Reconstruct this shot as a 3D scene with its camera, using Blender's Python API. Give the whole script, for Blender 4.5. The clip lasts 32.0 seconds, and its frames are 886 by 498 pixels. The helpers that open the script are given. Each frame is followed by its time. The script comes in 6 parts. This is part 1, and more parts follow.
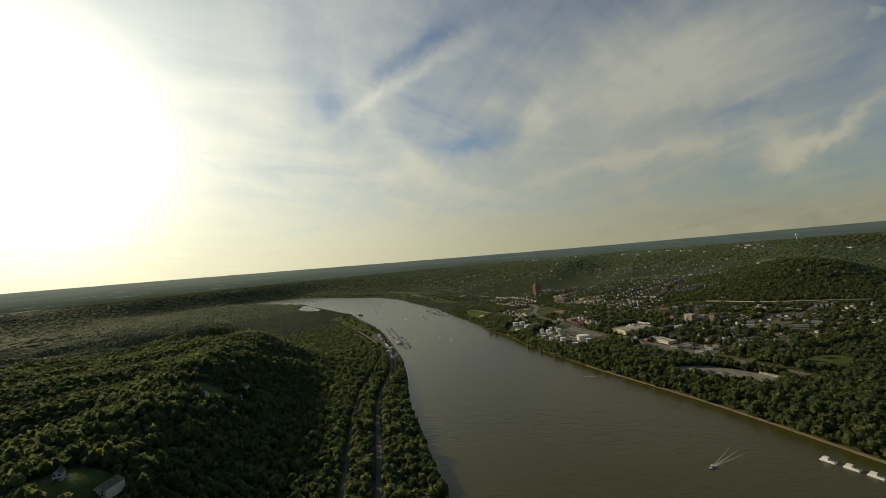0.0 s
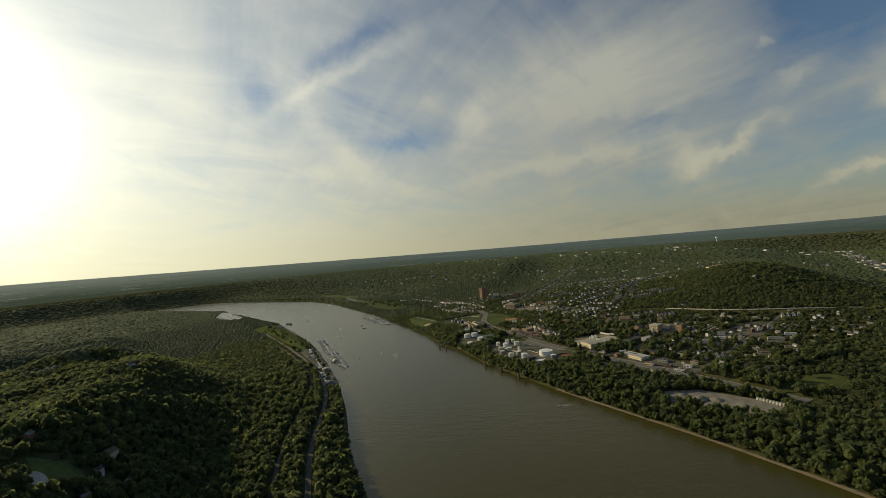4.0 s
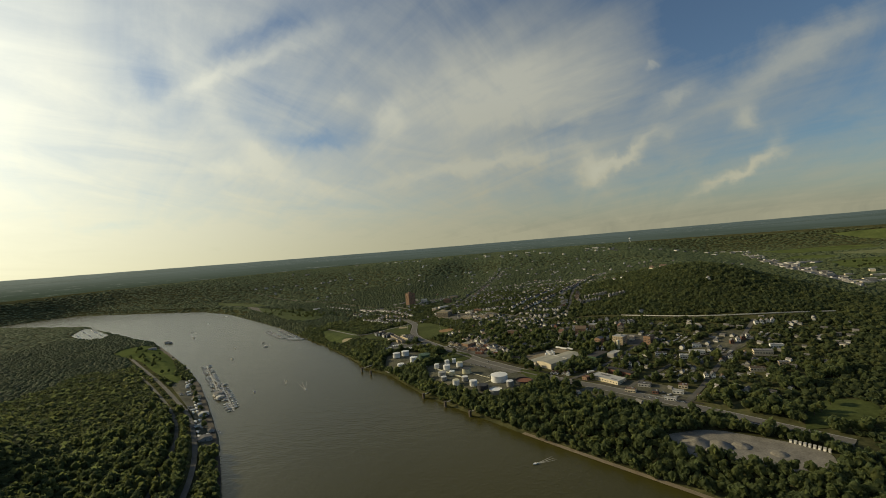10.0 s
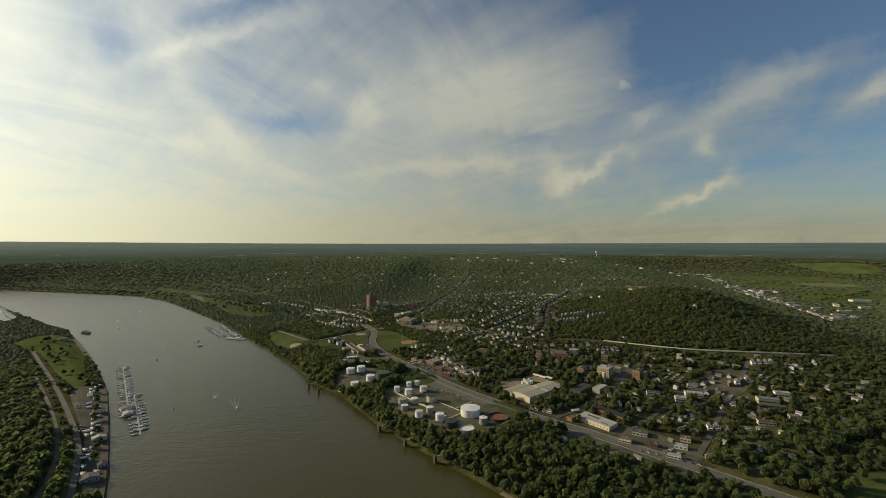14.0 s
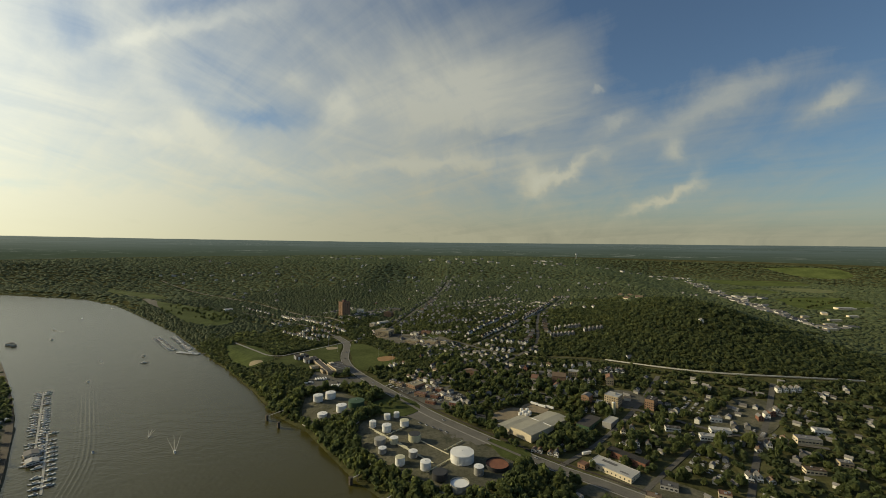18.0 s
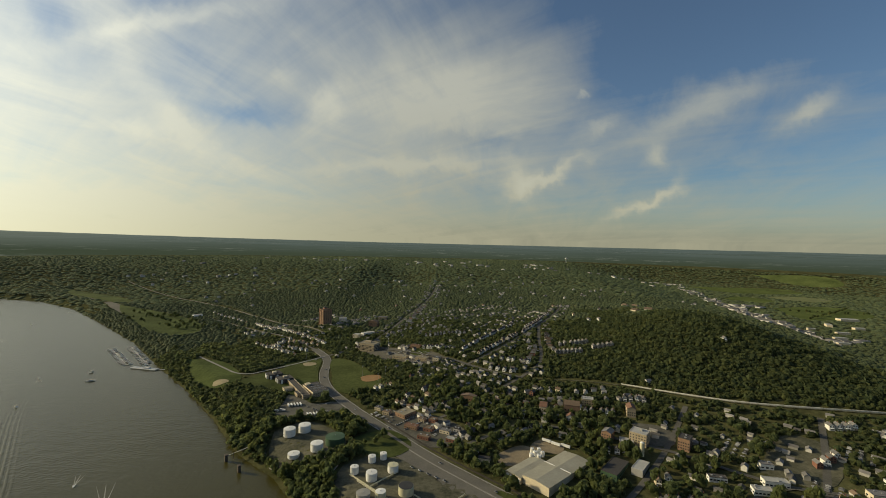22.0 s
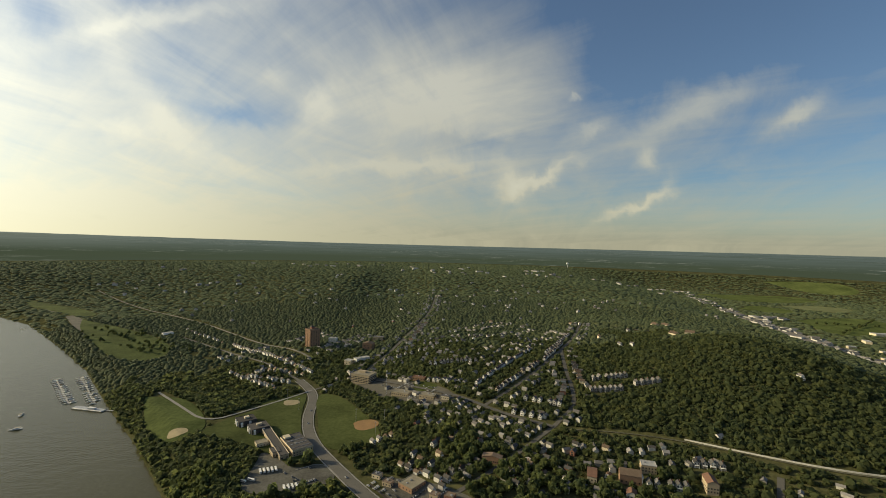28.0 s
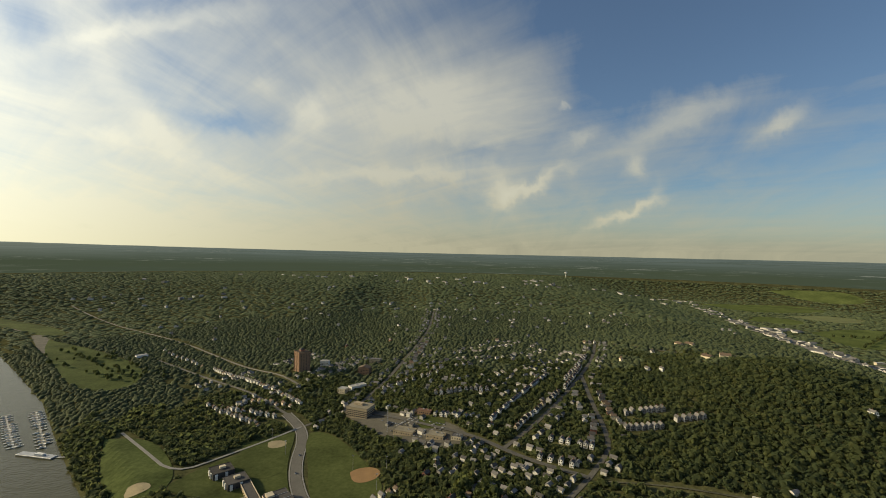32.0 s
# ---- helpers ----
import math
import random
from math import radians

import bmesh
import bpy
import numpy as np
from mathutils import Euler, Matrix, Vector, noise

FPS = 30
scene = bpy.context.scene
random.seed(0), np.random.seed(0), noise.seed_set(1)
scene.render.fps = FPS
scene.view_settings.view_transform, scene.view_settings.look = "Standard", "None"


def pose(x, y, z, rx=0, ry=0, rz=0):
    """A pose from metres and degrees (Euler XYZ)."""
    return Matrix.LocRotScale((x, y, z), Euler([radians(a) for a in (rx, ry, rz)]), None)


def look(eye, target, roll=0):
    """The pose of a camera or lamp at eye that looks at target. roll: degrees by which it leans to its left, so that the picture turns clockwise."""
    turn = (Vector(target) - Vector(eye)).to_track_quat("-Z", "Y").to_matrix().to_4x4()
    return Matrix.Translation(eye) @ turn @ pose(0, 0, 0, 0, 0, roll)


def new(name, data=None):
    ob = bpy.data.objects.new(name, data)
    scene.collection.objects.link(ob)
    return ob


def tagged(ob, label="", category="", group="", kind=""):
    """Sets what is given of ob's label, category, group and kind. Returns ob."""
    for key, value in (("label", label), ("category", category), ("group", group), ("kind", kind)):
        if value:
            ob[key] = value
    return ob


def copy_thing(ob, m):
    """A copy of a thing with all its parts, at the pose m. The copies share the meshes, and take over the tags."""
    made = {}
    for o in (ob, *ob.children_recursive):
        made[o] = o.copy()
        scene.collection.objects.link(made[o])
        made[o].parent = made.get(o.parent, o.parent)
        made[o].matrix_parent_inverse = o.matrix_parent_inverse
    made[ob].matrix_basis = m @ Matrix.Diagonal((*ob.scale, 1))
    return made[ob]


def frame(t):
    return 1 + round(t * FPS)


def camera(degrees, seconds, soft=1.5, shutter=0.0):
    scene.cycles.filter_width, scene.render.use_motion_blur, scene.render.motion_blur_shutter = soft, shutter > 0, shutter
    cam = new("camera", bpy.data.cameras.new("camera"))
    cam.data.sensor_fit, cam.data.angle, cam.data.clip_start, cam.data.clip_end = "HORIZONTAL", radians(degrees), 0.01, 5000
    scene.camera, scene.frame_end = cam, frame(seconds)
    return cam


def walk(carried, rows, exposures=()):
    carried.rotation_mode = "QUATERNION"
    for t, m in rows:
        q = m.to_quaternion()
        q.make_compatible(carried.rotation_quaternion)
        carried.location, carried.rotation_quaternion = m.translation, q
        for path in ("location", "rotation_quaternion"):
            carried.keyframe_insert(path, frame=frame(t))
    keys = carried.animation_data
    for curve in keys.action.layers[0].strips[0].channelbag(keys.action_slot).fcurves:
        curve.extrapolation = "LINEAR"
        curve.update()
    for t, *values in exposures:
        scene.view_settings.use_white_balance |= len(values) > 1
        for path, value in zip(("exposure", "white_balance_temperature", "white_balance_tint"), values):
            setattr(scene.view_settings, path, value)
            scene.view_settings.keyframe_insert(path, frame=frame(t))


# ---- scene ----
cam = camera(91.03, 32.0, soft=0.9)
PATH = [
    (0, look((228.18, -572.80, 245.80), (173.61, -468.19, 247.51), -5.35)),
    (0.5, look((216.46, -557.38, 248.34), (164.08, -451.64, 249.77), -5.81)),
    (1, look((204.89, -542.02, 250.83), (154.67, -435.25, 251.89), -5.52)),
    (1.5, look((193.57, -526.68, 253.30), (145.57, -418.89, 253.65), -5.25)),
    (2, look((182.31, -511.29, 255.72), (136.56, -402.53, 255.52), -5.33)),
    (2.5, look((171.16, -495.79, 257.98), (127.40, -386.19, 257.80), -5.37)),
    (3, look((160.35, -480.23, 259.99), (118.38, -369.96, 259.72), -5.13)),
    (3.5, look((149.87, -464.63, 261.62), (109.56, -353.72, 261.38), -4.96)),
    (5.5, look((111.95, -396.28, 257.27), (78.90, -283.01, 256.31), -5.46)),
    (6, look((104.38, -378.43, 256.77), (73.24, -264.62, 255.35), -5.22)),
    (6.5, look((97.08, -360.57, 256.38), (67.98, -246.22, 255.06), -5.22)),
    (7, look((89.97, -343.09, 256.03), (62.79, -228.27, 254.68), -5.02)),
    (7.5, look((83.22, -326.23, 255.71), (57.86, -210.99, 254.57), -4.77)),
    (8, look((77.04, -309.98, 255.50), (53.77, -194.30, 254.52), -5.18)),
    (8.5, look((71.45, -294.16, 255.59), (50.36, -178.07, 254.71), -5.39)),
    (9, look((66.32, -278.83, 256.10), (46.85, -162.45, 254.67), -5.47)),
    (9.5, look((61.72, -263.94, 256.85), (43.41, -147.39, 254.73), -5.24)),
    (10, look((57.34, -249.33, 257.64), (40.20, -132.60, 255.83), -5.02)),
    (10.5, look((52.83, -234.81, 258.31), (37.18, -117.85, 256.45), -3.48)),
    (11, look((48.33, -220.41, 258.89), (34.38, -103.25, 257.12), -1.84)),
    (11.5, look((44.01, -206.12, 259.47), (31.71, -88.78, 257.39), -0.82)),
    (12, look((39.95, -191.82, 260.31), (28.92, -74.37, 258.04), -0.64)),
    (12.5, look((36.14, -177.44, 261.79), (26.11, -59.91, 259.25), -0.90)),
    (13, look((32.85, -163.27, 263.99), (23.64, -45.66, 261.36), -0.45)),
    (13.5, look((29.96, -149.35, 266.71), (21.54, -31.70, 263.77), -0.41)),
    (14, look((27.07, -135.81, 269.55), (19.56, -18.08, 266.79), -0.23)),
    (14.5, look((24.12, -122.56, 272.20), (17.54, -4.77, 269.66), -0.44)),
    (16.5, look((13.93, -66.26, 278.92), (10.70, 51.66, 275.99), -1.04)),
    (17, look((10.86, -52.82, 279.65), (8.61, 65.14, 277.06), -0.31)),
    (17.5, look((7.92, -39.53, 280.36), (6.40, 78.42, 277.47), 0.02)),
    (18, look((5.13, -26.27, 281.26), (4.21, 91.69, 278.20), 0.47)),
    (18.5, look((2.48, -13.09, 282.32), (2.09, 104.87, 279.08), 0.32)),
    (19, look((-0.00, -0.00, 283.16), (-0.00, 117.95, 279.90), 0.23)),
    (19.5, look((-2.21, 13.07, 283.44), (-1.64, 131.03, 280.26), 0.17)),
    (20, look((-4.38, 26.49, 283.67), (-3.18, 144.44, 280.58), 0.29)),
    (20.5, look((-6.52, 40.16, 284.23), (-4.59, 158.11, 281.22), 0.83)),
    (21, look((-8.64, 53.49, 285.13), (-6.05, 171.42, 281.99), 1.10)),
    (21.5, look((-10.88, 66.23, 286.20), (-7.91, 184.15, 283.31), 1.24)),
    (22, look((-13.05, 78.79, 287.41), (-9.96, 196.72, 284.67), 1.35)),
    (22.5, look((-15.21, 91.64, 288.86), (-12.15, 209.57, 286.18), 1.30)),
    (23, look((-17.26, 104.48, 290.40), (-14.27, 222.42, 287.83), 1.30)),
    (23.5, look((-19.20, 117.03, 291.98), (-16.21, 234.97, 288.93), 0.64)),
    (24, look((-21.09, 129.05, 293.56), (-18.40, 246.96, 290.47), 0.22)),
    (24.5, look((-22.94, 140.94, 295.16), (-20.26, 258.86, 292.18), -0.03)),
    (25, look((-24.75, 153.02, 296.80), (-21.94, 270.94, 293.88), -0.20)),
    (25.5, look((-26.61, 165.11, 298.39), (-23.31, 283.01, 295.72), 0.13)),
    (27.5, look((-37.85, 218.90, 304.61), (-32.84, 336.74, 302.07), 0.70)),
    (28, look((-40.09, 232.07, 306.02), (-34.94, 349.91, 303.76), 1.45)),
    (28.5, look((-42.04, 245.20, 307.54), (-36.64, 363.02, 305.37), 1.69)),
    (29, look((-43.99, 258.07, 309.00), (-38.70, 375.89, 307.08), 0.78)),
    (29.5, look((-46.05, 270.52, 310.37), (-40.86, 388.35, 309.15), 0.74)),
    (30, look((-48.41, 282.85, 311.69), (-43.10, 400.69, 310.81), 0.71)),
    (30.5, look((-51.28, 295.05, 312.90), (-45.57, 412.85, 312.19), 0.51)),
    (31, look((-54.82, 307.03, 313.87), (-48.56, 424.81, 313.31), 0.28)),
    (31.5, look((-58.69, 318.75, 314.72), (-52.03, 436.52, 314.40), 0.46)),
    (32, look((-62.66, 329.92, 315.69), (-55.31, 447.66, 315.57), 1.22)),
]
walk(cam, PATH, [(0, 0.18, 7050, 3.0), (9, 0.32, 7000, 2.5), (19, 0.40, 6950, 2.5), (25, 0.50, 6950, 3.0), (28, 0.66, 7050, 4.0), (32, 0.66, 7100, 4.5)])

# ---------------------------------------------------------------- world and sun
SUN_AZ, SUN_EL = radians(-76.0), radians(20.0)
SUN = Vector((math.sin(SUN_AZ) * math.cos(SUN_EL), math.cos(SUN_AZ) * math.cos(SUN_EL), math.sin(SUN_EL)))
GLOW = Vector((math.sin(radians(-70)) * math.cos(radians(14)), math.cos(radians(-70)) * math.cos(radians(14)), math.sin(radians(14))))  # brightest part of the cloud veil

world = bpy.data.worlds.new("world")
scene.world = world
world.use_nodes = True


class Nodes:
    """Short hand for building node trees."""

    def __init__(self, tree):
        self.tree = tree

    def add(self, kind, values=(), operation=None):
        n = self.tree.nodes.new(kind)
        if operation:
            n.operation = operation
        for k, v in dict(values).items():
            self.put(n.inputs[k], v)
        return n

    def put(self, socket, v):
        if isinstance(v, bpy.types.NodeSocket):
            self.tree.links.new(v, socket)
        else:
            socket.default_value = v

    def math(self, op, a, b=0.0, clamp=False):
        n = self.add("ShaderNodeMath", {0: a, 1: b}, op)
        n.use_clamp = clamp
        return n.outputs[0]

    def vmath(self, op, a, b=(0, 0, 0)):
        n = self.add("ShaderNodeVectorMath", {0: a, 1: b}, operation=op)
        return n.outputs["Value"] if op == "DOT_PRODUCT" else n.outputs[0]

    def noise(self, vec, scale, detail=4.0, rough=0.55, distortion=0.0):
        return self.add("ShaderNodeTexNoise", {"Vector": vec, "Scale": scale, "Detail": detail, "Roughness": rough,
                                               "Distortion": distortion}).outputs["Fac"]

    def ramp(self, fac, *stops):
        n = self.add("ShaderNodeValToRGB", {"Fac": fac})
        els = n.color_ramp.elements
        while len(els) < len(stops):
            els.new(0.5)
        for e, (p, c) in zip(els, stops):
            e.position = p
            e.color = (c, c, c, 1) if isinstance(c, (int, float)) else (*c, 1)
        return n.outputs["Color"]

    def mix(self, fac, a, b, blend="MIX"):
        n = self.add("ShaderNodeMix")
        n.data_type, n.blend_type = "RGBA", blend
        self.put(n.inputs[0], fac)
        for i, v in ((6, a), (7, b)):
            self.put(n.inputs[i], (*v, 1) if isinstance(v, tuple) and len(v) == 3 else v)
        return n.outputs[2]


# cloud forms on the sky ahead, as steps right and up of level north: right, up, half-lengths, lean in degrees, weight
CLOUD_BANKS = [(0.01, 0.31, 0.30, 0.15, -6, 0.36), (-0.25, 0.285, 0.045, 0.04, 0, 0.30), (0.17, 0.37, 0.20, 0.10, 0, 0.14), (0.195, 0.133, 0.042, 0.042, 0, 0.48),
               (0.265, 0.152, 0.085, 0.013, 24, 0.45), (0.495, 0.095, 0.085, 0.012, 27, 0.50), (0.515, 0.205, 0.034, 0.026, 30, 0.40), (0.56, 0.145, 0.020, 0.050, -28, 0.24)]
CIRRUS = [(0.63, 0.325, 0.25, 0.040, 25, 0.36), (0.88, 0.315, 0.080, 0.022, 30, 0.42), (0.332, 0.327, 0.016, 0.008, 15, 0.25), (0.38, 0.265, 0.055, 0.018, 28, 0.34),
          (-0.60, 0.475, 0.30, 0.024, 14, 0.20), (-0.06, 0.170, 0.24, 0.016, 4, 0.20), (-0.67, 0.235, 0.055, 0.018, -8, 0.16), (0.74, 0.205, 0.13, 0.022, -10, 0.14), (-0.35, 0.35, 0.035, 0.030, 30, 0.16)]
BLUE_GAPS = [(-0.46, 0.375, 0.19, 0.10, -8, -0.21), (-0.41, 0.270, 0.13, 0.018, -2, -0.24), (-0.86, 0.490, 0.09, 0.055, -38, -0.40), (0.42, 0.345, 0.12, 0.16, -28, -0.15),
             (0.10, 0.225, 0.13, 0.016, 3, -0.17), (0.13, 0.105, 0.09, 0.030, 10, -0.16), (0.82, 0.50, 0.36, 0.10, 8, -0.26), (-1.02, 0.115, 0.10, 0.016, -8, -0.22),
             (-0.58, 0.545, 0.15, 0.030, 12, -0.26), (-1.75, 0.10, 0.30, 0.020, -4, -0.24), (0.80, 0.20, 0.25, 0.05, 0, -0.10), (0.54, 0.62, 0.38, 0.22, -8, -0.20)]


def build_world():
    w = Nodes(world.node_tree)
    world.node_tree.nodes.clear()
    d = w.vmath("NORMALIZE", w.add("ShaderNodeTexCoord").outputs["Generated"])
    xyz = w.add("ShaderNodeSeparateXYZ", {0: d}).outputs
    z = xyz["Z"]
    up = w.math("MAXIMUM", z, 0.0)
    # cloud sheet: the direction dropped onto a level plane overhead
    flat = w.vmath("MULTIPLY", d, (1, 1, 0))
    inv = w.math("DIVIDE", 1.0, w.math("ADD", up, 0.20))
    sheet = w.add("ShaderNodeVectorMath", {0: flat, "Scale": inv}, "SCALE").outputs[0]

    def strands_of(angle, scale, shift):
        turned = w.add("ShaderNodeMapping", {"Vector": sheet, "Rotation": (0, 0, radians(angle))}).outputs[0]
        return w.add("ShaderNodeMapping", {"Vector": turned, "Scale": scale, "Location": shift}).outputs[0]

    big = w.noise(strands_of(24, (0.85, 0.60, 1.0), (3.1, 1.2, 0)), 1.0, 3.0, 0.5, 0.9)
    wisps = w.noise(strands_of(14, (1.20, 0.50, 1.0), (0.2, 0.35, 0)), 1.9, 10.0, 0.62, 1.6)
    strands = w.noise(strands_of(-50, (2.4, 0.40, 1.0), (1.3, 0.1, 0)), 1.8, 9.0, 0.62, 0.8)
    # the sky ahead laid on an upright plane, with ragged edges
    north = w.math("MAXIMUM", xyz["Y"], 0.05)
    plane = w.add("ShaderNodeCombineXYZ", {0: w.math("DIVIDE", xyz["X"], north), 1: w.math("DIVIDE", z, north)}).outputs[0]
    for size, reach in ((4.0, 0.075), (15.0, 0.05), (48.0, 0.022)):
        shake = w.add("ShaderNodeTexNoise", {"Vector": plane, "Scale": size, "Detail": 3.0}).outputs["Color"]
        plane = w.vmath("ADD", plane, w.add("ShaderNodeVectorMath", {0: w.vmath("SUBTRACT", shake, (0.5, 0.5, 0.5)), "Scale": reach}, "SCALE").outputs[0])
    plane = w.vmath("MULTIPLY", plane, (1, 1, 0))

    def bank(right, above, long, thick, lean, weight):
        m = w.add("ShaderNodeMapping", {"Vector": plane})
        m.vector_type = "TEXTURE"
        m.inputs["Location"].default_value, m.inputs["Rotation"].default_value, m.inputs["Scale"].default_value = (right, above, 0), (0, 0, radians(lean)), (long, thick, 1)
        return w.math("MULTIPLY", w.math("POWER", 0.3679, w.vmath("DOT_PRODUCT", m.outputs[0], m.outputs[0])), weight)

    forms = 0.0
    for row in CLOUD_BANKS + CIRRUS + BLUE_GAPS:
        forms = w.math("ADD", bank(*row), forms)
    # a long bowed streak
    reach = w.add("ShaderNodeVectorMath", {0: plane, 1: (-0.213, 0.648, 0)}, "DISTANCE").outputs["Value"]
    off = w.math("DIVIDE", w.math("SUBTRACT", reach, 0.548), 0.036)
    forms = w.math("ADD", w.math("MULTIPLY", w.math("POWER", 0.3679, w.math("MULTIPLY", off, off)), bank(-0.58, 0.26, 0.34, 0.26, 0, 0.20)), forms)
    toward = w.math("MAXIMUM", w.vmath("DOT_PRODUCT", d, tuple(GLOW)), 0.0)
    base = w.math("SUBTRACT", w.math("SUBTRACT", 0.43, w.math("MULTIPLY", xyz["X"], 0.50)), w.math("MULTIPLY", w.math("MAXIMUM", w.math("SUBTRACT", up, 0.32), 0.0), 1.0))
    low = w.math("MULTIPLY", w.math("POWER", 0.3679, w.math("DIVIDE", up, 0.075)), 0.58)
    grain = w.math("ADD", w.math("MULTIPLY", w.math("SUBTRACT", big, 0.5), 0.40), w.math("ADD", w.math("MULTIPLY", w.math("SUBTRACT", wisps, 0.5), 0.78), w.math("MULTIPLY", w.math("SUBTRACT", strands, 0.5), 0.60)))
    amount = w.math("ADD", w.math("ADD", base, low), w.math("ADD", grain, w.math("MULTIPLY", forms, 1.35)))
    cover = w.ramp(amount, (0.0, 0.03), (0.5, 0.50), (1.0, 0.97))
    sky = w.add("ShaderNodeTexSky")
    sky.sky_type, sky.sun_disc, sky.sun_elevation, sky.sun_rotation = "NISHITA", False, SUN_EL, SUN_AZ
    sky.altitude, sky.air_density, sky.dust_density, sky.ozone_density = 250.0, 1.0, 1.2, 2.0
    blue = w.mix(1.0, sky.outputs[0], (0.058, 0.067, 0.079), "MULTIPLY")
    lit = w.math("ADD", w.math("ADD", 0.34, w.math("MULTIPLY", w.math("MAXIMUM", forms, 0.0), 0.17)), w.math("MULTIPLY", w.math("POWER", toward, 3.5), 0.63))
    warm = w.mix(w.math("POWER", w.math("SUBTRACT", 1.0, up, True), 5.0), (0.945, 0.96, 0.94), (0.99, 0.95, 0.72))
    cloud = w.add("ShaderNodeVectorMath", {0: warm, "Scale": lit}, "SCALE").outputs[0]
    both = w.mix(cover, blue, cloud)
    halo = w.math("ADD", w.math("MULTIPLY", w.math("MULTIPLY", w.math("POWER", toward, 16.0), 0.34), w.math("ADD", wisps, 0.0)), w.math("MULTIPLY", w.math("POWER", toward, 90.0), 1.3))
    glow = w.add("ShaderNodeVectorMath", {0: (1.0, 0.96, 0.78), "Scale": halo}, "SCALE").outputs[0]
    total = w.mix(1.0, both, glow, "ADD")
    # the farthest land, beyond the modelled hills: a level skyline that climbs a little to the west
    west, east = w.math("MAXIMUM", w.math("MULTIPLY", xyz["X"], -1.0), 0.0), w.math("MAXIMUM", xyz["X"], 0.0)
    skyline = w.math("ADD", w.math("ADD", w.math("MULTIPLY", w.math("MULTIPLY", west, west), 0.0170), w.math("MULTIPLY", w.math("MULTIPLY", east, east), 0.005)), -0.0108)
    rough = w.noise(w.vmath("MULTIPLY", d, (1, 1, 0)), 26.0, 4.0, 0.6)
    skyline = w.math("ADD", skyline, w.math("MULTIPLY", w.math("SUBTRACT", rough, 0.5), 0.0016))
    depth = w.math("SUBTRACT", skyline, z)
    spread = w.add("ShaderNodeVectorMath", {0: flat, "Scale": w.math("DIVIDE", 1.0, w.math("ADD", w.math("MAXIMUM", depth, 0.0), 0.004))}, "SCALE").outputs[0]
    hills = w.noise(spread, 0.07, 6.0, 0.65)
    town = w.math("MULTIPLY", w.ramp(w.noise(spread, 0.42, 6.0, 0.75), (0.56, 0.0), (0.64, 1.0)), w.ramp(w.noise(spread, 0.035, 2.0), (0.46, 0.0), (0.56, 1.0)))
    # haze is put into the land's colours: paler and bluer towards the skyline
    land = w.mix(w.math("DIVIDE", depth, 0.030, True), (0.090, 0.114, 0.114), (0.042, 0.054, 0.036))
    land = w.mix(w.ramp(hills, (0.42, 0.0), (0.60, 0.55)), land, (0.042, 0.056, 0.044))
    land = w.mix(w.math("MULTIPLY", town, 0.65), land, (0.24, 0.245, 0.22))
    # warm brightening towards the sun, added to the colour as lit haze
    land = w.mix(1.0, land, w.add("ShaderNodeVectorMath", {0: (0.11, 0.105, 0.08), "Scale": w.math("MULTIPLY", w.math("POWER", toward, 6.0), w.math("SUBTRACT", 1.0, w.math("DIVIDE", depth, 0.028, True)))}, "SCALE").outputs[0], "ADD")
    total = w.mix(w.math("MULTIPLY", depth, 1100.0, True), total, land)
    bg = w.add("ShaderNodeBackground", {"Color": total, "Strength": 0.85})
    w.tree.links.new(bg.outputs[0], w.add("ShaderNodeOutputWorld").inputs[0])


build_world()
sun_data = bpy.data.lights.new("sun", "SUN")
sun_data.energy, sun_data.angle, sun_data.color = 3.0, radians(4.0), (1.0, 0.84, 0.58)
sun_lamp = new("sun", sun_data)
sun_lamp.matrix_world = look(SUN * 500, (0, 0, 0))

# ---------------------------------------------------------------- materials


def shader(name, base, rough=0.8, metal=0.0, spread=0.25, scale=0.3, bump=0.0, bump_scale=2.0, per_object=0.0, per_island=0.0, hue=None, detail=5.0, spec=0.3):
    """A material whose base colour varies at two scales, with optional relief, and from piece to piece."""
    m = bpy.data.materials.new(name)
    m.use_nodes = True
    t = Nodes(m.node_tree)
    p = m.node_tree.nodes["Principled BSDF"]
    pos = t.add("ShaderNodeNewGeometry")
    where = t.add("ShaderNodeTexCoord").outputs["Object"]
    n = t.math("ADD", t.math("MULTIPLY", t.noise(where, scale, detail), 0.6), t.math("MULTIPLY", t.noise(where, scale * 9, 3.0), 0.4))
    dark = tuple(c * (1 - spread) for c in base)
    light = tuple(min(1.0, c * (1 + spread)) for c in (hue or base))
    col = t.mix(t.ramp(n, (0.32, 0.0), (0.68, 1.0)), dark, light)
    for amount, source in ((per_object, t.add("ShaderNodeObjectInfo").outputs["Random"]), (per_island, pos.outputs["Random Per Island"])):
        if amount:
            k = t.math("ADD", 1 - amount, t.math("MULTIPLY", source, 2 * amount))
            col = t.add("ShaderNodeVectorMath", {0: col, "Scale": k}, operation="SCALE").outputs[0]
    t.put(p.inputs["Base Color"], col)
    p.inputs["Roughness"].default_value = rough
    p.inputs["Metallic"].default_value = metal
    p.inputs["Specular IOR Level"].default_value = spec
    if bump:
        b = t.add("ShaderNodeBump", {"Strength": 1.0, "Distance": bump, "Height": t.noise(where, bump_scale, 4.0)})
        t.put(p.inputs["Normal"], b.outputs[0])
    return m


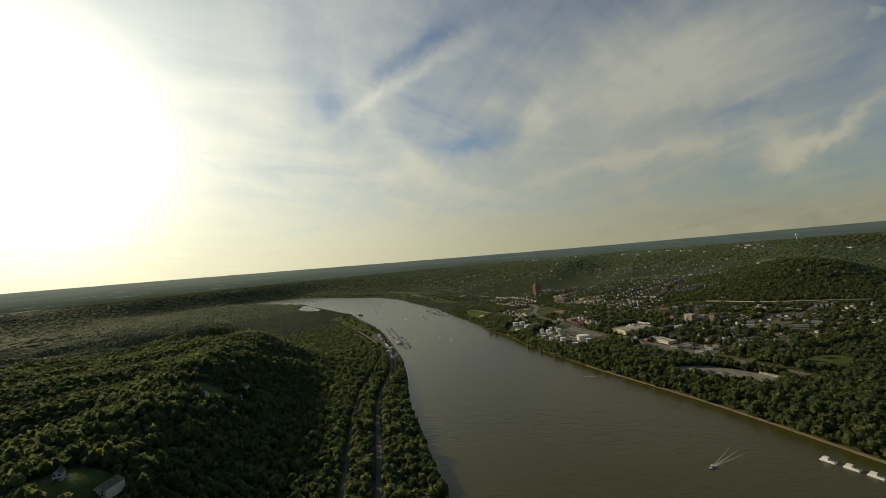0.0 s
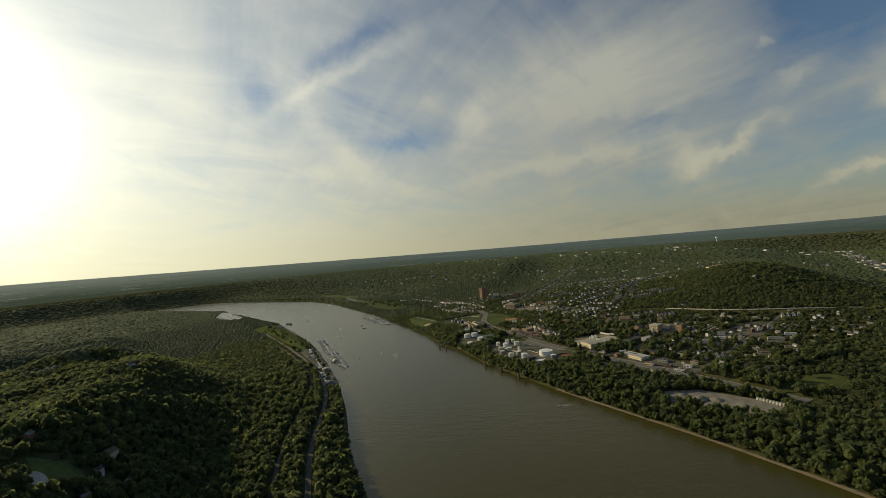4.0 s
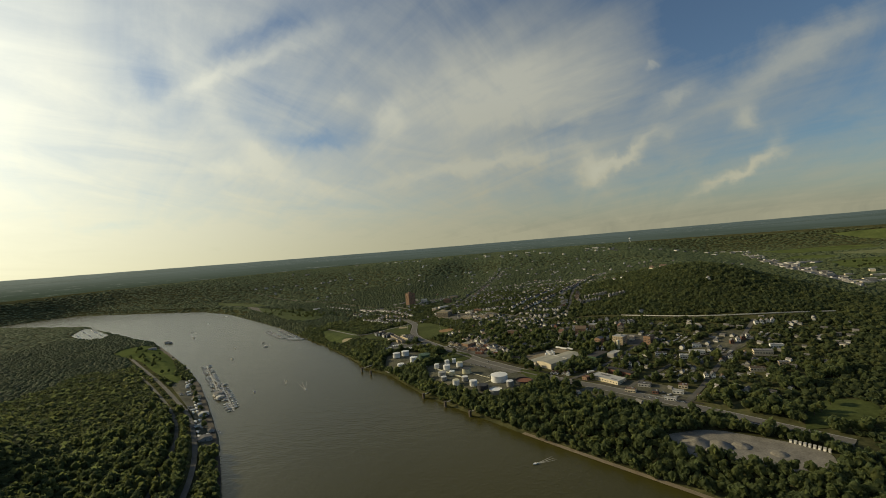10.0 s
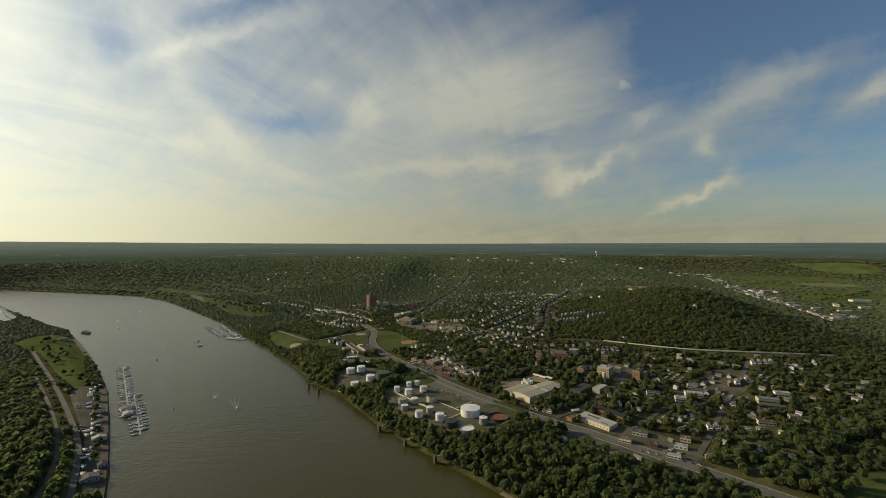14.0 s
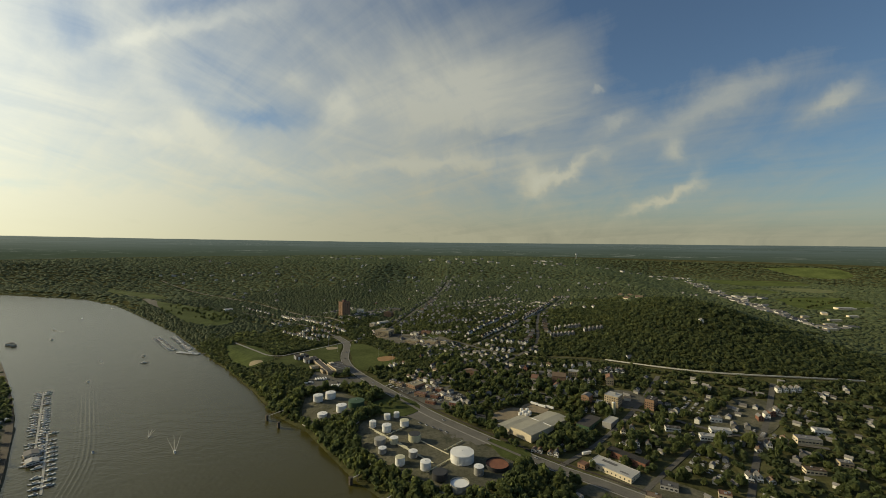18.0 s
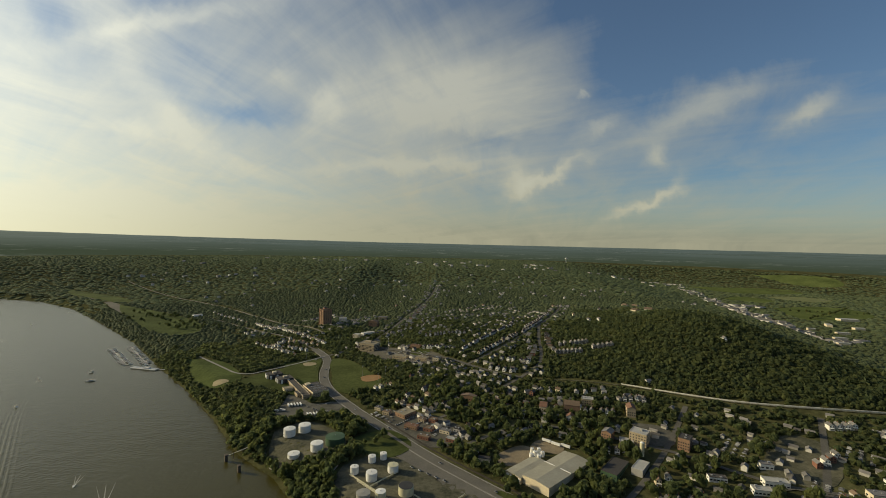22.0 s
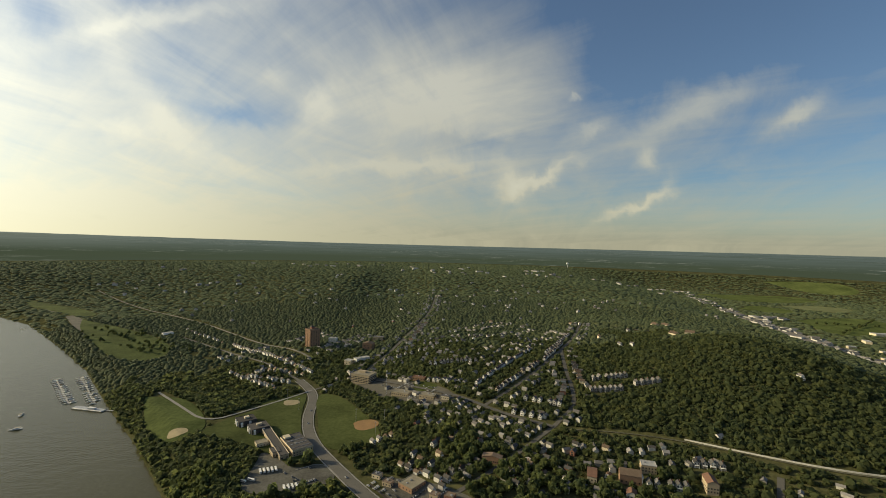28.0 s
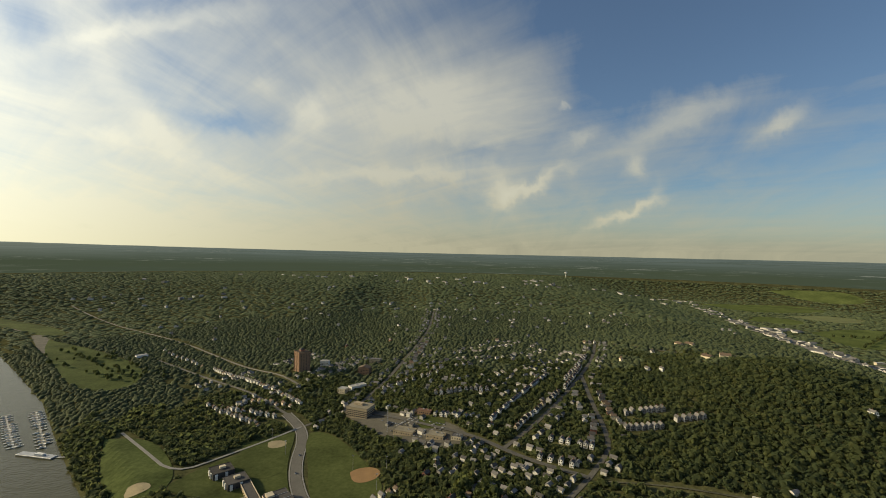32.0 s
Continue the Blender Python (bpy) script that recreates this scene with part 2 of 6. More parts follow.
def leaves(m, share=0.45, haze_sheen=0.03):
    """Let some light pass through a foliage material, and add a green sheen that stands in for haze."""
    t = Nodes(m.node_tree)
    p = m.node_tree.nodes["Principled BSDF"]
    thin = t.add("ShaderNodeBsdfTranslucent")
    m.node_tree.links.new(p.inputs["Base Color"].links[0].from_socket, thin.inputs["Color"])
    p.inputs["Sheen Weight"].default_value, p.inputs["Sheen Roughness"].default_value = haze_sheen, 0.6
    p.inputs["Sheen Tint"].default_value = (0.62, 0.78, 0.36, 1)
    both = t.add("ShaderNodeMixShader", {0: share})
    m.node_tree.links.new(p.outputs[0], both.inputs[1])
    m.node_tree.links.new(thin.outputs[0], both.inputs[2])
    m.node_tree.links.new(both.outputs[0], m.node_tree.nodes["Material Output"].inputs["Surface"])
    return m


def foliage(name, dark, mid, pale, cell, relief, share, haze_sheen):
    """Leaves whose colour changes from tree to tree and from clump to clump."""
    m = bpy.data.materials.new(name)
    m.use_nodes = True
    t = Nodes(m.node_tree)
    p = m.node_tree.nodes["Principled BSDF"]
    where = t.add("ShaderNodeTexCoord").outputs["Object"]
    level = t.vmath("ADD", t.vmath("MULTIPLY", where, (1, 1, 0)), t.add("ShaderNodeVectorMath", {0: t.add("ShaderNodeObjectInfo").outputs["Location"], "Scale": 1.0}, "SCALE").outputs[0])
    tree = t.add("ShaderNodeTexVoronoi", {"Vector": level, "Scale": cell})
    which = t.add("ShaderNodeSeparateColor", {0: tree.outputs["Color"]}).outputs
    stand = t.noise(level, cell * 0.10, 3.0)
    tone = t.math("ADD", t.math("MULTIPLY", which[0], 0.46), t.math("ADD", t.math("MULTIPLY", stand, 0.56), t.math("MULTIPLY", t.noise(where, 0.45, 3.0), 0.26)))
    col = t.ramp(tone, (0.40, dark), (0.64, mid), (0.92, pale))
    col = t.mix(t.math("MULTIPLY", which[1], 0.22), col, (0.060, 0.085, 0.040))
    k = t.math("ADD", 0.84, t.math("MULTIPLY", t.add("ShaderNodeNewGeometry").outputs["Random Per Island"], 0.32))
    t.put(p.inputs["Base Color"], t.add("ShaderNodeVectorMath", {0: col, "Scale": k}, "SCALE").outputs[0])
    p.inputs["Roughness"].default_value, p.inputs["Specular IOR Level"].default_value = 0.75, 0.18
    b = t.add("ShaderNodeBump", {"Strength": 1.0, "Distance": relief, "Height": t.noise(where, 0.9, 4.0)})
    t.put(p.inputs["Normal"], b.outputs[0])
    return leaves(m, share, haze_sheen)


M = {}
M["ground"] = shader("woodland_floor", (0.054, 0.058, 0.026), 1.0, spread=0.4, scale=0.016, hue=(0.088, 0.086, 0.040), bump=3.0, bump_scale=0.05, spec=0.0)
M["grass"] = shader("mown_grass", (0.052, 0.067, 0.019), 0.95, spread=0.36, scale=0.022, hue=(0.069, 0.082, 0.027), spec=0.06)
M["meadow"] = shader("riverside_meadow", (0.055, 0.078, 0.020), 0.95, spread=0.40, scale=0.02, hue=(0.076, 0.094, 0.030), spec=0.06)
M["grass_dry"] = shader("dry_grass", (0.15, 0.16, 0.055), 0.95, spread=0.25, scale=0.02)
M["sand"] = shader("pale_gravel", (0.20, 0.182, 0.148), 0.95, spread=0.42, scale=0.06, bump=0.5, bump_scale=0.2)
M["beach"] = shader("river_mud", (0.22, 0.178, 0.118), 0.9, spread=0.3, scale=0.08)
M["clay_pale"] = shader("pale_infield", (0.30, 0.25, 0.15), 0.95, spread=0.18, scale=0.1)
M["clay"] = shader("infield_clay", (0.26, 0.155, 0.07), 0.95, spread=0.15, scale=0.1)
M["road"] = shader("worn_asphalt", (0.135, 0.126, 0.106), 0.9, spread=0.2, scale=0.05)
M["lot"] = shader("grey_asphalt_lot", (0.082, 0.078, 0.060), 0.9, spread=0.42, scale=0.04, hue=(0.105, 0.100, 0.082), detail=8.0)
M["concrete"] = shader("weathered_concrete", (0.36, 0.35, 0.31), 0.85, spread=0.2, scale=0.2)
M["line"] = shader("road_paint", (0.62, 0.58, 0.42), 0.7, spread=0.1)
M["white"] = shader("white_paint", (0.74, 0.73, 0.69), 0.55, spread=0.07, scale=0.15, per_object=0.06)
M["tank_tan"] = shader("cream_tank_paint", (0.55, 0.52, 0.36), 0.55, spread=0.1, scale=0.15)
M["tank_grey"] = shader("grey_tank_paint", (0.30, 0.29, 0.26), 0.6, spread=0.15, scale=0.15)
M["tank_dark"] = shader("dark_tank_paint", (0.045, 0.045, 0.045), 0.6, spread=0.2, scale=0.15)
M["tank_green"] = shader("green_tank_paint", (0.055, 0.100, 0.055), 0.6, spread=0.12, scale=0.15)
M["rust"] = shader("rusted_steel", (0.20, 0.085, 0.05), 0.85, spread=0.25, scale=0.2)
M["steel"] = shader("galvanised_steel", (0.42, 0.42, 0.42), 0.5, 0.6, spread=0.15)
M["roof_grey"] = shader("grey_shingle", (0.13, 0.125, 0.12), 0.9, spread=0.2, scale=0.4, per_object=0.45)
M["roof_light"] = shader("pale_membrane_roof", (0.40, 0.39, 0.36), 0.8, spread=0.12, scale=0.06)
M["roof_metal"] = shader("ribbed_metal_roof", (0.34, 0.32, 0.25), 0.65, 0.0, spread=0.16, scale=0.05)
M["roof_tan"] = shader("tan_gravel_roof", (0.27, 0.235, 0.165), 0.9, spread=0.25, scale=0.09)
M["patchy"] = shader("weedy_gravel", (0.050, 0.058, 0.027), 0.95, spread=0.45, scale=0.035, hue=(0.105, 0.097, 0.066), detail=8.0)
M["roof_red"] = shader("red_roof", (0.19, 0.105, 0.07), 0.85, spread=0.2, scale=0.3)
M["siding"] = shader("pale_siding", (0.68, 0.66, 0.60), 0.7, spread=0.1, scale=0.3, per_object=0.22)
M["brick"] = shader("orange_red_brick", (0.28, 0.175, 0.112), 0.85, spread=0.16, scale=0.25, bump=0.02, bump_scale=6.0)
M["brick_dark"] = shader("dark_brick", (0.20, 0.095, 0.065), 0.85, spread=0.2, scale=0.25)
M["tanstone"] = shader("tan_stone", (0.42, 0.34, 0.23), 0.85, spread=0.14, scale=0.2)
M["dark_panel"] = shader("dark_cladding", (0.06, 0.06, 0.06), 0.6, spread=0.2, scale=0.2)
M["wood"] = shader("old_timber", (0.14, 0.10, 0.07), 0.85, spread=0.3, scale=0.4)
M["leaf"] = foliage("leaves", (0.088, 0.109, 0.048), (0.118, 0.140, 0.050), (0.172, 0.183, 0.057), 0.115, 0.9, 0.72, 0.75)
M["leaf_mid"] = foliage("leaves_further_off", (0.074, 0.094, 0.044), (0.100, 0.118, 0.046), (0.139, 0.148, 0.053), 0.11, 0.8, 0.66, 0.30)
# haze over the far woods is put into these bluer, greyer leaf colours
M["leaf_far_hazed"] = foliage("far_leaves_hazed", (0.072, 0.092, 0.055), (0.100, 0.118, 0.063), (0.135, 0.146, 0.071), 0.07, 1.3, 0.52, 0.32)
M["bark"] = shader("bark", (0.10, 0.075, 0.055), 0.9, spread=0.3, scale=1.0)
M["glass"] = shader("window_glass", (0.03, 0.035, 0.04), 0.12, spread=0.2, spec=0.6)
M["rubber"] = shader("black_rubber", (0.02, 0.02, 0.02), 0.8, spread=0.2)
M["car"] = shader("car_paint", (0.30, 0.31, 0.33), 0.3, 0.1, spread=0.05, per_object=0.8)
M["foam"] = shader("white_foam", (0.30, 0.29, 0.24), 0.9, spread=0.3, scale=0.4)


def water_material():
    m = bpy.data.materials.new("muddy_river")
    m.use_nodes = True
    t = Nodes(m.node_tree)
    p = m.node_tree.nodes["Principled BSDF"]
    where = t.add("ShaderNodeTexCoord").outputs["Object"]
    n = t.noise(where, 0.004, 5.0)
    t.put(p.inputs["Base Color"], t.mix(n, (0.050, 0.045, 0.010), (0.066, 0.059, 0.014)))
    p.inputs["Roughness"].default_value = 0.26
    p.inputs["IOR"].default_value = 1.33
    h = t.math("ADD", t.noise(where, 0.22, 4.0), t.math("MULTIPLY", t.noise(where, 0.05, 3.0), 1.5))
    b = t.add("ShaderNodeBump", {"Strength": 0.52, "Distance": 0.6, "Height": h})
    t.put(p.inputs["Normal"], b.outputs[0])
    return m


M["water"] = water_material()

# ---------------------------------------------------------------- the lie of the land
K = 1.18  # metres to one unit of the plan: plan coordinates are turned into metres where a thing is placed
BANK_TOWN = np.array([(900, -700), (620, -330), (420, -90), (320, 18), (241, 100), (184, 152), (108, 216), (48, 270), (-9, 324), (-86, 398), (-165, 500),
                      (-222, 548), (-290, 635), (-380, 737), (-500, 860), (-658, 1030), (-850, 1205), (-1100, 1425), (-1325, 1565), (-1750, 1672), (-2300, 1790), (-3600, 1900)], float)
BANK_HILL = np.array([(600, -1000), (330, -620), (140, -330), (5, -156), (-36, -106), (-95, -33), (-169, 55), (-240, 165), (-325, 275), (-420, 385),
                      (-550, 530), (-730, 695), (-990, 915), (-1120, 985), (-1350, 1130), (-1640, 1310), (-2190, 1440), (-3600, 1540)], float)
RIM = 104.0  # height of the outermost hills
RIVER = np.vstack([BANK_TOWN, BANK_HILL[::-1]])


def smooth(a):
    a = np.clip(a, 0, 1)
    return a * a * (3 - 2 * a)


def away(line, x, y):
    """Distance from a broken line."""
    best = np.full(np.shape(x), 1e9)
    for (ax, ay), (bx, by) in zip(line[:-1], line[1:]):
        dx, dy = bx - ax, by - ay
        t = np.clip(((x - ax) * dx + (y - ay) * dy) / (dx * dx + dy * dy), 0, 1)
        best = np.minimum(best, np.hypot(x - ax - t * dx, y - ay - t * dy))
    return best


def within(poly, x, y):
    """Whether points lie in a polygon."""
    inside = np.zeros(np.shape(x), bool)
    for (ax, ay), (bx, by) in zip(poly, np.roll(poly, -1, 0)):
        if ay != by:
            inside ^= ((ay > y) != (by > y)) & (x < (bx - ax) * (y - ay) / (by - ay) + ax)
    return inside


def waves(x, y, size, seed):
    """Soft rolling relief in -1..1."""
    r = np.random.RandomState(seed)
    out = 0
    for k in range(6):
        a, b, q = r.uniform(0, 6.28), r.uniform(0, 6.28), size * r.uniform(0.6, 1.5)
        out = out + np.sin((x * math.cos(a) + y * math.sin(a)) * 6.28 / q + b)
    return out / 4


def side(x, y):
    """Distance to the water's edge (negative on the water), and whether the town's bank is the nearer."""
    dt, dh = away(BANK_TOWN, x, y), away(BANK_HILL, x, y)
    s = np.minimum(dt, dh)
    return np.where(within(RIVER, x, y), -s, s), dt < dh


def height(x, y):
    x, y = np.asarray(x, float), np.asarray(y, float)
    s, town = side(x, y)
    r = np.hypot(x - 70, y + 100)
    # town side
    v = (x + y) / 2
    zt = 1.6 * smooth(s / 9) + 12.4 * smooth((s - 6) / 40)
    zt = zt + 48 * smooth((v - 240) / 330) * smooth((x + 260) / 300)
    n = (x + 234) * 0.70 + (y - 934) * 0.72
    zt = zt + 62 * smooth(n / 700) * smooth((-x - 20) / 350)
    zt = zt + 16 * np.exp(-((x + 250) / 110) ** 2 - ((y - 1095) / 110) ** 2)
    hill = 47 * np.exp(-((x - 470) / 150) ** 2 - ((y - 800) / 170) ** 2) + 30 * np.exp(-((x - 420) / 170) ** 2 - ((y - 1040) / 220) ** 2)
    zt = zt + hill
    zt = zt + 40 * smooth((y - 1500) / 1200) * smooth((s - 60) / 400) * smooth((900 - x) / 700)
    # the flood plain behind the ridge
    wide = 150 + 0.40 * np.maximum(0, y - 1050)
    plain = smooth((x - 895 - 0.27 * (y - 950) + wide) / wide) * smooth((y - 300) / 300)
    zt = zt + (15 - zt) * plain
    # wooded side
    a = -0.74 * x + 0.67 * y
    start = 112 + 243 * smooth((a - 450) / 700) + 700 * smooth((a - 1300) / 600)
    zh = 1.5 * smooth(s / 8) + 6.5 * smooth((s - 5) / 30) + 80 * smooth((s - start) / 185) * (1 - 0.35 * smooth((a - 300) / 500) - 0.30 * smooth((a - 900) / 600)) + (15 * waves(x, y, 260, 3) + 6 * waves(x, y, 120, 8)) * smooth((s - start - 40) / 120) * (1 - 0.5 * smooth((a - 700) / 600))
    z = np.where(town, zt, zh)
    plain = np.where(town, plain, 0.0)
    z = z + 9 * waves(x, y, 800, 5) * smooth((r - 1500) / 900) * smooth(s / 500) * (1 - plain)
    z = z + (RIM - z) * smooth((r - 1900) / 1440) * np.where(town, smooth(s / 450), smooth((s - 350) / 700) * smooth((r - 2400) / 900)) * (1 - plain)
    z = np.where(s < 0, np.maximum(-5, s * 0.3), z)
    return K * (z + (RIM - z) * smooth((r - 2900) / 440))


def ground_z(x, y):
    return float(height(np.array([x]), np.array([y]))[0])


# ---------------------------------------------------------------- mesh helpers


def mesh_of(name, verts, faces, material, smooth_shade=False):
    me = bpy.data.meshes.new(name)
    me.from_pydata([tuple(v) for v in verts], [], [tuple(f) for f in faces])
    if smooth_shade:
        me.polygons.foreach_set("use_smooth", [True] * len(me.polygons))
    for m in material if isinstance(material, (list, tuple)) else (material,):
        me.materials.append(m)
    me.update()
    return me


def mesh_from(name, bm, material, smooth_shade=False):
    me = bpy.data.meshes.new(name)
    bm.to_mesh(me)
    bm.free()
    if smooth_shade:
        me.polygons.foreach_set("use_smooth", [True] * len(me.polygons))
    me.materials.append(material)
    return me


def part(name, me, parent, m=None, label=""):
    """Hang a mesh (shared or new) under a thing or part."""
    ob = new(name, me)
    ob.parent = parent
    if m is not None:
        ob.matrix_basis = m
    if label:
        tagged(ob, label)
    return ob


def placed(m):
    """A pose with its plan coordinates turned into metres."""
    m = m.copy()
    m.translation.x *= K
    m.translation.y *= K
    return m


def thing(name, m, label, category, group="", kind=""):
    """A top-level thing; m holds its plan coordinates and its height in metres."""
    ob = new(name)
    ob.empty_display_size = 1.0
    ob.matrix_basis = placed(m)
    return tagged(ob, label, category, group, kind)


def clone(ob, m):
    """A copy of a thing at plan coordinates."""
    return copy_thing(ob, placed(m))


def add_box(bm, cx, cy, cz, sx, sy, sz, bevel=0.0, turn=0.0):
    """A box with its base at cz."""
    g = bmesh.ops.create_cube(bm, size=1.0)
    vs = g["verts"]
    bmesh.ops.transform(bm, verts=vs, matrix=Matrix.Translation((cx, cy, cz + sz / 2)) @ Matrix.Rotation(turn, 4, "Z") @ Matrix.Diagonal((sx, sy, sz, 1)))
    if bevel:
        es = list({e for v in vs for e in v.link_edges})
        bmesh.ops.bevel(bm, geom=es, offset=bevel, segments=1, affect="EDGES")


def add_drum(bm, cx, cy, cz, r, h, seg=24, r2=None):
    bmesh.ops.create_cone(bm, cap_ends=True, segments=seg, radius1=r, radius2=r if r2 is None else r2, depth=h,
                          matrix=Matrix.Translation((cx, cy, cz + h / 2)))


def box_mesh(name, sx, sy, sz, material, bevel=0.0):
    bm = bmesh.new()
    add_box(bm, 0, 0, 0, sx, sy, sz, bevel)
    return mesh_from(name, bm, material)


# ---------------------------------------------------------------- ground and water


def axis_steps(limit, fine, reach):
    """Coordinates that are close together in the middle and stretch outwards."""
    out = [0.0]
    step = fine
    while out[-1] < limit:
        if out[-1] > reach:
            step *= 1.045
        out.append(min(limit, out[-1] + step))
    return out


def build_ground():
    xs = np.array(axis_steps(3340, 8.0, 760))
    xs = np.concatenate([-xs[:0:-1], xs]) + 70
    ys = np.array(axis_steps(3340, 8.0, 950))
    ys = np.concatenate([-ys[:0:-1], ys]) - 100
    gx, gy = np.meshgrid(xs, ys)
    # draw the corners in, so that the sheet ends in a ring
    cx, cy = gx - 70, gy + 100
    m, r = np.maximum(np.abs(cx), np.abs(cy)), np.hypot(cx, cy) + 1e-6
    k = 1 - (1 - m / r) * smooth((m - 1200) / 2140)
    gx, gy = cx * k + 70, cy * k - 100
    gz = height(gx, gy)
    nx, ny = len(xs), len(ys)
    verts = np.stack([gx.ravel() * K, gy.ravel() * K, gz.ravel()], 1)
    i = np.arange(nx * ny).reshape(ny, nx)
    faces = np.stack([i[:-1, :-1], i[:-1, 1:], i[1:, 1:], i[1:, :-1]], -1).reshape(-1, 4)
    ob = new("ground", mesh_of("ground", verts.tolist(), faces.tolist(), M["ground"], True))
    tagged(ob, "wooded valley floor and rolling hills reaching the horizon", "ground", kind="structure")


build_ground()
wx = [(-3100, -1600), (1200, -1600), (1200, 600), (-3100, 2300)]
water = new("water", mesh_of("water", [(K * x, K * y, 0) for x, y in wx], [(0, 1, 2, 3)], M["water"]))
tagged(water, "broad brown river with faint ripples", "river", kind="structure")


def polyline_points(pts, step):
    out = []
    for (ax, ay), (bx, by) in zip(pts[:-1], pts[1:]):
        n = max(1, int(math.hypot(bx - ax, by - ay) / step))
        out += [(ax + (bx - ax) * k / n, ay + (by - ay) * k / n) for k in range(n)]
    return np.array(out + [pts[-1]], float)


def rounded(pts, passes=2):
    """Cut the corners of a broken line."""
    pts = [tuple(p) for p in pts]
    for _ in range(passes):
        out = [pts[0]]
        for a, b in zip(pts[:-1], pts[1:]):
            out += [(0.75 * a[0] + 0.25 * b[0], 0.75 * a[1] + 0.25 * b[1]), (0.25 * a[0] + 0.75 * b[0], 0.25 * a[1] + 0.75 * b[1])]
        pts = out + [pts[-1]]
    return pts


def ribbon(name, pts, width, lift, material, label, category, offset=0.0, thick=0.3, kind="structure"):
    """A strip that follows the ground, with edges of its own."""
    p = polyline_points(rounded(pts), 7.0)
    d = np.gradient(p, axis=0)
    d /= np.hypot(d[:, 0], d[:, 1])[:, None]
    nrm = np.stack([-d[:, 1], d[:, 0]], 1)
    rows = []
    for k in (-0.5, 0.0, 0.5):
        q = p + nrm * (offset + k * width)
        rows.append(np.column_stack([q * K, height(q[:, 0], q[:, 1]) + lift]))
    top = max(1, len(p))
    zmax = np.max([r[:, 2] for r in rows], axis=0)
    for r in rows:
        r[:, 2] = zmax
    rows = [rows[0] - (0, 0, thick)] + rows + [rows[2] - (0, 0, thick)]
    verts = np.concatenate(rows)
    faces = []
    for a in range(len(rows) - 1):
        for i in range(top - 1):
            faces.append((a * top + i, (a + 1) * top + i, (a + 1) * top + i + 1, a * top + i + 1))
    ob = new(name, mesh_of(name, verts, faces, material))
    return tagged(ob, label, category, kind=kind)


CLEAR = []  # areas where no trees grow: (polygon, margin)


def sheet(name, poly, lift, material, label, category, step=8.0, clear=2.0, kind="structure"):
    """A flat-lying area that follows the ground, cut to an outline."""
    poly = np.array(rounded(list(poly) + [poly[0]], 2)[:-1], float)
    bm = bmesh.new()
    vs = [bm.verts.new((x, y, 0)) for x, y in poly]
    bm.faces.new(vs)
    lo, hi = poly.min(0), poly.max(0)
    for axis in (0, 1):
        for c in np.arange(lo[axis] + step, hi[axis], step):
            co, no = ((c, 0, 0), (1, 0, 0)) if axis == 0 else ((0, c, 0), (0, 1, 0))
            bmesh.ops.bisect_plane(bm, geom=bm.verts[:] + bm.edges[:] + bm.faces[:], plane_co=co, plane_no=no)
    co = np.array([v.co[:2] for v in bm.verts])
    zs = height(co[:, 0], co[:, 1])
    for v, zz in zip(bm.verts, zs):
        v.co = (v.co.x * K, v.co.y * K, zz + lift)
    edge = [e for e in bm.edges if e.is_boundary]
    ret = bmesh.ops.extrude_edge_only(bm, edges=edge)
    for g in ret["geom"]:
        if isinstance(g, bmesh.types.BMVert):
            g.co.z -= lift + 0.5
    bmesh.ops.recalc_face_normals(bm, faces=bm.faces[:])
    if sum(f.normal.z * f.calc_area() for f in bm.faces) < 0:
        bmesh.ops.reverse_faces(bm, faces=bm.faces[:])
    if clear is not None:
        CLEAR.append((poly, clear))
    ob = new(name, mesh_from(name, bm, material))
    return tagged(ob, label, category, kind=kind)



M["lot_pale"] = shader("worn_pale_asphalt", (0.098, 0.090, 0.070), 0.9, spread=0.4, scale=0.05, detail=8.0)
M["field"] = shader("sunlit_meadow", (0.086, 0.112, 0.038), 0.95, spread=0.3, scale=0.012, hue=(0.115, 0.136, 0.046), spec=0.0)
M["wall_pale"] = shader("pale_concrete_wall", (0.58, 0.56, 0.50), 0.85, spread=0.15, scale=0.1)
M["rail_bed"] = shader("oily_track_bed", (0.052, 0.044, 0.034), 0.95, spread=0.35, scale=0.12)
M["street"] = shader("patched_street_asphalt", (0.100, 0.094, 0.080), 0.9, spread=0.32, scale=0.06, detail=7.0)
M["mud"] = shader("dark_bank_mud", (0.066, 0.053, 0.037), 0.85, spread=0.35, scale=0.08)
M["kerb"] = shader("grey_kerb_concrete", (0.24, 0.23, 0.21), 0.9, spread=0.2, scale=0.2)

# ---------------------------------------------------------------- roads, fields and yards
MAIN_ROAD = [(330, 205), (240, 290), (154, 367), (113, 397), (68, 440), (30, 478), (-9, 518), (-47, 565), (-92, 620), (-125, 664), (-157, 710), (-177, 755),
             (-188, 800), (-193, 850), (-207, 893), (-240, 940), (-314, 1013), (-389, 1080), (-500, 1172), (-600, 1250)]
FAR_ROAD = MAIN_ROAD[15:]
MAIN_ROAD = MAIN_ROAD[:16]
ROADS = [(MAIN_ROAD, 11.5), (FAR_ROAD, 5.0)]
CROSS_STREET = [(-207, 893), (-150, 945), (-133, 955), (-86, 1067), (-45, 1240), (-12, 1422), (10, 1700)]
UPPER_STREET = [(-150, 945), (-90, 900), (-20, 840), (27, 801), (69, 750), (125, 705)]
RIDGE_STREET = [(51, 772), (100, 815), (158, 880), (215, 960), (271, 1046), (330, 1180)]
SLOPE_STREET = [(125, 705), (165, 745), (178, 790), (190, 860), (215, 960)]
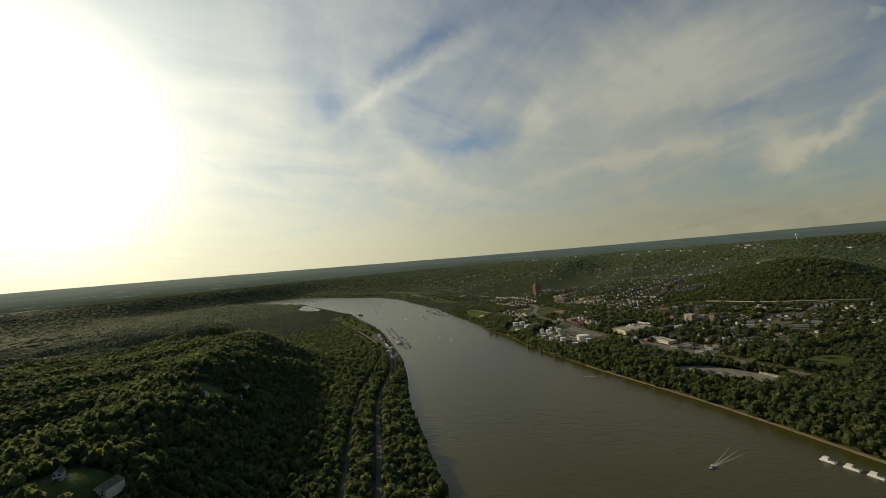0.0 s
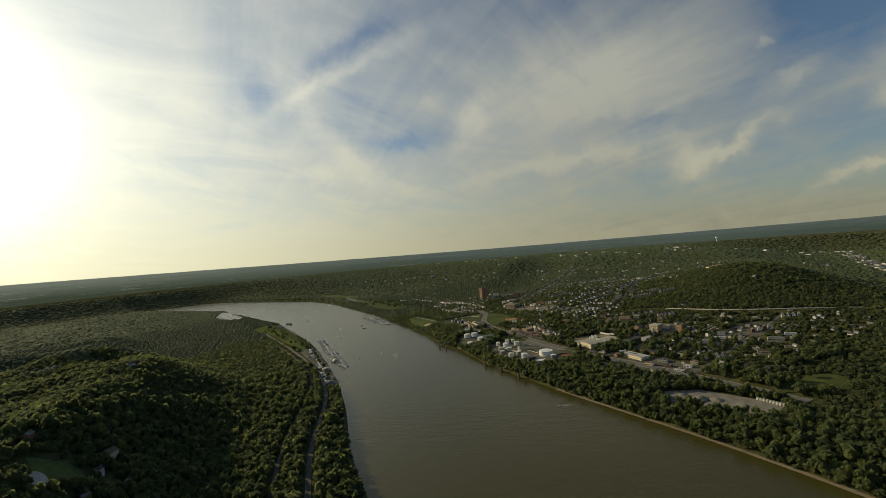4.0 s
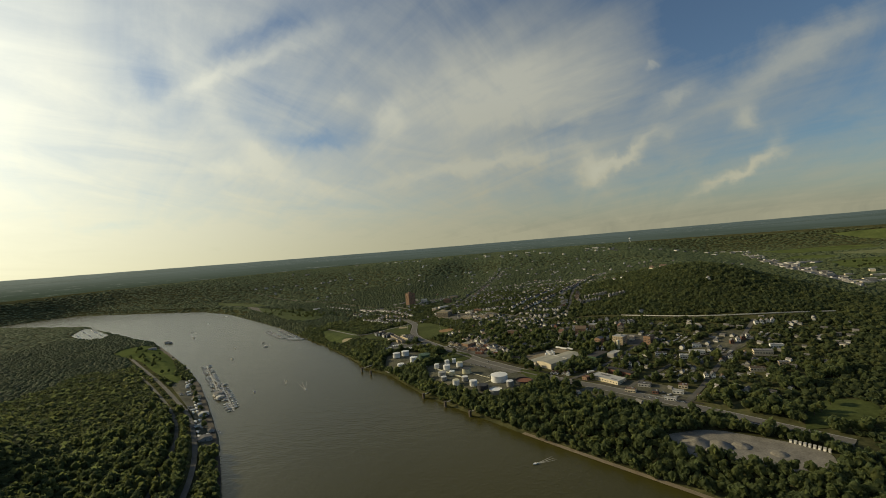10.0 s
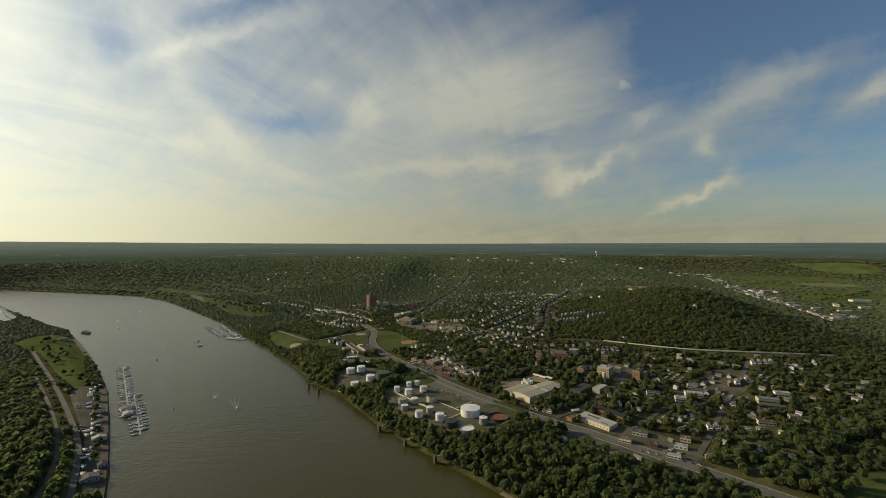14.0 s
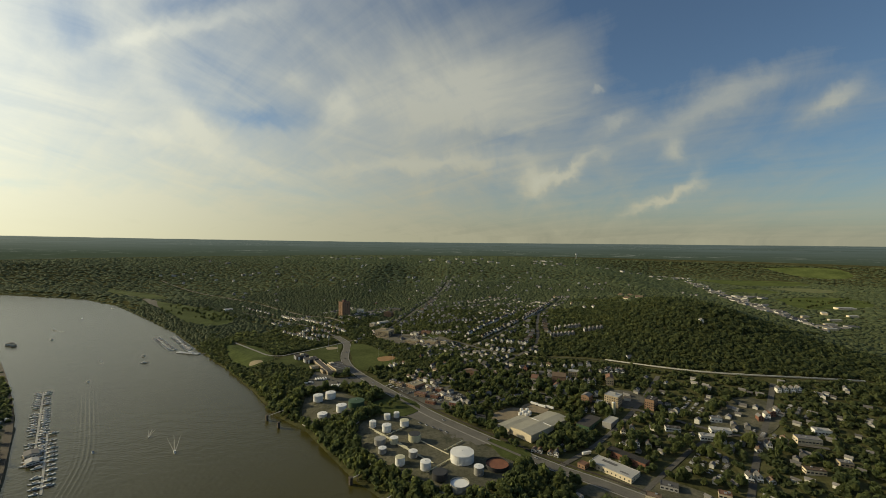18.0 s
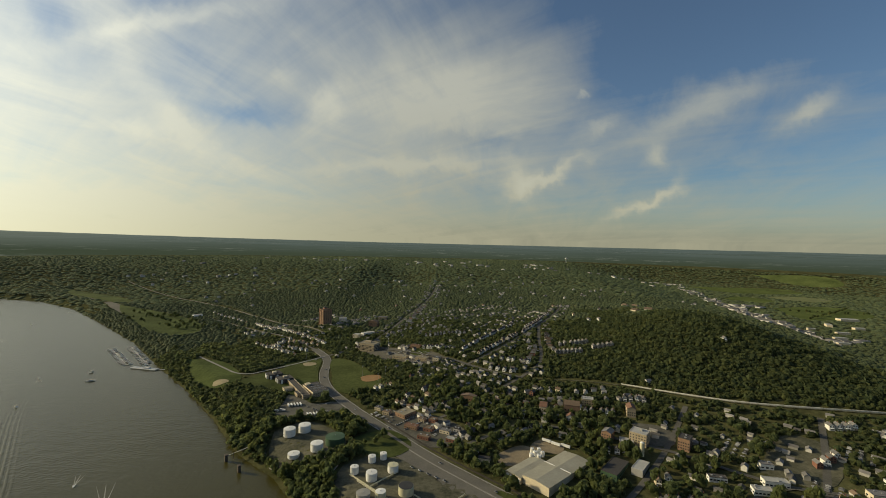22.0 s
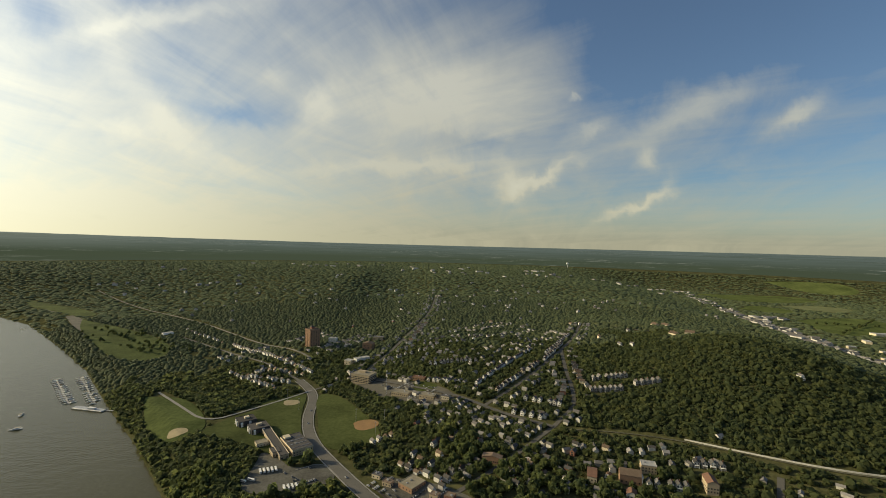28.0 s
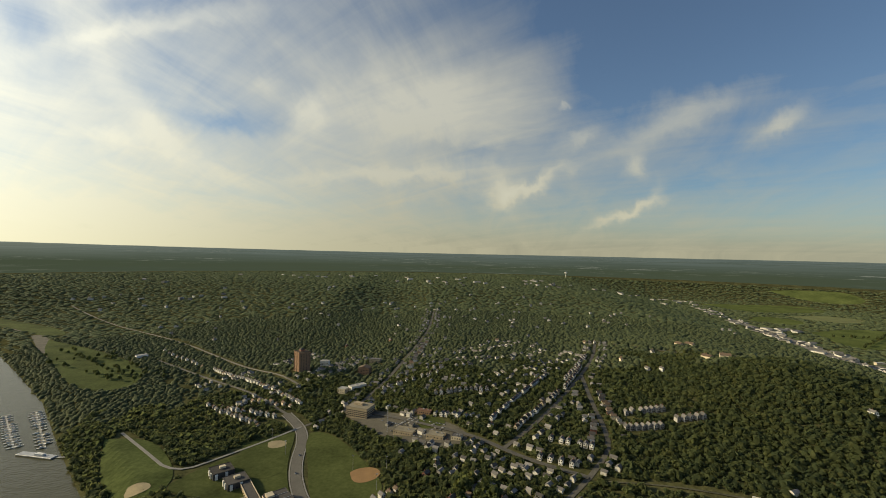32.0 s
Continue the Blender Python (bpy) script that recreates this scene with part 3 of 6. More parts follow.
MILL_STREET = [(205, 275), (240, 315), (267, 346), (305, 395), (369, 466), (421, 530)]
PLANT_STREET = [(113, 397), (170, 440), (238, 506), (300, 580)]
BACK_STREET = [(150, 330), (200, 375), (290, 445), (350, 420)]
CHURCH_STREET = [(30, 540), (100, 585), (150, 560), (238, 506), (300, 440), (380, 400)]
LONG_STREET = [(-20, 590), (60, 650), (125, 705)]
HILL_LANE = [(330, 1180), (400, 950), (470, 900), (500, 1000)]
FIELD_LANE = [(-206, 894), (-275, 813), (-313, 772), (-376, 828), (-436, 880)]
RIVER_ROAD = [(60, -345), (-30, -210), (-94, -120), (-150, -48), (-212, 44), (-264, 148), (-308, 216), (-353, 271), (-403, 328), (-495, 408), (-611, 505), (-700, 575), (-785, 642), (-900, 735)]
for pts, wide in ((CROSS_STREET, 5.5), (UPPER_STREET, 7), (RIDGE_STREET, 5.5), (SLOPE_STREET, 5.5), (MILL_STREET, 6), (PLANT_STREET, 5.5), (BACK_STREET, 5),
                  (CHURCH_STREET, 5.5), (LONG_STREET, 5.5), (HILL_LANE, 5), (FIELD_LANE, 3.6), (RIVER_ROAD, 5.5)):
    ROADS.append((pts, wide))
for n, (pts, wide) in enumerate(ROADS):
    ribbon("road", pts, wide, 1.0 if pts is FIELD_LANE else 0.45, M["kerb" if pts is FIELD_LANE else "road" if n < 2 else "street"], "worn grey asphalt road between trees and houses" if n else "wide grey through road curving past the ball fields", "road")
ribbon("pavement", MAIN_ROAD, 1.4, 0.62, M["kerb"], "pale concrete pavement beside the through road", "pavement", offset=6.8)
ribbon("pavement", MAIN_ROAD, 1.4, 0.62, M["kerb"], "pale concrete pavement beside the through road", "pavement", offset=-6.8)
ribbon("trim", MAIN_ROAD, 0.5, 0.52, M["line"], "yellow centre line painted on the road", "road marking")
ribbon("beach", [tuple(p) for p in BANK_HILL[6:14]], 9.0, 0.3, M["mud"], "wide bare mud bank below the camp ground", "beach", offset=4.2)
ribbon("beach", [tuple(p) for p in BANK_TOWN[1:8]], 4.8, 0.25, M["beach"], "narrow muddy beach at the foot of the wooded bank", "beach", offset=-2.0)
RAIL_WALL = [(141, 696), (194, 679), (250, 648), (305, 606), (358, 572), (420, 548), (480, 532), (530, 520)]
ribbon("road", RAIL_WALL, 2.6, 0.5, M["patchy"], "weedy railway bed along the foot of the hill", "railway")
ribbon("trim", RAIL_WALL[2:8], 0.9, 1.4, M["wall_pale"], "pale concrete retaining wall beside the railway", "retaining wall", offset=2.8, thick=2.1)
RAIL_HILL = [(20, -350), (-60, -225), (-124, -134), (-184, -56), (-246, 36), (-298, 142), (-342, 222), (-393, 293), (-463, 362), (-570, 452), (-680, 540)]
ribbon("road", RAIL_HILL, 4.0, 0.4, M["lot"], "dark railway bed beneath the wooded hill", "railway")
LINE_BED = [(-250, 1042), (-330, 1130), (-433, 1225), (-654, 1437), (-960, 1650), (-1250, 1880)]
ribbon("road", LINE_BED, 5.0, 0.5, M["sand"], "pale railway bed on an embankment", "railway")
ribbon("road", MAIN_ROAD[1:9], 2.6, 0.42, M["rail_bed"], "dark railway track beside the through road", "railway", offset=-12.5)
for pts, wide in ((RAIL_WALL, 8.0), (RAIL_HILL, 5.0), (LINE_BED, 10.0), (FIELD_LANE, 13.0), (MAIN_ROAD, 26.0), (RIVER_ROAD, 9.0)):
    ROADS.append((pts, wide))

sheet("lawn", [(-186, 835), (-192, 880), (-159, 868), (-107, 790), (-76, 725), (-100, 700), (-121, 694), (-146, 706), (-160, 740), (-172, 790)], 0.7, M["grass"], "mown green ball field beside the road", "playing field")
sheet("lawn", [(-268, 846), (-214, 890), (-204, 850), (-200, 800), (-195, 768), (-225, 757), (-252, 794)], 0.7, M["grass"], "mown green ball field beside the road", "playing field")
sheet("lawn", [(-446, 862), (-386, 862), (-328, 800), (-302, 752), (-318, 722), (-340, 728), (-392, 772)], 0.7, M["meadow"], "mown meadow beside the river trees", "playing field")
sheet("lawn", [(-978, 1444), (-800, 1345), (-640, 1235), (-562, 1144), (-540, 1045), (-631, 1057), (-789, 1216), (-900, 1330)], 0.7, M["meadow"], "riverside park lawn with scattered trees", "park")
sheet("lawn", [(-1379, 1740), (-1061, 1590), (-973, 1500), (-1040, 1495), (-1125, 1550), (-1309, 1650)], 0.7, M["meadow"], "riverside park lawn", "park")
sheet("lawn", [(-950, 745), (-985, 815), (-925, 850), (-770, 725), (-655, 602), (-565, 510), (-548, 475), (-690, 578), (-800, 668), (-870, 705)], 0.7, M["field"], "sunlit camp meadow by the river", "meadow")
sheet("lawn", [(308, 232), (329, 268), (365, 290), (400, 270), (370, 235)], 0.7, M["grass"], "round lawn inside a gravel loop", "lawn")
sheet("lawn", [(-95, 560), (-60, 590), (-20, 545), (-50, 510), (-85, 530)], 0.7, M["grass"], "grassed bund beside the tank yard", "lawn")
sheet("lawn", [(62, 420), (80, 405), (100, 425), (70, 450), (48, 462)], 0.7, M["grass"], "narrow lawn before the warehouse", "lawn")
sheet("yard", [(188, 232), (228, 242), (256, 226), (303, 198), (295, 168), (265, 158), (237, 174), (219, 185), (183, 193)], 0.4, M["sand"], "pale gravel and sand yard by the river", "gravel yard")
sheet("yard", [(-95, 500), (-60, 530), (-20, 500), (60, 435), (80, 400), (50, 362), (10, 358), (-30, 385), (-75, 425), (-100, 470)], 0.35, M["patchy"], "weedy stained ground of the tank yard", "tank yard")
sheet("yard", [(-66, 572), (-30, 538), (40, 470), (58, 446), (25, 442), (-25, 503), (-75, 548)], 0.35, M["road"], "broad grey apron between the tanks and the road", "yard")
sheet("yard", [(-190, 575), (-160, 610), (-120, 580), (-95, 545), (-120, 515), (-165, 510), (-185, 540)], 0.35, M["patchy"], "weedy gravel tank yard among the trees", "tank yard")
sheet("lawn", [(-306, 752), (-290, 785), (-262, 815), (-232, 846), (-204, 842), (-194, 780), (-172, 718), (-160, 700), (-150, 684), (-172, 668), (-205, 692), (-236, 712), (-270, 728), (-300, 738)], 0.58, M["grass"], "worn lawn round the school", "lawn")
sheet("yard", [(-212, 692), (-196, 693), (-184, 674), (-164, 657), (-139, 673), (-114, 641), (-138, 618), (-168, 608), (-192, 612), (-210, 624), (-208, 650)], 0.35, M["lot"], "asphalt drive and car park of the school", "car park")
ribbon("trim", [(-163, 655), (-139, 672), (-115, 641)], 0.7, 0.8, M["kerb"], "pale kerb round the school car park", "kerb", thick=0.6)
sheet("lawn", [(-45, 880), (-17, 866), (-6, 846), (-30, 838), (-46, 850)], 0.6, M["grass"], "small green between the shops", "lawn")
sheet("yard", [(-72, 640), (-20, 628), (30, 588), (36, 556), (10, 536), (-18, 540), (-60, 586)], 0.35, M["lot"], "parking lot packed with cars", "car park")
sheet("yard", [(120, 360), (180, 400), (260, 330), (225, 290), (170, 320)], 0.35, M["patchy"], "industrial yard of stained asphalt and gravel", "yard")
sheet("yard", [(-160, 960), (-92, 913), (-4, 851), (21, 804), (-9, 782), (-80, 831), (-113, 868), (-150, 920)], 0.35, M["lot_pale"], "asphalt lots round the shops", "car park")
sheet("yard", [(225, 560), (262, 545), (250, 505), (215, 520)], 0.35, M["lot"], "school yard between brick buildings", "yard")
sheet("yard", [(300, 460), (360, 520), (400, 480), (340, 420)], 0.35, M["patchy"], "patchy asphalt and gravel lots", "lot")
for cx, cy, rr, lab in ((-105, 758, 15, "orange clay infield with a rounded edge"), (-225, 843, 11, "pale dusty infield with a rounded edge"), (-335, 745, 11, "pale dusty infield with a rounded edge")):
    sheet("infield", [(cx + rr * math.cos(a) * (1.25 if abs(a - 3.6) > 0.8 else 0.9), cy + rr * math.sin(a)) for a in [k * 0.5236 for k in range(12)]], 0.85, M["clay" if "orange" in lab else "clay_pale"], lab, "ball field", 6.0)
sheet("lawn", [(-292, 250), (-345, 312), (-440, 421), (-540, 524), (-578, 492), (-495, 417), (-410, 342), (-352, 280), (-312, 232)], 0.7, M["patchy"], "trampled riverside camp ground", "camp ground")
HIGHWAY = [(905, 1010), (985, 1230), (1050, 1450), (1095, 1640), (1180, 1930), (1300, 2300), (1430, 2720)]
for pts, mat, lab in (([(1383, 2400), (1600, 2385), (1848, 2330), (1858, 2150), (1640, 2090), (1400, 2110)], "field", "sunlit green field on the plain"),
                      ([(1850, 2530), (2000, 2470), (2150, 2360), (2110, 2200), (1930, 2300)], "field", "sunlit green field on the far plain"),
                      ([(1260, 1640), (1420, 1700), (1580, 1690), (1510, 1480), (1293, 1395), (1140, 1385)], "field", "open airfield meadow with scattered trees"),
                      ([(1480, 2000), (1700, 2040), (1760, 1900), (1560, 1800)], "grass_dry", "pale hay field on the plain"),
                      ([(1230, 1880), (1380, 2020), (1460, 1860), (1330, 1760)], "field", "green field beside the highway"),
                      ([(880, 985), (925, 990), (1010, 1225), (1075, 1450), (1120, 1640), (1200, 1920), (1180, 1930), (1075, 1645), (1028, 1460), (960, 1240)], "sand", "pale commercial strip along the highway")):
    sheet("field" if mat in ("field", "grass_dry") else "yard", pts, 0.6, M[mat], lab, "field" if mat in ("field", "grass_dry") else "yard", 40.0)
sheet("yard", [(-1062, 1493), (-1045, 1512), (-889, 1360), (-812, 1250), (-855, 1271)], 0.45, M["lot_pale"], "worn gravel parking by the riverside park", "car park")
sheet("yard", [(-1225, 1612), (-1180, 1645), (-1116, 1584), (-1130, 1540)], 0.45, M["lot_pale"], "paved yard near the river", "car park")
sheet("lawn", [(64, 486), (76, 500), (104, 468), (112, 449), (96, 453)], 0.35, M["field"], "mown grass strip before the warehouse", "lawn")
sheet("yard", [(66, 522), (92, 538), (108, 521), (82, 494), (60, 502)], 0.45, M["beach"], "bare dirt lot beside the warehouse", "yard")
sheet("basin", [(-1455, 1078), (-1395, 1038), (-1300, 984), (-1238, 984), (-1262, 1040), (-1345, 1098), (-1465, 1188), (-1560, 1262), (-1592, 1270), (-1540, 1185)], 0.5, M["water"], "sheltered harbour basin full of moored boats", "harbour")
sheet("lawn", [(-318, -168), (-300, -140), (-276, -150), (-284, -178)], 0.4, M["field"], "small sunlit lawn beside a hill house", "lawn", 5.0)
sheet("yard", [(-304, -176), (-296, -166), (-274, -176), (-278, -184)], 0.6, M["concrete"], "pale concrete drive of a hill house", "drive", 5.0)
sheet("lawn", [(-128, -352), (-148, -322), (-182, -338), (-176, -368), (-150, -374)], 0.4, M["meadow"], "garden lawn among the hill woods", "lawn", 5.0)

sheet("yard", [(92, 518), (112, 548), (140, 530), (128, 510), (108, 524)], 0.4, M["beach"], "bare dirt yard behind the warehouse", "yard")
ribbon("trim", [(-100, 500), (-108, 470), (-84, 425), (-34, 384), (4, 356), (36, 352)], 0.7, 1.1, M["concrete"], "low concrete bund round the tank yard", "bund wall", thick=1.6)
ribbon("trim", [(-196, 560), (-172, 506), (-120, 508), (-92, 545)], 0.7, 1.1, M["concrete"], "low concrete bund round the tanks", "bund wall", thick=1.6)

# ---------------------------------------------------------------- storage tanks


def storage_tank(x, y, dia, tall, paint, top, label, dome=True, open_top=False):
    dia, tall = dia * K * (0.88 if dia < 20 else 0.95), tall * K * 0.67
    z = ground_z(x, y) + 0.3
    ob = thing("storage_tank", pose(x, y, z), label, "storage tank", "storage tanks by the river")
    r = dia / 2
    bm = bmesh.new()
    add_drum(bm, 0, 0, 0, r, tall, 40)
    if open_top:
        bmesh.ops.delete(bm, geom=[f for f in bm.faces if f.normal.z > 0.5], context="FACES")
    part("shell", mesh_from("shell", bm, paint, False), ob)
    bm = bmesh.new()
    if dome:
        add_drum(bm, 0, 0, tall, r * 1.01, 0.25, 40)
        add_drum(bm, 0, 0, tall + 0.25, r * 0.99, dia * 0.035, 40, 0.4)
    else:
        add_drum(bm, 0, 0, tall - (1.8 if open_top else 0.0), r * 0.97, 0.3, 40)
    top_part = part("roof", mesh_from("roof", bm, top), ob)
    bm = bmesh.new()
    for k in (0.34, 0.67, 0.985):
        add_drum(bm, 0, 0, tall * k, r * 1.012, 0.18, 40)
    bmesh.ops.delete(bm, geom=[f for f in bm.faces if abs(f.normal.z) > 0.5], context="FACES")
    part("stiffening_ring", mesh_from("stiffening_ring", bm, paint), ob)
    bm = bmesh.new()
    n = 14
    rail = []
    for k in range(n + 1):
        a = -1.9 + 1.5 * k / n
        for q, up in ((r + 0.05, 0.0), (r + 0.75, 0.0), (r + 0.75, 0.5), (r + 0.05, 0.1)):
            rail.append(bm.verts.new((q * math.cos(a), q * math.sin(a), (tall - 0.5) * k / n + up)))
    for k in range(n):
        for i in range(3):
            p = 4 * k + i
            bm.faces.new((rail[p], rail[p + 1], rail[p + 5], rail[p + 4]))
    part("stair", mesh_from("stair", bm, paint), ob)
    if dome:
        bm = bmesh.new()
        add_drum(bm, 0, 0, tall + dia * 0.03, 0.5, 0.7, 10)
        part("vent", mesh_from("vent", bm, M["steel"]), top_part)
    q = dia / 2 / K
    CLEAR.append((np.array([(x - q, y - q), (x + q, y - q), (x + q, y + q), (x - q, y + q)]), 3.0))


for x, y, d, h, paint, top, lab, dome, opened in (
        (-81, 486, 9, 10, "white", "white", "small white steel storage tank", True, False),
        (-67, 508, 9, 9, "white", "white", "small white steel storage tank", True, False),
        (-63, 475, 12, 11, "white", "white", "white steel storage tank", True, False),
        (-56, 514, 8, 9, "white", "white", "small white steel storage tank", True, False),
        (-44, 490, 12, 10, "white", "tank_tan", "white storage tank with a cream roof", True, False),
        (-29, 453, 15.5, 11, "tank_tan", "tank_dark", "cream storage tank with a dark roof", False, False),
        (-66, 444, 14, 9, "tank_grey", "tank_grey", "grey storage tank streaked with dirt", True, False),
        (-51, 446, 10.5, 9, "tank_tan", "white", "cream painted steel storage tank", True, False),
        (-61, 427, 10, 8, "tank_grey", "white", "grey storage tank with a pale roof", True, False),
        (-40, 405, 11, 11, "white", "tank_tan", "white steel storage tank", True, False),
        (-28, 417, 10.5, 9, "tank_grey", "white", "grey storage tank with a white roof", True, False),
        (-14, 394, 12, 11, "white", "white", "white steel storage tank", True, False),
        (0, 378, 16.5, 9, "tank_dark", "tank_dark", "black painted steel storage tank", False, False),
        (22, 411, 25, 13, "white", "white", "broad white steel storage tank", True, False),
        (37, 386, 11, 11, "tank_grey", "white", "grey storage tank with a pale roof", True, False),
        (18, 361, 19.5, 9, "tank_grey", "white", "storage tank with a white floating roof in half shade", False, True),
        (56, 399, 24, 6, "tank_dark", "rust", "low tank with a rust-red floating roof", False, True),
        (-169, 565, 15, 12, "white", "white", "white steel storage tank", True, False),
        (-155, 576, 15.5, 12, "white", "white", "white steel storage tank", True, False),
        (-152, 526, 14, 6, "white", "white", "low white steel storage tank", True, False),
        (-129, 531, 15, 12, "white", "white", "white steel storage tank", True, False),
        (-113, 547, 22, 12, "tank_green", "tank_green", "green painted steel storage tank", True, False)):
    storage_tank(x, y, d, h, M[paint], M[top], lab, dome, opened)


# ---------------------------------------------------------------- buildings
SHY = []  # open ground before the houses: x, y, reach
BUILT = []  # footprints that trees keep clear of: x, y, reach
GRID = 48.0  # the town's street grid, degrees


def claim(x, y, reach):
    BUILT.append((x, y, reach))


PANE = box_mesh("window", 1.3, 0.12, 1.6, M["glass"])
PANE_WIDE = box_mesh("window", 2.6, 0.12, 1.5, M["glass"])
DOOR = box_mesh("door", 1.1, 0.12, 2.1, M["wood"])
DOCK_DOOR = box_mesh("loading_door", 3.2, 0.14, 3.4, M["white"])


def walls(sx, sy, tall, gable=0.0):
    """Four walls, with gables along y when asked for."""
    x, y = sx / 2, sy / 2
    v = [(-x, -y, -3), (x, -y, -3), (x, y, -3), (-x, y, -3), (-x, -y, tall), (x, -y, tall), (x, y, tall), (-x, y, tall)]
    f = [(0, 1, 5, 4), (1, 2, 6, 5), (2, 3, 7, 6), (3, 0, 4, 7), (3, 2, 1, 0)]
    if gable:
        v += [(0, -y, tall + gable), (0, y, tall + gable)]
        f += [(4, 5, 8), (6, 7, 9)]
    else:
        f += [(4, 5, 6, 7)]
    return v, f


def gable_roof(sx, sy, tall, gable, over=0.4, thick=0.22):
    bm = bmesh.new()
    x, y = sx / 2, sy / 2 + over
    drop = gable * over / x
    sec = [(-x - over, tall - drop), (0, tall + gable), (x + over, tall - drop), (x + over, tall - drop + thick), (0, tall + gable + thick), (-x - over, tall - drop + thick)]
    a = [bm.verts.new((p, -y, q)) for p, q in sec]
    c = [bm.verts.new((p, y, q)) for p, q in sec]
    for i in range(6):
        j = (i + 1) % 6
        bm.faces.new((a[i], a[j], c[j], c[i]))
    for r in (a[::-1], c):
        bm.faces.new((r[0], r[1], r[4], r[5]))
        bm.faces.new((r[1], r[2], r[3], r[4]))
    bmesh.ops.recalc_face_normals(bm, faces=bm.faces[:])
    return bm


def flat_roof(sx, sy, tall, curb=0.6):
    bm = bmesh.new()
    add_box(bm, 0, 0, tall + 0.004, sx - 0.4, sy - 0.4, 0.25)
    for cx, cy, lx, ly in ((0, -sy / 2 + 0.2, sx + 0.1, 0.5), (0, sy / 2 - 0.2, sx + 0.1, 0.5), (-sx / 2 + 0.2, 0, 0.5, sy - 0.9), (sx / 2 - 0.2, 0, 0.5, sy - 0.9)):
        add_box(bm, cx, cy, tall + 0.01, lx, ly, curb)
    return bm


def house_model(x, y, turn, sx, sy, storeys, pitch, wall, roof, label, porch=False, group="houses among the trees"):
    """A gabled house with walls, roof, chimney, windows and a door."""
    sx, sy, pitch = sx * 0.86, sy * 0.86, pitch * 0.86
    tall = 2.6 * storeys + 0.2
    ob = thing("house", pose(x, y, ground_z(x, y) + 0.2, 0, 0, turn), label, "house", group)
    v, f = walls(sx, sy, tall, pitch)
    part("wall", mesh_of("wall", v, f, wall), ob)
    top_part = part("roof", mesh_from("roof", gable_roof(sx, sy, tall, pitch), roof), ob)
    part("chimney", box_mesh("chimney", 0.7, 0.7, pitch + 1.5, M["brick_dark"]), top_part, pose(sx * 0.2, sy * 0.2, tall))
    for s in (-1, 1):
        turned = 0 if s < 0 else 180
        for k in range(storeys):
            for q in (-0.26, 0.26) if s < 0 else (0.0,):
                part("window", PANE_WIDE if s > 0 else PANE, ob, pose(q * sx, s * (sy / 2 + 0.02), 0.8 + 2.6 * k, 0, 0, turned))
    part("door", DOOR, ob, pose(0, -sy / 2 - 0.03, 0.1))
    if porch:
        bm = bmesh.new()
        add_box(bm, 0, -sy / 2 - 1.1, 2.5, sx * 0.9, 2.0, 0.2)
        for q in (-0.4, 0.4):
            add_box(bm, q * sx, -sy / 2 - 1.9, -0.3, 0.2, 0.2, 2.8)
        part("porch", mesh_from("porch", bm, M["white"]), ob)
    claim(x, y, 4.2)
    return ob


M["roof_dark"] = shader("dark_shingle", (0.07, 0.065, 0.06), 0.9, spread=0.2, scale=0.4, per_object=0.4)
M["roof_brown"] = shader("brown_shingle", (0.16, 0.115, 0.08), 0.9, spread=0.2, scale=0.4, per_object=0.35)
M["siding_cream"] = shader("cream_siding", (0.58, 0.50, 0.36), 0.7, spread=0.1, scale=0.3, per_object=0.18)
M["siding_grey"] = shader("grey_siding", (0.37, 0.355, 0.33), 0.7, spread=0.1, scale=0.3, per_object=0.25)
HOUSE_KINDS = [
    house_model(45, 820, GRID - 90, 6.4, 10, 2, 2.8, M["siding"], M["roof_grey"], "tall white clapboard house with a grey gabled roof", True),
    house_model(-309, 1003, 40, 6.6, 9, 2, 2.4, M["siding"], M["roof_grey"], "white frame house with a grey gabled roof"),
    house_model(100, 644, GRID, 6.5, 9, 2, 2.6, M["siding_grey"], M["roof_dark"], "grey frame house with a dark shingled roof", True),
    house_model(-36, 643, GRID, 7, 8, 1, 2.2, M["siding"], M["roof_brown"], "low white cottage with a brown roof"),
    house_model(116, 622, GRID, 7, 10, 2, 2.6, M["brick_dark"], M["roof_grey"], "dark brick house with a grey gabled roof"),
    house_model(80, 637, GRID, 6.5, 9.5, 2, 2.8, M["siding_cream"], M["roof_brown"], "cream frame house with a brown gabled roof", True),
    house_model(224, 813, 10, 6.2, 8.5, 2, 3.4, M["siding_grey"], M["roof_grey"], "grey town house with a steep grey gable", False, "row of steep-gabled town houses"),
    house_model(398, 922, 20, 14, 20, 2, 4.0, M["siding_cream"], M["roof_brown"], "large cream hilltop house with a brown roof")]
pick_house = random.Random(5)


def put_house(kind, x, y, turn):
    s = float(side(np.array([x]), np.array([y]))[0][0])
    if s < 25 or any(abs(x - bx) < r + 1.6 and abs(y - by) < r + 1.6 for bx, by, r in BUILT):
        return None
    ob = clone(HOUSE_KINDS[kind], pose(x, y, ground_z(x, y) + 0.2, 0, 0, turn))
    claim(x, y, 3.6)
    SHY.append((x + 1, y - 7, 3.4))
    return ob


def house_row(a, b, count, kinds, turn, jitter=1.0):
    for k in range(count):
        t = (k + 0.5) / count
        put_house(pick_house.choice(kinds), a[0] + (b[0] - a[0]) * t + pick_house.uniform(-jitter, jitter), a[1] + (b[1] - a[1]) * t + pick_house.uniform(-jitter, jitter), turn)


# ---- large buildings of the town


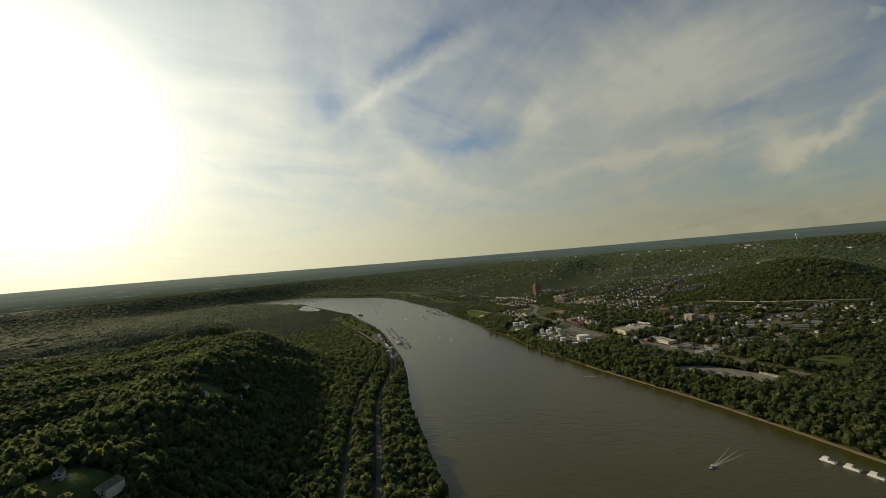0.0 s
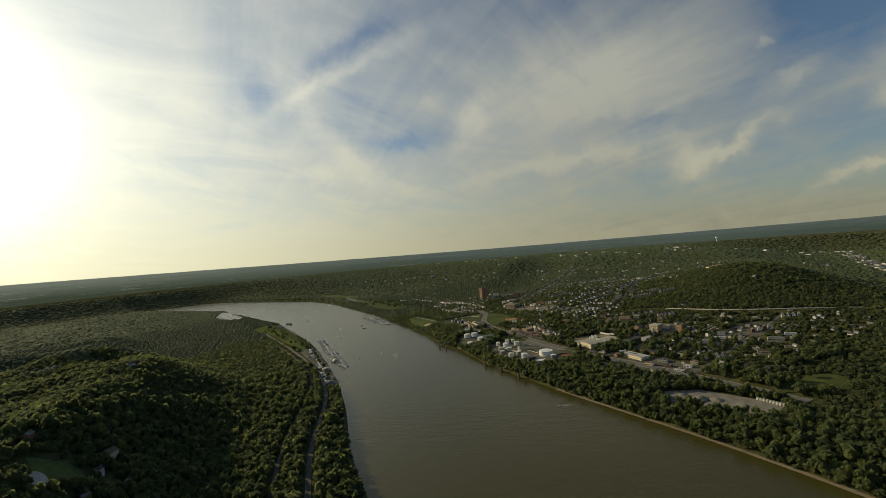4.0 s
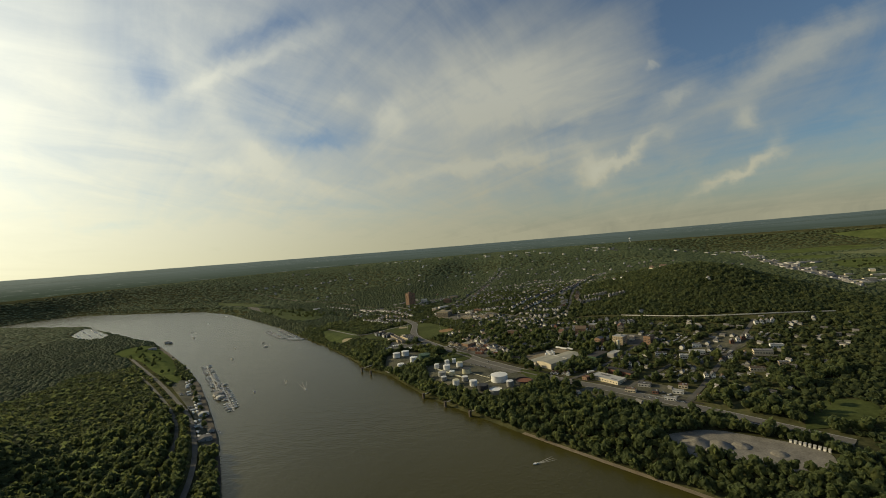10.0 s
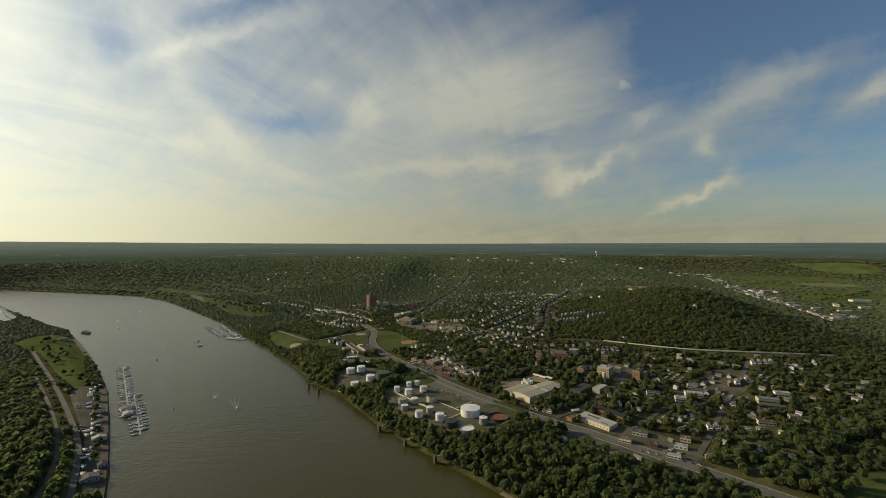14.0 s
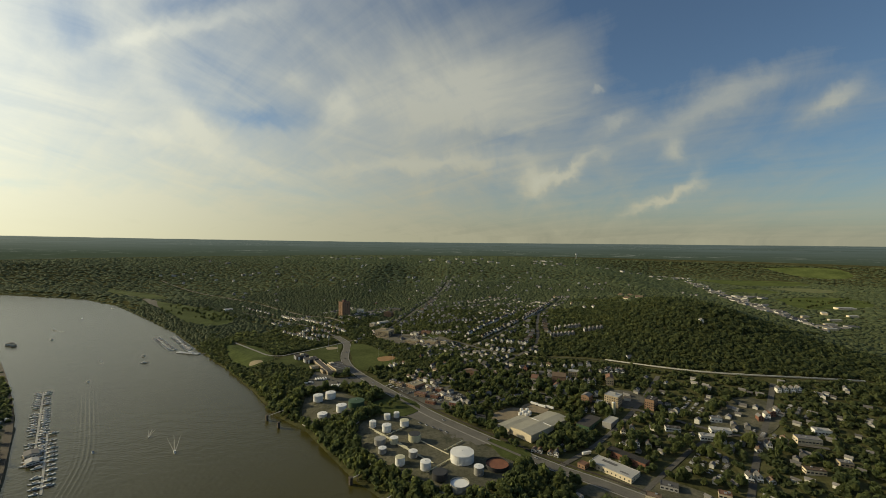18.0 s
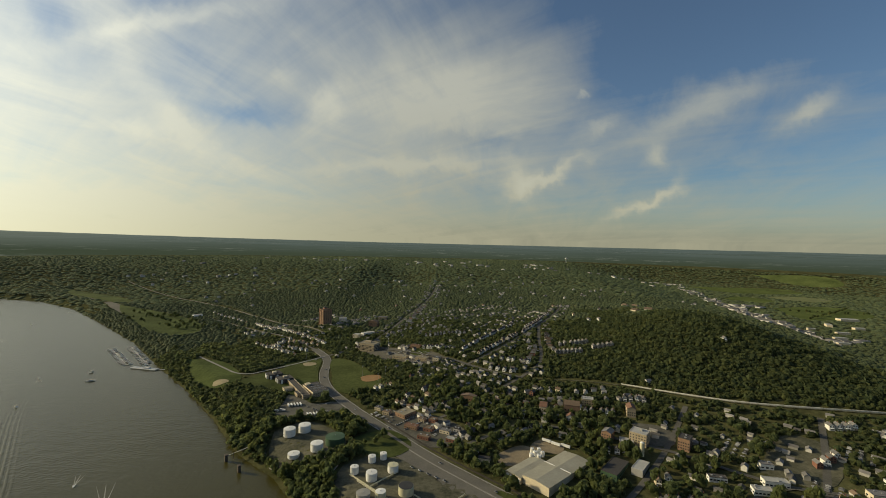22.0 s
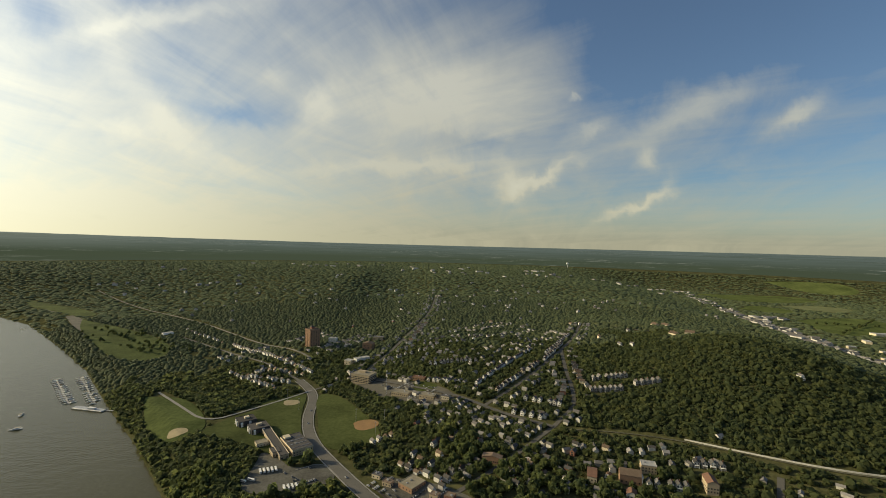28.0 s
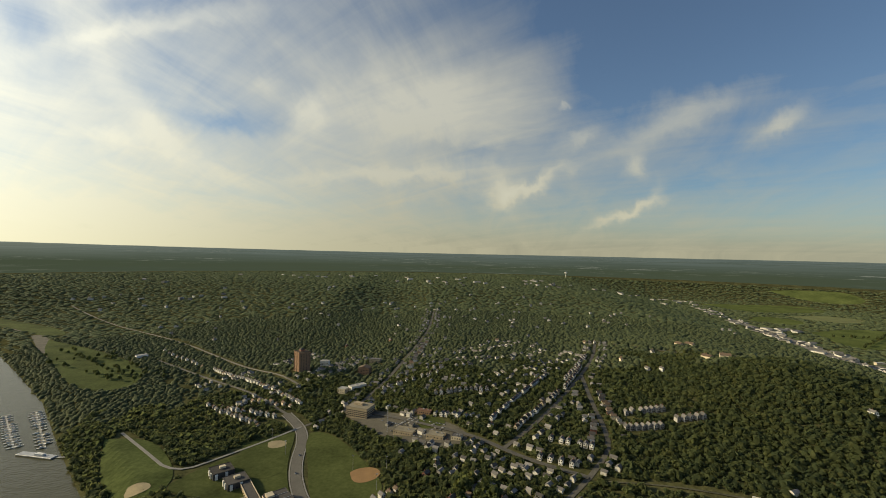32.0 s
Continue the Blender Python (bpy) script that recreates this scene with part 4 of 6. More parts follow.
ROOF_CLUTTER = ("workshop", "flat_shop", "brick_apartments", "school_hall", "brick_hall", "pale_apartments", "white_shop")
roof_pick = random.Random(77)
BULK = {"workshop": 0.76, "school_building": 0.78, "brick_apartments": 0.72, "church": 0.8, "brick_hall": 0.78, "orange_hall": 0.8, "brick_row": 0.74, "red_apartments": 0.8, "pale_apartments": 0.75,
        "flat_shop": 0.85, "long_shed": 0.86, "red_roofed_house": 0.75}  # true size against the plan's rough outline


def block(name, x, y, turn, sx, sy, tall, wall, roof, label, category, rows=0, columns=(0, 0), pitch=0.0, pane=None, sill=1.1, storey=3.3, group=""):
    ob = thing(name, pose(x, y, ground_z(x, y) + 0.2, 0, 0, turn), label, category, group)
    k = BULK.get(name, 1.0)
    sx, sy, tall, pitch = sx * k, sy * k, tall * k, pitch * k
    lx, ly = sx, sy
    sx, sy, tall, pitch = sx * K, sy * K, tall * K, pitch * K
    if rows > 1:
        rows = int((tall - 0.8) / storey)
    v, f = walls(sx, sy, tall, pitch)
    part("wall", mesh_of("wall", v, f, wall), ob)
    part("roof", mesh_from("roof", gable_roof(sx, sy, tall, pitch) if pitch else flat_roof(sx, sy, tall), roof), ob)
    for k in range(rows):
        for s in (-1, 1):
            for n in range(columns[0]):
                part("window", pane or PANE, ob, pose((n + 0.5) / columns[0] * sx - sx / 2, s * (sy / 2 + 0.02), sill + storey * k))
            for n in range(columns[1]):
                part("window", pane or PANE, ob, pose(s * (sx / 2 + 0.02), (n + 0.5) / columns[1] * sy - sy / 2, sill + storey * k, 0, 0, 90))
    if not pitch and name in ROOF_CLUTTER:
        for n in range(2):
            u = roof_pick.uniform(1.4, 2.6)
            part("roof_unit", box_mesh("roof_unit", u, u * 0.8, u * 0.5, M["steel"], 0.08), ob, pose(roof_pick.uniform(-0.32, 0.32) * sx, roof_pick.uniform(-0.32, 0.32) * sy, tall + 0.25), "grey rooftop air unit")
    for q in np.arange(-0.5, 0.51, 0.25):
        for w in np.arange(-0.5, 0.51, 0.25):
            c, s = math.cos(radians(turn)), math.sin(radians(turn))
            claim(x + q * lx * c - w * ly * s, y + q * lx * s + w * ly * c, max(3.5, min(lx, ly) * 0.3))
    return ob


def rooftop(ob, name, x, y, z, sx, sy, sz, material, label=""):
    part(name, box_mesh(name, sx * K, sy * K, sz * K, material, 0.05), ob, pose(x * K, y * K, z * K), label)


# twin-gabled warehouse with a loading wing
wh = block("warehouse", 116, 481, -49, 29, 72, 5.6, M["siding_cream"], M["roof_metal"], "wide pale warehouse with a shallow ribbed metal roof", "warehouse", pitch=1.3)
wh2 = block("warehouse", 88, 488, -49, 18, 44, 4.4, M["siding_cream"], M["roof_metal"], "lower loading wing of the warehouse with dock doors", "warehouse", pitch=0.8)
for k in range(4):
    part("loading_door", DOCK_DOOR, wh2, pose(-7.6 + 5.0 * k, -22.0 * K - 0.05, 0.4))
rooftop(wh, "roof_seam", -7.2, 0, 6.4, 14.8, 1.1, 0.4, M["white"], "pale raised roof seam")
rooftop(wh, "roof_seam", 7.2, 0, 6.4, 14.8, 1.1, 0.4, M["white"], "pale raised roof seam")
for k, (x, y, d) in enumerate(((97, 509, 5), (102, 513, 5), (104, 506, 5), (109, 511, 4.5), (107, 518, 4.5), (100, 519, 4))):
    storage_tank(x, y, d, 7.5, M["white"], M["white"], "small white silo behind the warehouse", True, False)
sheds = block("long_shed", 167, 391, 42, 21, 49, 5.0, M["siding_cream"], M["roof_light"], "long low factory shed with a stained white roof", "factory shed", 1, (4, 10))
rooftop(sheds, "roof_patch", 3, 6, 4.5, 4, 15, 0.16, M["roof_grey"], "dark roof repair")
rooftop(sheds, "roof_patch", -4, -12, 4.5, 2.5, 8, 0.16, M["roof_grey"], "dark roof repair")
block("long_shed", 140, 399, 42, 9, 9, 4.5, M["brick"], M["roof_red"], "small orange brick annex", "factory shed", 1, (2, 2))
block("long_shed", 187, 408, 42, 12, 46, 6.0, M["brick_dark"], M["roof_dark"], "long dark-roofed brick shed", "factory shed", 1, (3, 9))
block("long_shed", 172, 480, GRID - 90, 18, 40, 5.5, M["tank_green"], M["roof_dark"], "long green-walled shed with a dark roof", "factory shed", 1, (4, 9))
block("long_shed", 196, 478, GRID - 90, 12, 26, 5.5, M["siding_grey"], M["roof_light"], "grey flat-roofed shed with rooftop units", "factory shed")
tan = block("school_building", 216, 522, -40, 22, 20, 16, M["tanstone"], M["roof_light"], "tan stone school building with a flat grey roof", "school", 4, (6, 5), pane=PANE)
rooftop(tan, "roof_unit", 1.5, 2, 12.7, 2.0, 4, 1.8, M["concrete"])
block("school_building", 186, 532, -40, 13, 16, 13, M["brick"], M["roof_grey"], "orange brick school wing with a hipped roof", "school", 3, (4, 4), pitch=2.5)
block("school_hall", 201, 520, GRID - 70, 14, 12, 5, M["tanstone"], M["roof_light"], "low tan link building with a flat roof", "school", 1, (3, 2))
block("brick_apartments", 256, 506, -42, 15, 20, 16, M["brick"], M["roof_dark"], "orange brick apartment block lit by low sun", "apartment block", 4, (5, 6))
ob = thing("water_standpipe", pose(208, 500, ground_z(208, 500)), "tall pale green water standpipe beside the school", "water tower")
bm = bmesh.new()
add_drum(bm, 0, 0, 0, 2.6, 16, 24)
part("shell", mesh_from("shell", bm, M["tank_tan"]), ob)
bm = bmesh.new()
add_drum(bm, 0, 0, 16, 2.6, 1.2, 24, 0.5)
part("roof", mesh_from("roof", bm, M["white"]), ob)
claim(208, 500, 6)

church = block("church", 168, 600, GRID + 24, 12, 24, 10, M["brick"], M["roof_brown"], "brick church with a steep brown roof and columned front", "church", 1, (0, 5), pitch=5.5)
COLUMN = bmesh.new()
add_drum(COLUMN, 0, 0, 0, 0.4, 6.4 * K, 10)
COLUMN = mesh_from("column", COLUMN, M["white"])
for k in range(5):
    part("column", COLUMN, church, pose((-3.5 + 1.75 * k) * K, -10.4 * K, 0.0))
rooftop(church, "portico_roof", 0, -10.4, 6.4, 9.2, 2.0, 0.7, M["white"])
block("brick_hall", 192, 612, GRID + 24, 14, 18, 9, M["tanstone"], M["roof_light"], "tan brick hall with a flat pale roof", "hall", 2, (4, 5))
block("orange_hall", 136, 612, GRID + 20, 24, 11, 6, M["siding_cream"], M["roof_red"], "long cream house with an orange tiled roof", "hall", 1, (6, 3), pitch=3.4)
block("brick_row", 44, 652, GRID - 70, 28, 11, 8, M["brick"], M["roof_brown"], "long brick row house with a brown roof", "row house", 2, (9, 3), pitch=2.6)
block("brick_row", 232, 578, GRID - 66, 13, 22, 12, M["tanstone"], M["roof_red"], "tall tan brick house with a red roof", "row house", 3, (4, 6), pitch=3.4)
block("red_roofed_house", 160, 580, GRID - 70, 12, 12, 6, M["siding"], M["roof_red"], "white house with a bright red roof", "house", 1, (3, 3), pitch=3.0)

# industrial yard by the river trees
for x, y, sx, sy, h, wall, roof, lab, turn in (
        (219, 315, 16, 5, 4.5, "white", "roof_light", "white box trailer body parked in the yard", GRID - 75),
        (254, 313, 17, 5, 5.0, "white", "roof_red", "white site office with a red band", GRID - 75),
        (184, 347, 16, 9, 5.5, "siding_cream", "roof_brown", "yellowish brick workshop with a flat roof", GRID - 75),
        (205, 362, 19, 12, 5.0, "siding_grey", "roof_grey", "grey workshop with a flat roof", GRID - 75),
        (234, 333, 15, 8, 4.5, "white", "roof_light", "white workshop with a pale roof", GRID - 75),
        (245, 347, 13, 9, 5.0, "siding_cream", "roof_red", "workshop with a red metal roof", GRID - 75),
        (210, 338, 9, 8, 4.0, "brick_dark", "roof_dark", "small dark brick store", GRID - 75),
        (282, 434, 20, 11, 5.5, "white", "roof_light", "white hall with a pale flat roof", GRID - 62),
        (300, 442, 26, 12, 6.0, "siding", "roof_light", "long pale hall with a flat roof", GRID - 62),
        (309, 465, 15, 9, 6.0, "white", "roof_grey", "white two storey house beside the hall", GRID - 62),
        (256, 455, 20, 9, 5.0, "white", "roof_dark", "white hall with a dark roof", GRID - 62),
        (370, 414, 28, 13, 6.0, "siding_cream", "roof_grey", "long pale hall with rows of roof lights", GRID - 62),
        (393, 425, 20, 10, 6.0, "white", "roof_light", "white hall with a pale roof", GRID - 62),
        (340, 370, 21, 10, 5.0, "siding_cream", "roof_brown", "low tan shed with a brown roof", GRID - 62),
        (373, 376, 14, 9, 5.0, "tanstone", "roof_grey", "tan shed beside the trees", GRID - 62)):
    block("workshop", x, y, turn, sx, sy, h, M[wall], M[roof], lab, "workshop", 1, (max(2, int(sx / 4)), max(1, int(sy / 5))), pane=PANE_WIDE, group="sheds of the industrial yard")

# school by the ball fields: two dark teaching blocks, a long wing, an entrance and a hall with a ribbed dark roof
for x, y in ((-261, 772), (-237, 751)):
    ob = block("teaching_block", x, y, 36, 22, 20, 6.2, M["dark_panel"], M["roof_dark"], "dark clad teaching block with pale stair bays", "school", 2, (6, 4), group="school by the ball fields")
    for q in (-7.5, 2.5):
        rooftop(ob, "stair_bay", q, -10.6, 0.0, 2.6, 1.6, 5.8, M["white"], "pale stair bay")
        rooftop(ob, "stair_bay", -11.6, q * 0.7 + 2, 0.0, 1.6, 2.6, 5.8, M["white"], "pale stair bay")
    rooftop(ob, "roof_house", 1, 1, 6.4, 6, 4.5, 2.2, M["siding_cream"], "cream rooftop plant house")
wing = block("school_wing", -205, 714, 33, 10, 84, 4.6, M["tanstone"], M["roof_dark"], "long low school wing with pale roof edges", "school", 1, (2, 16), pane=PANE_WIDE, group="school by the ball fields")
for q in (-5, 5):
    rooftop(wing, "roof_edge", q, 0, 4.8, 0.7, 84, 0.7, M["siding_cream"], "pale raised roof edge")
block("school_entrance", -219, 712, 33, 13, 11, 4.0, M["siding_cream"], M["roof_tan"], "low cream entrance wing with a flat roof", "school", 1, (4, 3), group="school by the ball fields")
block("school_entrance", -196, 690, 33, 9, 14, 5.0, M["tanstone"], M["roof_dark"], "tan stair wing of the school", "school", 1, (3, 4), group="school by the ball fields")
hall = block("school_hall", -177, 706, 36, 23, 42, 7.2, M["tanstone"], M["roof_dark"], "large tan school hall with a dark ribbed roof", "school", 2, (7, 11), group="school by the ball fields")
for k in range(4):
    rooftop(hall, "roof_ridge", 0, -15 + 9 * k, 7.4, 20, 0.5, 0.35, M["steel"])
rooftop(hall, "cornice", 0, -20.9, 6.2, 23.6, 0.7, 1.3, M["siding_cream"], "pale cornice band")
rooftop(hall, "cornice", -11.4, 0, 6.2, 0.7, 41, 1.3, M["siding_cream"], "pale cornice band")
rooftop(hall, "roof_house", -6, 15, 7.4, 7, 8, 2.0, M["siding_cream"], "cream rooftop plant house")
office = block("office_block", -128, 918, GRID - 72, 34, 24, 13.5, M["tanstone"], M["roof_tan"], "tan four storey office block with rows of dark windows", "office", 4, (11, 8), pane=PANE_WIDE, storey=3.1)
rooftop(office, "roof_house", -4, 2, 13.8, 14, 6, 2.5, M["tanstone"])
block("white_shop", -168, 1008, GRID - 72, 14, 12, 7, M["siding_cream"], M["roof_light"], "cream shop with a pale flat roof", "shop", 2, (4, 3))
block("white_shop", -146, 1018, GRID - 10, 28, 12, 6, M["siding"], M["roof_light"], "long pale-roofed shop by the crossing", "shop", 1, (7, 2))
block("flat_shop", -62, 842, GRID - 72, 32, 17, 5, M["tanstone"], M["roof_tan"], "tan flat-roofed shop in a parking lot", "shop", 1, (8, 4))
block("flat_shop", -36, 886, GRID - 72, 24, 10, 5, M["brick"], M["roof_red"], "orange brick shop beside the small green", "shop", 1, (7, 4))
block("flat_shop", -23, 818, GRID - 72, 26, 15, 5, M["tanstone"], M["roof_tan"], "tan flat-roofed shop with a gravel roof", "shop", 1, (5, 4))
block("flat_shop", 2, 806, GRID - 72, 14, 10, 5, M["siding_cream"], M["roof_grey"], "cream flat-roofed shop in a parking lot", "shop", 1, (4, 3))
block("park_hall", -649, 1274, GRID, 22, 12, 6, M["white"], M["roof_light"], "white flat-roofed hall beside the park", "hall", 1, (5, 3))
block("flat_shop", -40, 622, GRID, 24, 21, 5, M["brick"], M["roof_tan"], "brick shop with a tan flat roof", "shop", 1, (6, 4))
block("flat_shop", -30, 585, GRID - 75, 20, 9, 4.5, M["brick"], M["roof_red"], "long low shop with an orange roof", "shop", 1, (6, 2))
for x, y, sx, sy, wall, roof, lab in ((-9, 577, 14, 9, "brick_dark", "roof_brown", "low brown shop among parked cars"), (-4, 599, 11, 9, "brick_dark", "roof_brown", "small brick shop with a brown roof"), (10, 570, 15, 8, "siding_cream", "roof_grey", "cream shop with a grey flat roof"),
                                      (-18, 602, 10, 8, "tanstone", "roof_brown", "tan shop with a brown roof"), (16, 550, 13, 7, "brick_dark", "roof_light", "dark brick garage with a pale roof"), (-15, 558, 17, 7, "brick_dark", "roof_brown", "long low brick shop with a brown roof"),
                                      (24, 572, 9, 7, "siding_grey", "roof_dark", "grey garage with a dark roof"), (-64, 626, 12, 8, "tanstone", "roof_brown", "tan corner shop with a brown roof"), (-76, 640, 11, 8, "siding_cream", "roof_grey", "cream roadside shop with a grey roof")):
    block("flat_shop", x, y, GRID - 75, sx, sy, 4.5, M[wall], M[roof], lab, "shop", 1, (max(2, int(sx / 4)), 2), group="shops by the through road")
block("roadside_cabin", 48, 508, GRID - 62, 12, 6, 4, M["siding_cream"], M["roof_dark"], "small roadside cabin with a dark roof", "cabin", 1, (3, 1))
block("red_apartments", -142, 1085, GRID - 62, 26, 18, 14, M["brick"], M["roof_brown"], "red brick apartment house with stepped gables", "apartment block", 4, (7, 5), pitch=4.0)
block("red_apartments", -128, 1145, GRID - 62, 28, 14, 10, M["tanstone"], M["roof_grey"], "tan brick apartment row on the slope", "apartment block", 3, (8, 4))
block("pale_apartments", -225, 1140, GRID - 62, 22, 14, 15, M["siding"], M["roof_light"], "pale apartment block behind the brick tower", "apartment block", 4, (7, 4))

# brick tower
tower = block("brick_tower", -262, 1113, -50, 24, 21, 36, M["brick"], M["roof_brown"], "tall orange brick apartment tower above the trees", "apartment tower", 11, (5, 4), storey=3.3)
for q in (-9.5, 0, 9.5):
    rooftop(tower, "brick_pier", q, -10.9, 0.0, 1.6, 1.2, 37.2, M["brick"])
rooftop(tower, "roof_house", -2, 0, 36.2, 8, 7, 3.5, M["brick_dark"])
bm = bmesh.new()
add_drum(bm, 0, 0, 0, 7.5, 3.5, 4, 0.3)
part("roof_cap", mesh_from("roof_cap", bm, M["roof_dark"]), tower, pose(-2 * K, 0, 39.7 * K, 0, 0, 45))

SHY.extend([(-302, -164, 13), (-330, -172, 8), (-268, -172, 8), (-282, -132, 8), (-150, -346, 12)])  # open gardens on the wooded hill
for x, y, sx, sy, turn in ((1302, 1398, 52, 24, -10), (1079, 1183, 30, 12, -14), (1010, 1118, 28, 11, -14), (962, 1060, 24, 11, -14), (1150, 1300, 30, 13, 60), (1040, 1235, 18, 10, -14), (1190, 1250, 26, 13, -10)):
    block("factory_hall", x, y, turn, sx, sy, 6.0, M["siding_cream"], M["roof_light"], "long pale factory hall on the plain", "factory hall", group="halls along the highway")

for x, y, sx, sy, turn, wall, roof, lab in ((-335, 266, 15, 10, 48, "siding_grey", "roof_grey", "large grey barn on the camp ground"), (-398, 347, 13, 8, 48, "white", "roof_light", "white shed on the camp ground"), (-346, 293, 8, 6, 48, "siding_grey", "roof_dark", "small dark shed on the camp ground"), (-466, 421, 11, 7, 48, "siding_cream", "roof_brown", "cream wash house on the camp ground"), (-880, 790, 18, 10, 40, "siding_grey", "roof_grey", "grey pavilion at the edge of the meadow")):
    block("camp_shed", x, y, turn, sx, sy, 4.0, M[wall], M[roof], lab, "shed", 1, (3, 2), pitch=1.8, group="sheds of the camp ground")

# ---- rows and scattered houses
house_row((-452, 1176), (-224, 968), 31, (1, 1, 0, 3), 42)
house_row((-640, 1335), (-475, 1192), 9, (1, 0, 3), 42, 2)
house_row((-370, 975), (-250, 925), 12, (3, 1, 0), 42, 3)
house_row((-350, 955), (-262, 898), 12, (3, 1, 2), 42, 3)
house_row((-320, 985), (-236, 965), 8, (3, 1, 5), 42, 3)
house_row((48, 836), (160, 968), 25, (0, 0, 1), GRID - 90, 0.5)
house_row((72, 806), (160, 900), 13, (0, 2, 5), GRID + 90, 1.5)
house_row((168, 905), (230, 1000), 12, (0, 2), GRID - 84, 1)
house_row((180, 940), (262, 1060), 14, (0, 0, 1), GRID - 80, 1)
house_row((84, 748), (118, 726), 7, (1, 0), -33, 0.6)
house_row((106, 780), (150, 752), 8, (1, 0), -33, 0.6)
house_row((212, 812), (262, 805), 8, (6,), 5, 0.4)
house_row((196, 780), (240, 770), 7, (6,), 5, 0.6)
house_row((258, 778), (292, 770), 5, (6,), 5, 0.4)
house_row((148, 756), (170, 800), 7, (2, 4, 0), 70, 2)
house_row((195, 800), (208, 880), 8, (2, 4, 5), 80, 2)
house_row((-20, 940), (60, 928), 11, (2, 0, 6), 0, 2)
house_row((-100, 1000), (-10, 1022), 11, (0, 2, 6), 10, 3)
house_row((-60, 1070), (-25, 1240), 15, (0, 2, 5), 80, 3)
house_row((-30, 880), (20, 850), 7, (0, 1), -35, 2)
house_row((180, 592), (226, 576), 8, (0, 6), GRID - 66, 0.6)
house_row((235, 612), (262, 600), 4, (2, 0), GRID - 66, 1)
house_row((176, 512), (192, 506), 4, (2, 6), GRID - 70, 0.5)
house_row((186, 436), (236, 428), 7, (0, 3, 2), GRID - 60, 4)
house_row((200, 456), (215, 460), 3, (5, 0), GRID - 60, 1)
house_row((276, 370), (300, 362), 3, (0, 3), GRID - 60, 1)
house_row((310, 404), (358, 424), 4, (0, 3), GRID - 60, 1)
house_row((350, 458), (384, 470), 4, (0, 4), GRID - 60, 1)
house_row((410, 512), (440, 508), 4, (0, 0), GRID - 60, 1)
house_row((96, 432), (122, 420), 5, (3, 0), GRID - 75, 0.5)
house_row((-91, 708), (-62, 729), 8, (3, 1), GRID - 10, 0.6)
house_row((-55, 660), (-5, 622), 7, (3, 2, 0), GRID, 3)
for k in range(70):
    x, y = pick_house.uniform(-60, 300), pick_house.uniform(560, 790)
    if -80 < x - (y - 640) * 0.9 < 190 and y < 700 - (x - 60) * 0.35 and min(float(away(np.array(p, float), np.array([x]), np.array([y]))[0]) for p, w in ROADS) > 9:
        put_house(pick_house.choice((0, 2, 2, 3, 4, 5)), x, y, GRID + pick_house.choice((0, 90)))
for k in range(14):
    x, y = pick_house.uniform(-90, 40), pick_house.uniform(690, 860)
    if y < 850 - (x + 90) * 0.5 and min(float(away(np.array(p, float), np.array([x]), np.array([y]))[0]) for p, w in ROADS) > 9 and x > -60 + (y - 700) * 0.2:
        put_house(pick_house.choice((0, 2, 3, 4)), x, y, GRID + pick_house.choice((0, 90)))
for x, y, kind, turn in ((419, 912, 7, 60), (440, 1060, 7, 10), (470, 1075, 7, 30), (435, 712, 0, 0), (308, 931, 0, 20), (323, 917, 1, 20), (236, 770, 1, 30), (360, 1010, 2, 0), (300, 1000, 5, 0),
                         (-338, -155, 4, 30), (-326, -188, 2, 60), (-262, -162, 4, 20), (-276, -120, 2, 40), (-310, -114, 7, 15), (-356, -132, 2, 10), (-301, -197, 4, 20), (-252, -196, 7, 35), (-290, -134, 2, 10), (-147, -338, 7, 20), (-166, -356, 2, 50), (-520, 60, 2, 0), (-640, 20, 0, 30)):
    put_house(kind, x, y, turn)
for k in range(14):
    x, y = pick_house.uniform(-500, 420), pick_house.uniform(1030, 1500)
    if y > 1130 - x * 0.5 or x > -60:
        put_house(pick_house.choice((0, 1, 2, 4, 5)), x, y, pick_house.uniform(0, 180))


# ---------------------------------------------------------------- woods


def open_ground(x, y):
    """True where trees may grow."""
    s, _ = side(x, y)
    ok = (s > 4) | (np.hypot(x - 70, y + 100) > 2960)
    for pts, wide in ROADS:
        p = np.array(pts, float)
        box = (x > p[:, 0].min() - 20) & (x < p[:, 0].max() + 20) & (y > p[:, 1].min() - 20) & (y < p[:, 1].max() + 20)
        idx = np.nonzero(ok & box)[0]
        if len(idx):
            ok[idx[away(p, x[idx], y[idx]) < wide / 2 + 3.0]] = False
    for poly, margin in CLEAR:
        lo, hi = poly.min(0) - margin, poly.max(0) + margin
        idx = np.nonzero(ok & (x > lo[0]) & (x < hi[0]) & (y > lo[1]) & (y < hi[1]))[0]
        if len(idx):
            hit = within(poly, x[idx], y[idx])
            if margin:
                hit |= away(np.vstack([poly, poly[:1]]), x[idx], y[idx]) < margin
            ok[idx[hit]] = False
    for bx, by, br in BUILT + SHY:
        ok &= (np.abs(x - bx) > br) | (np.abs(y - by) > br)
    return ok


def icosphere(level):
    bm = bmesh.new()
    bmesh.ops.create_icosphere(bm, subdivisions=level, radius=1.0)
    v = np.array([w.co[:] for w in bm.verts])
    f = np.array([[w.index for w in g.verts] for g in bm.faces])
    bm.free()
    return v, f


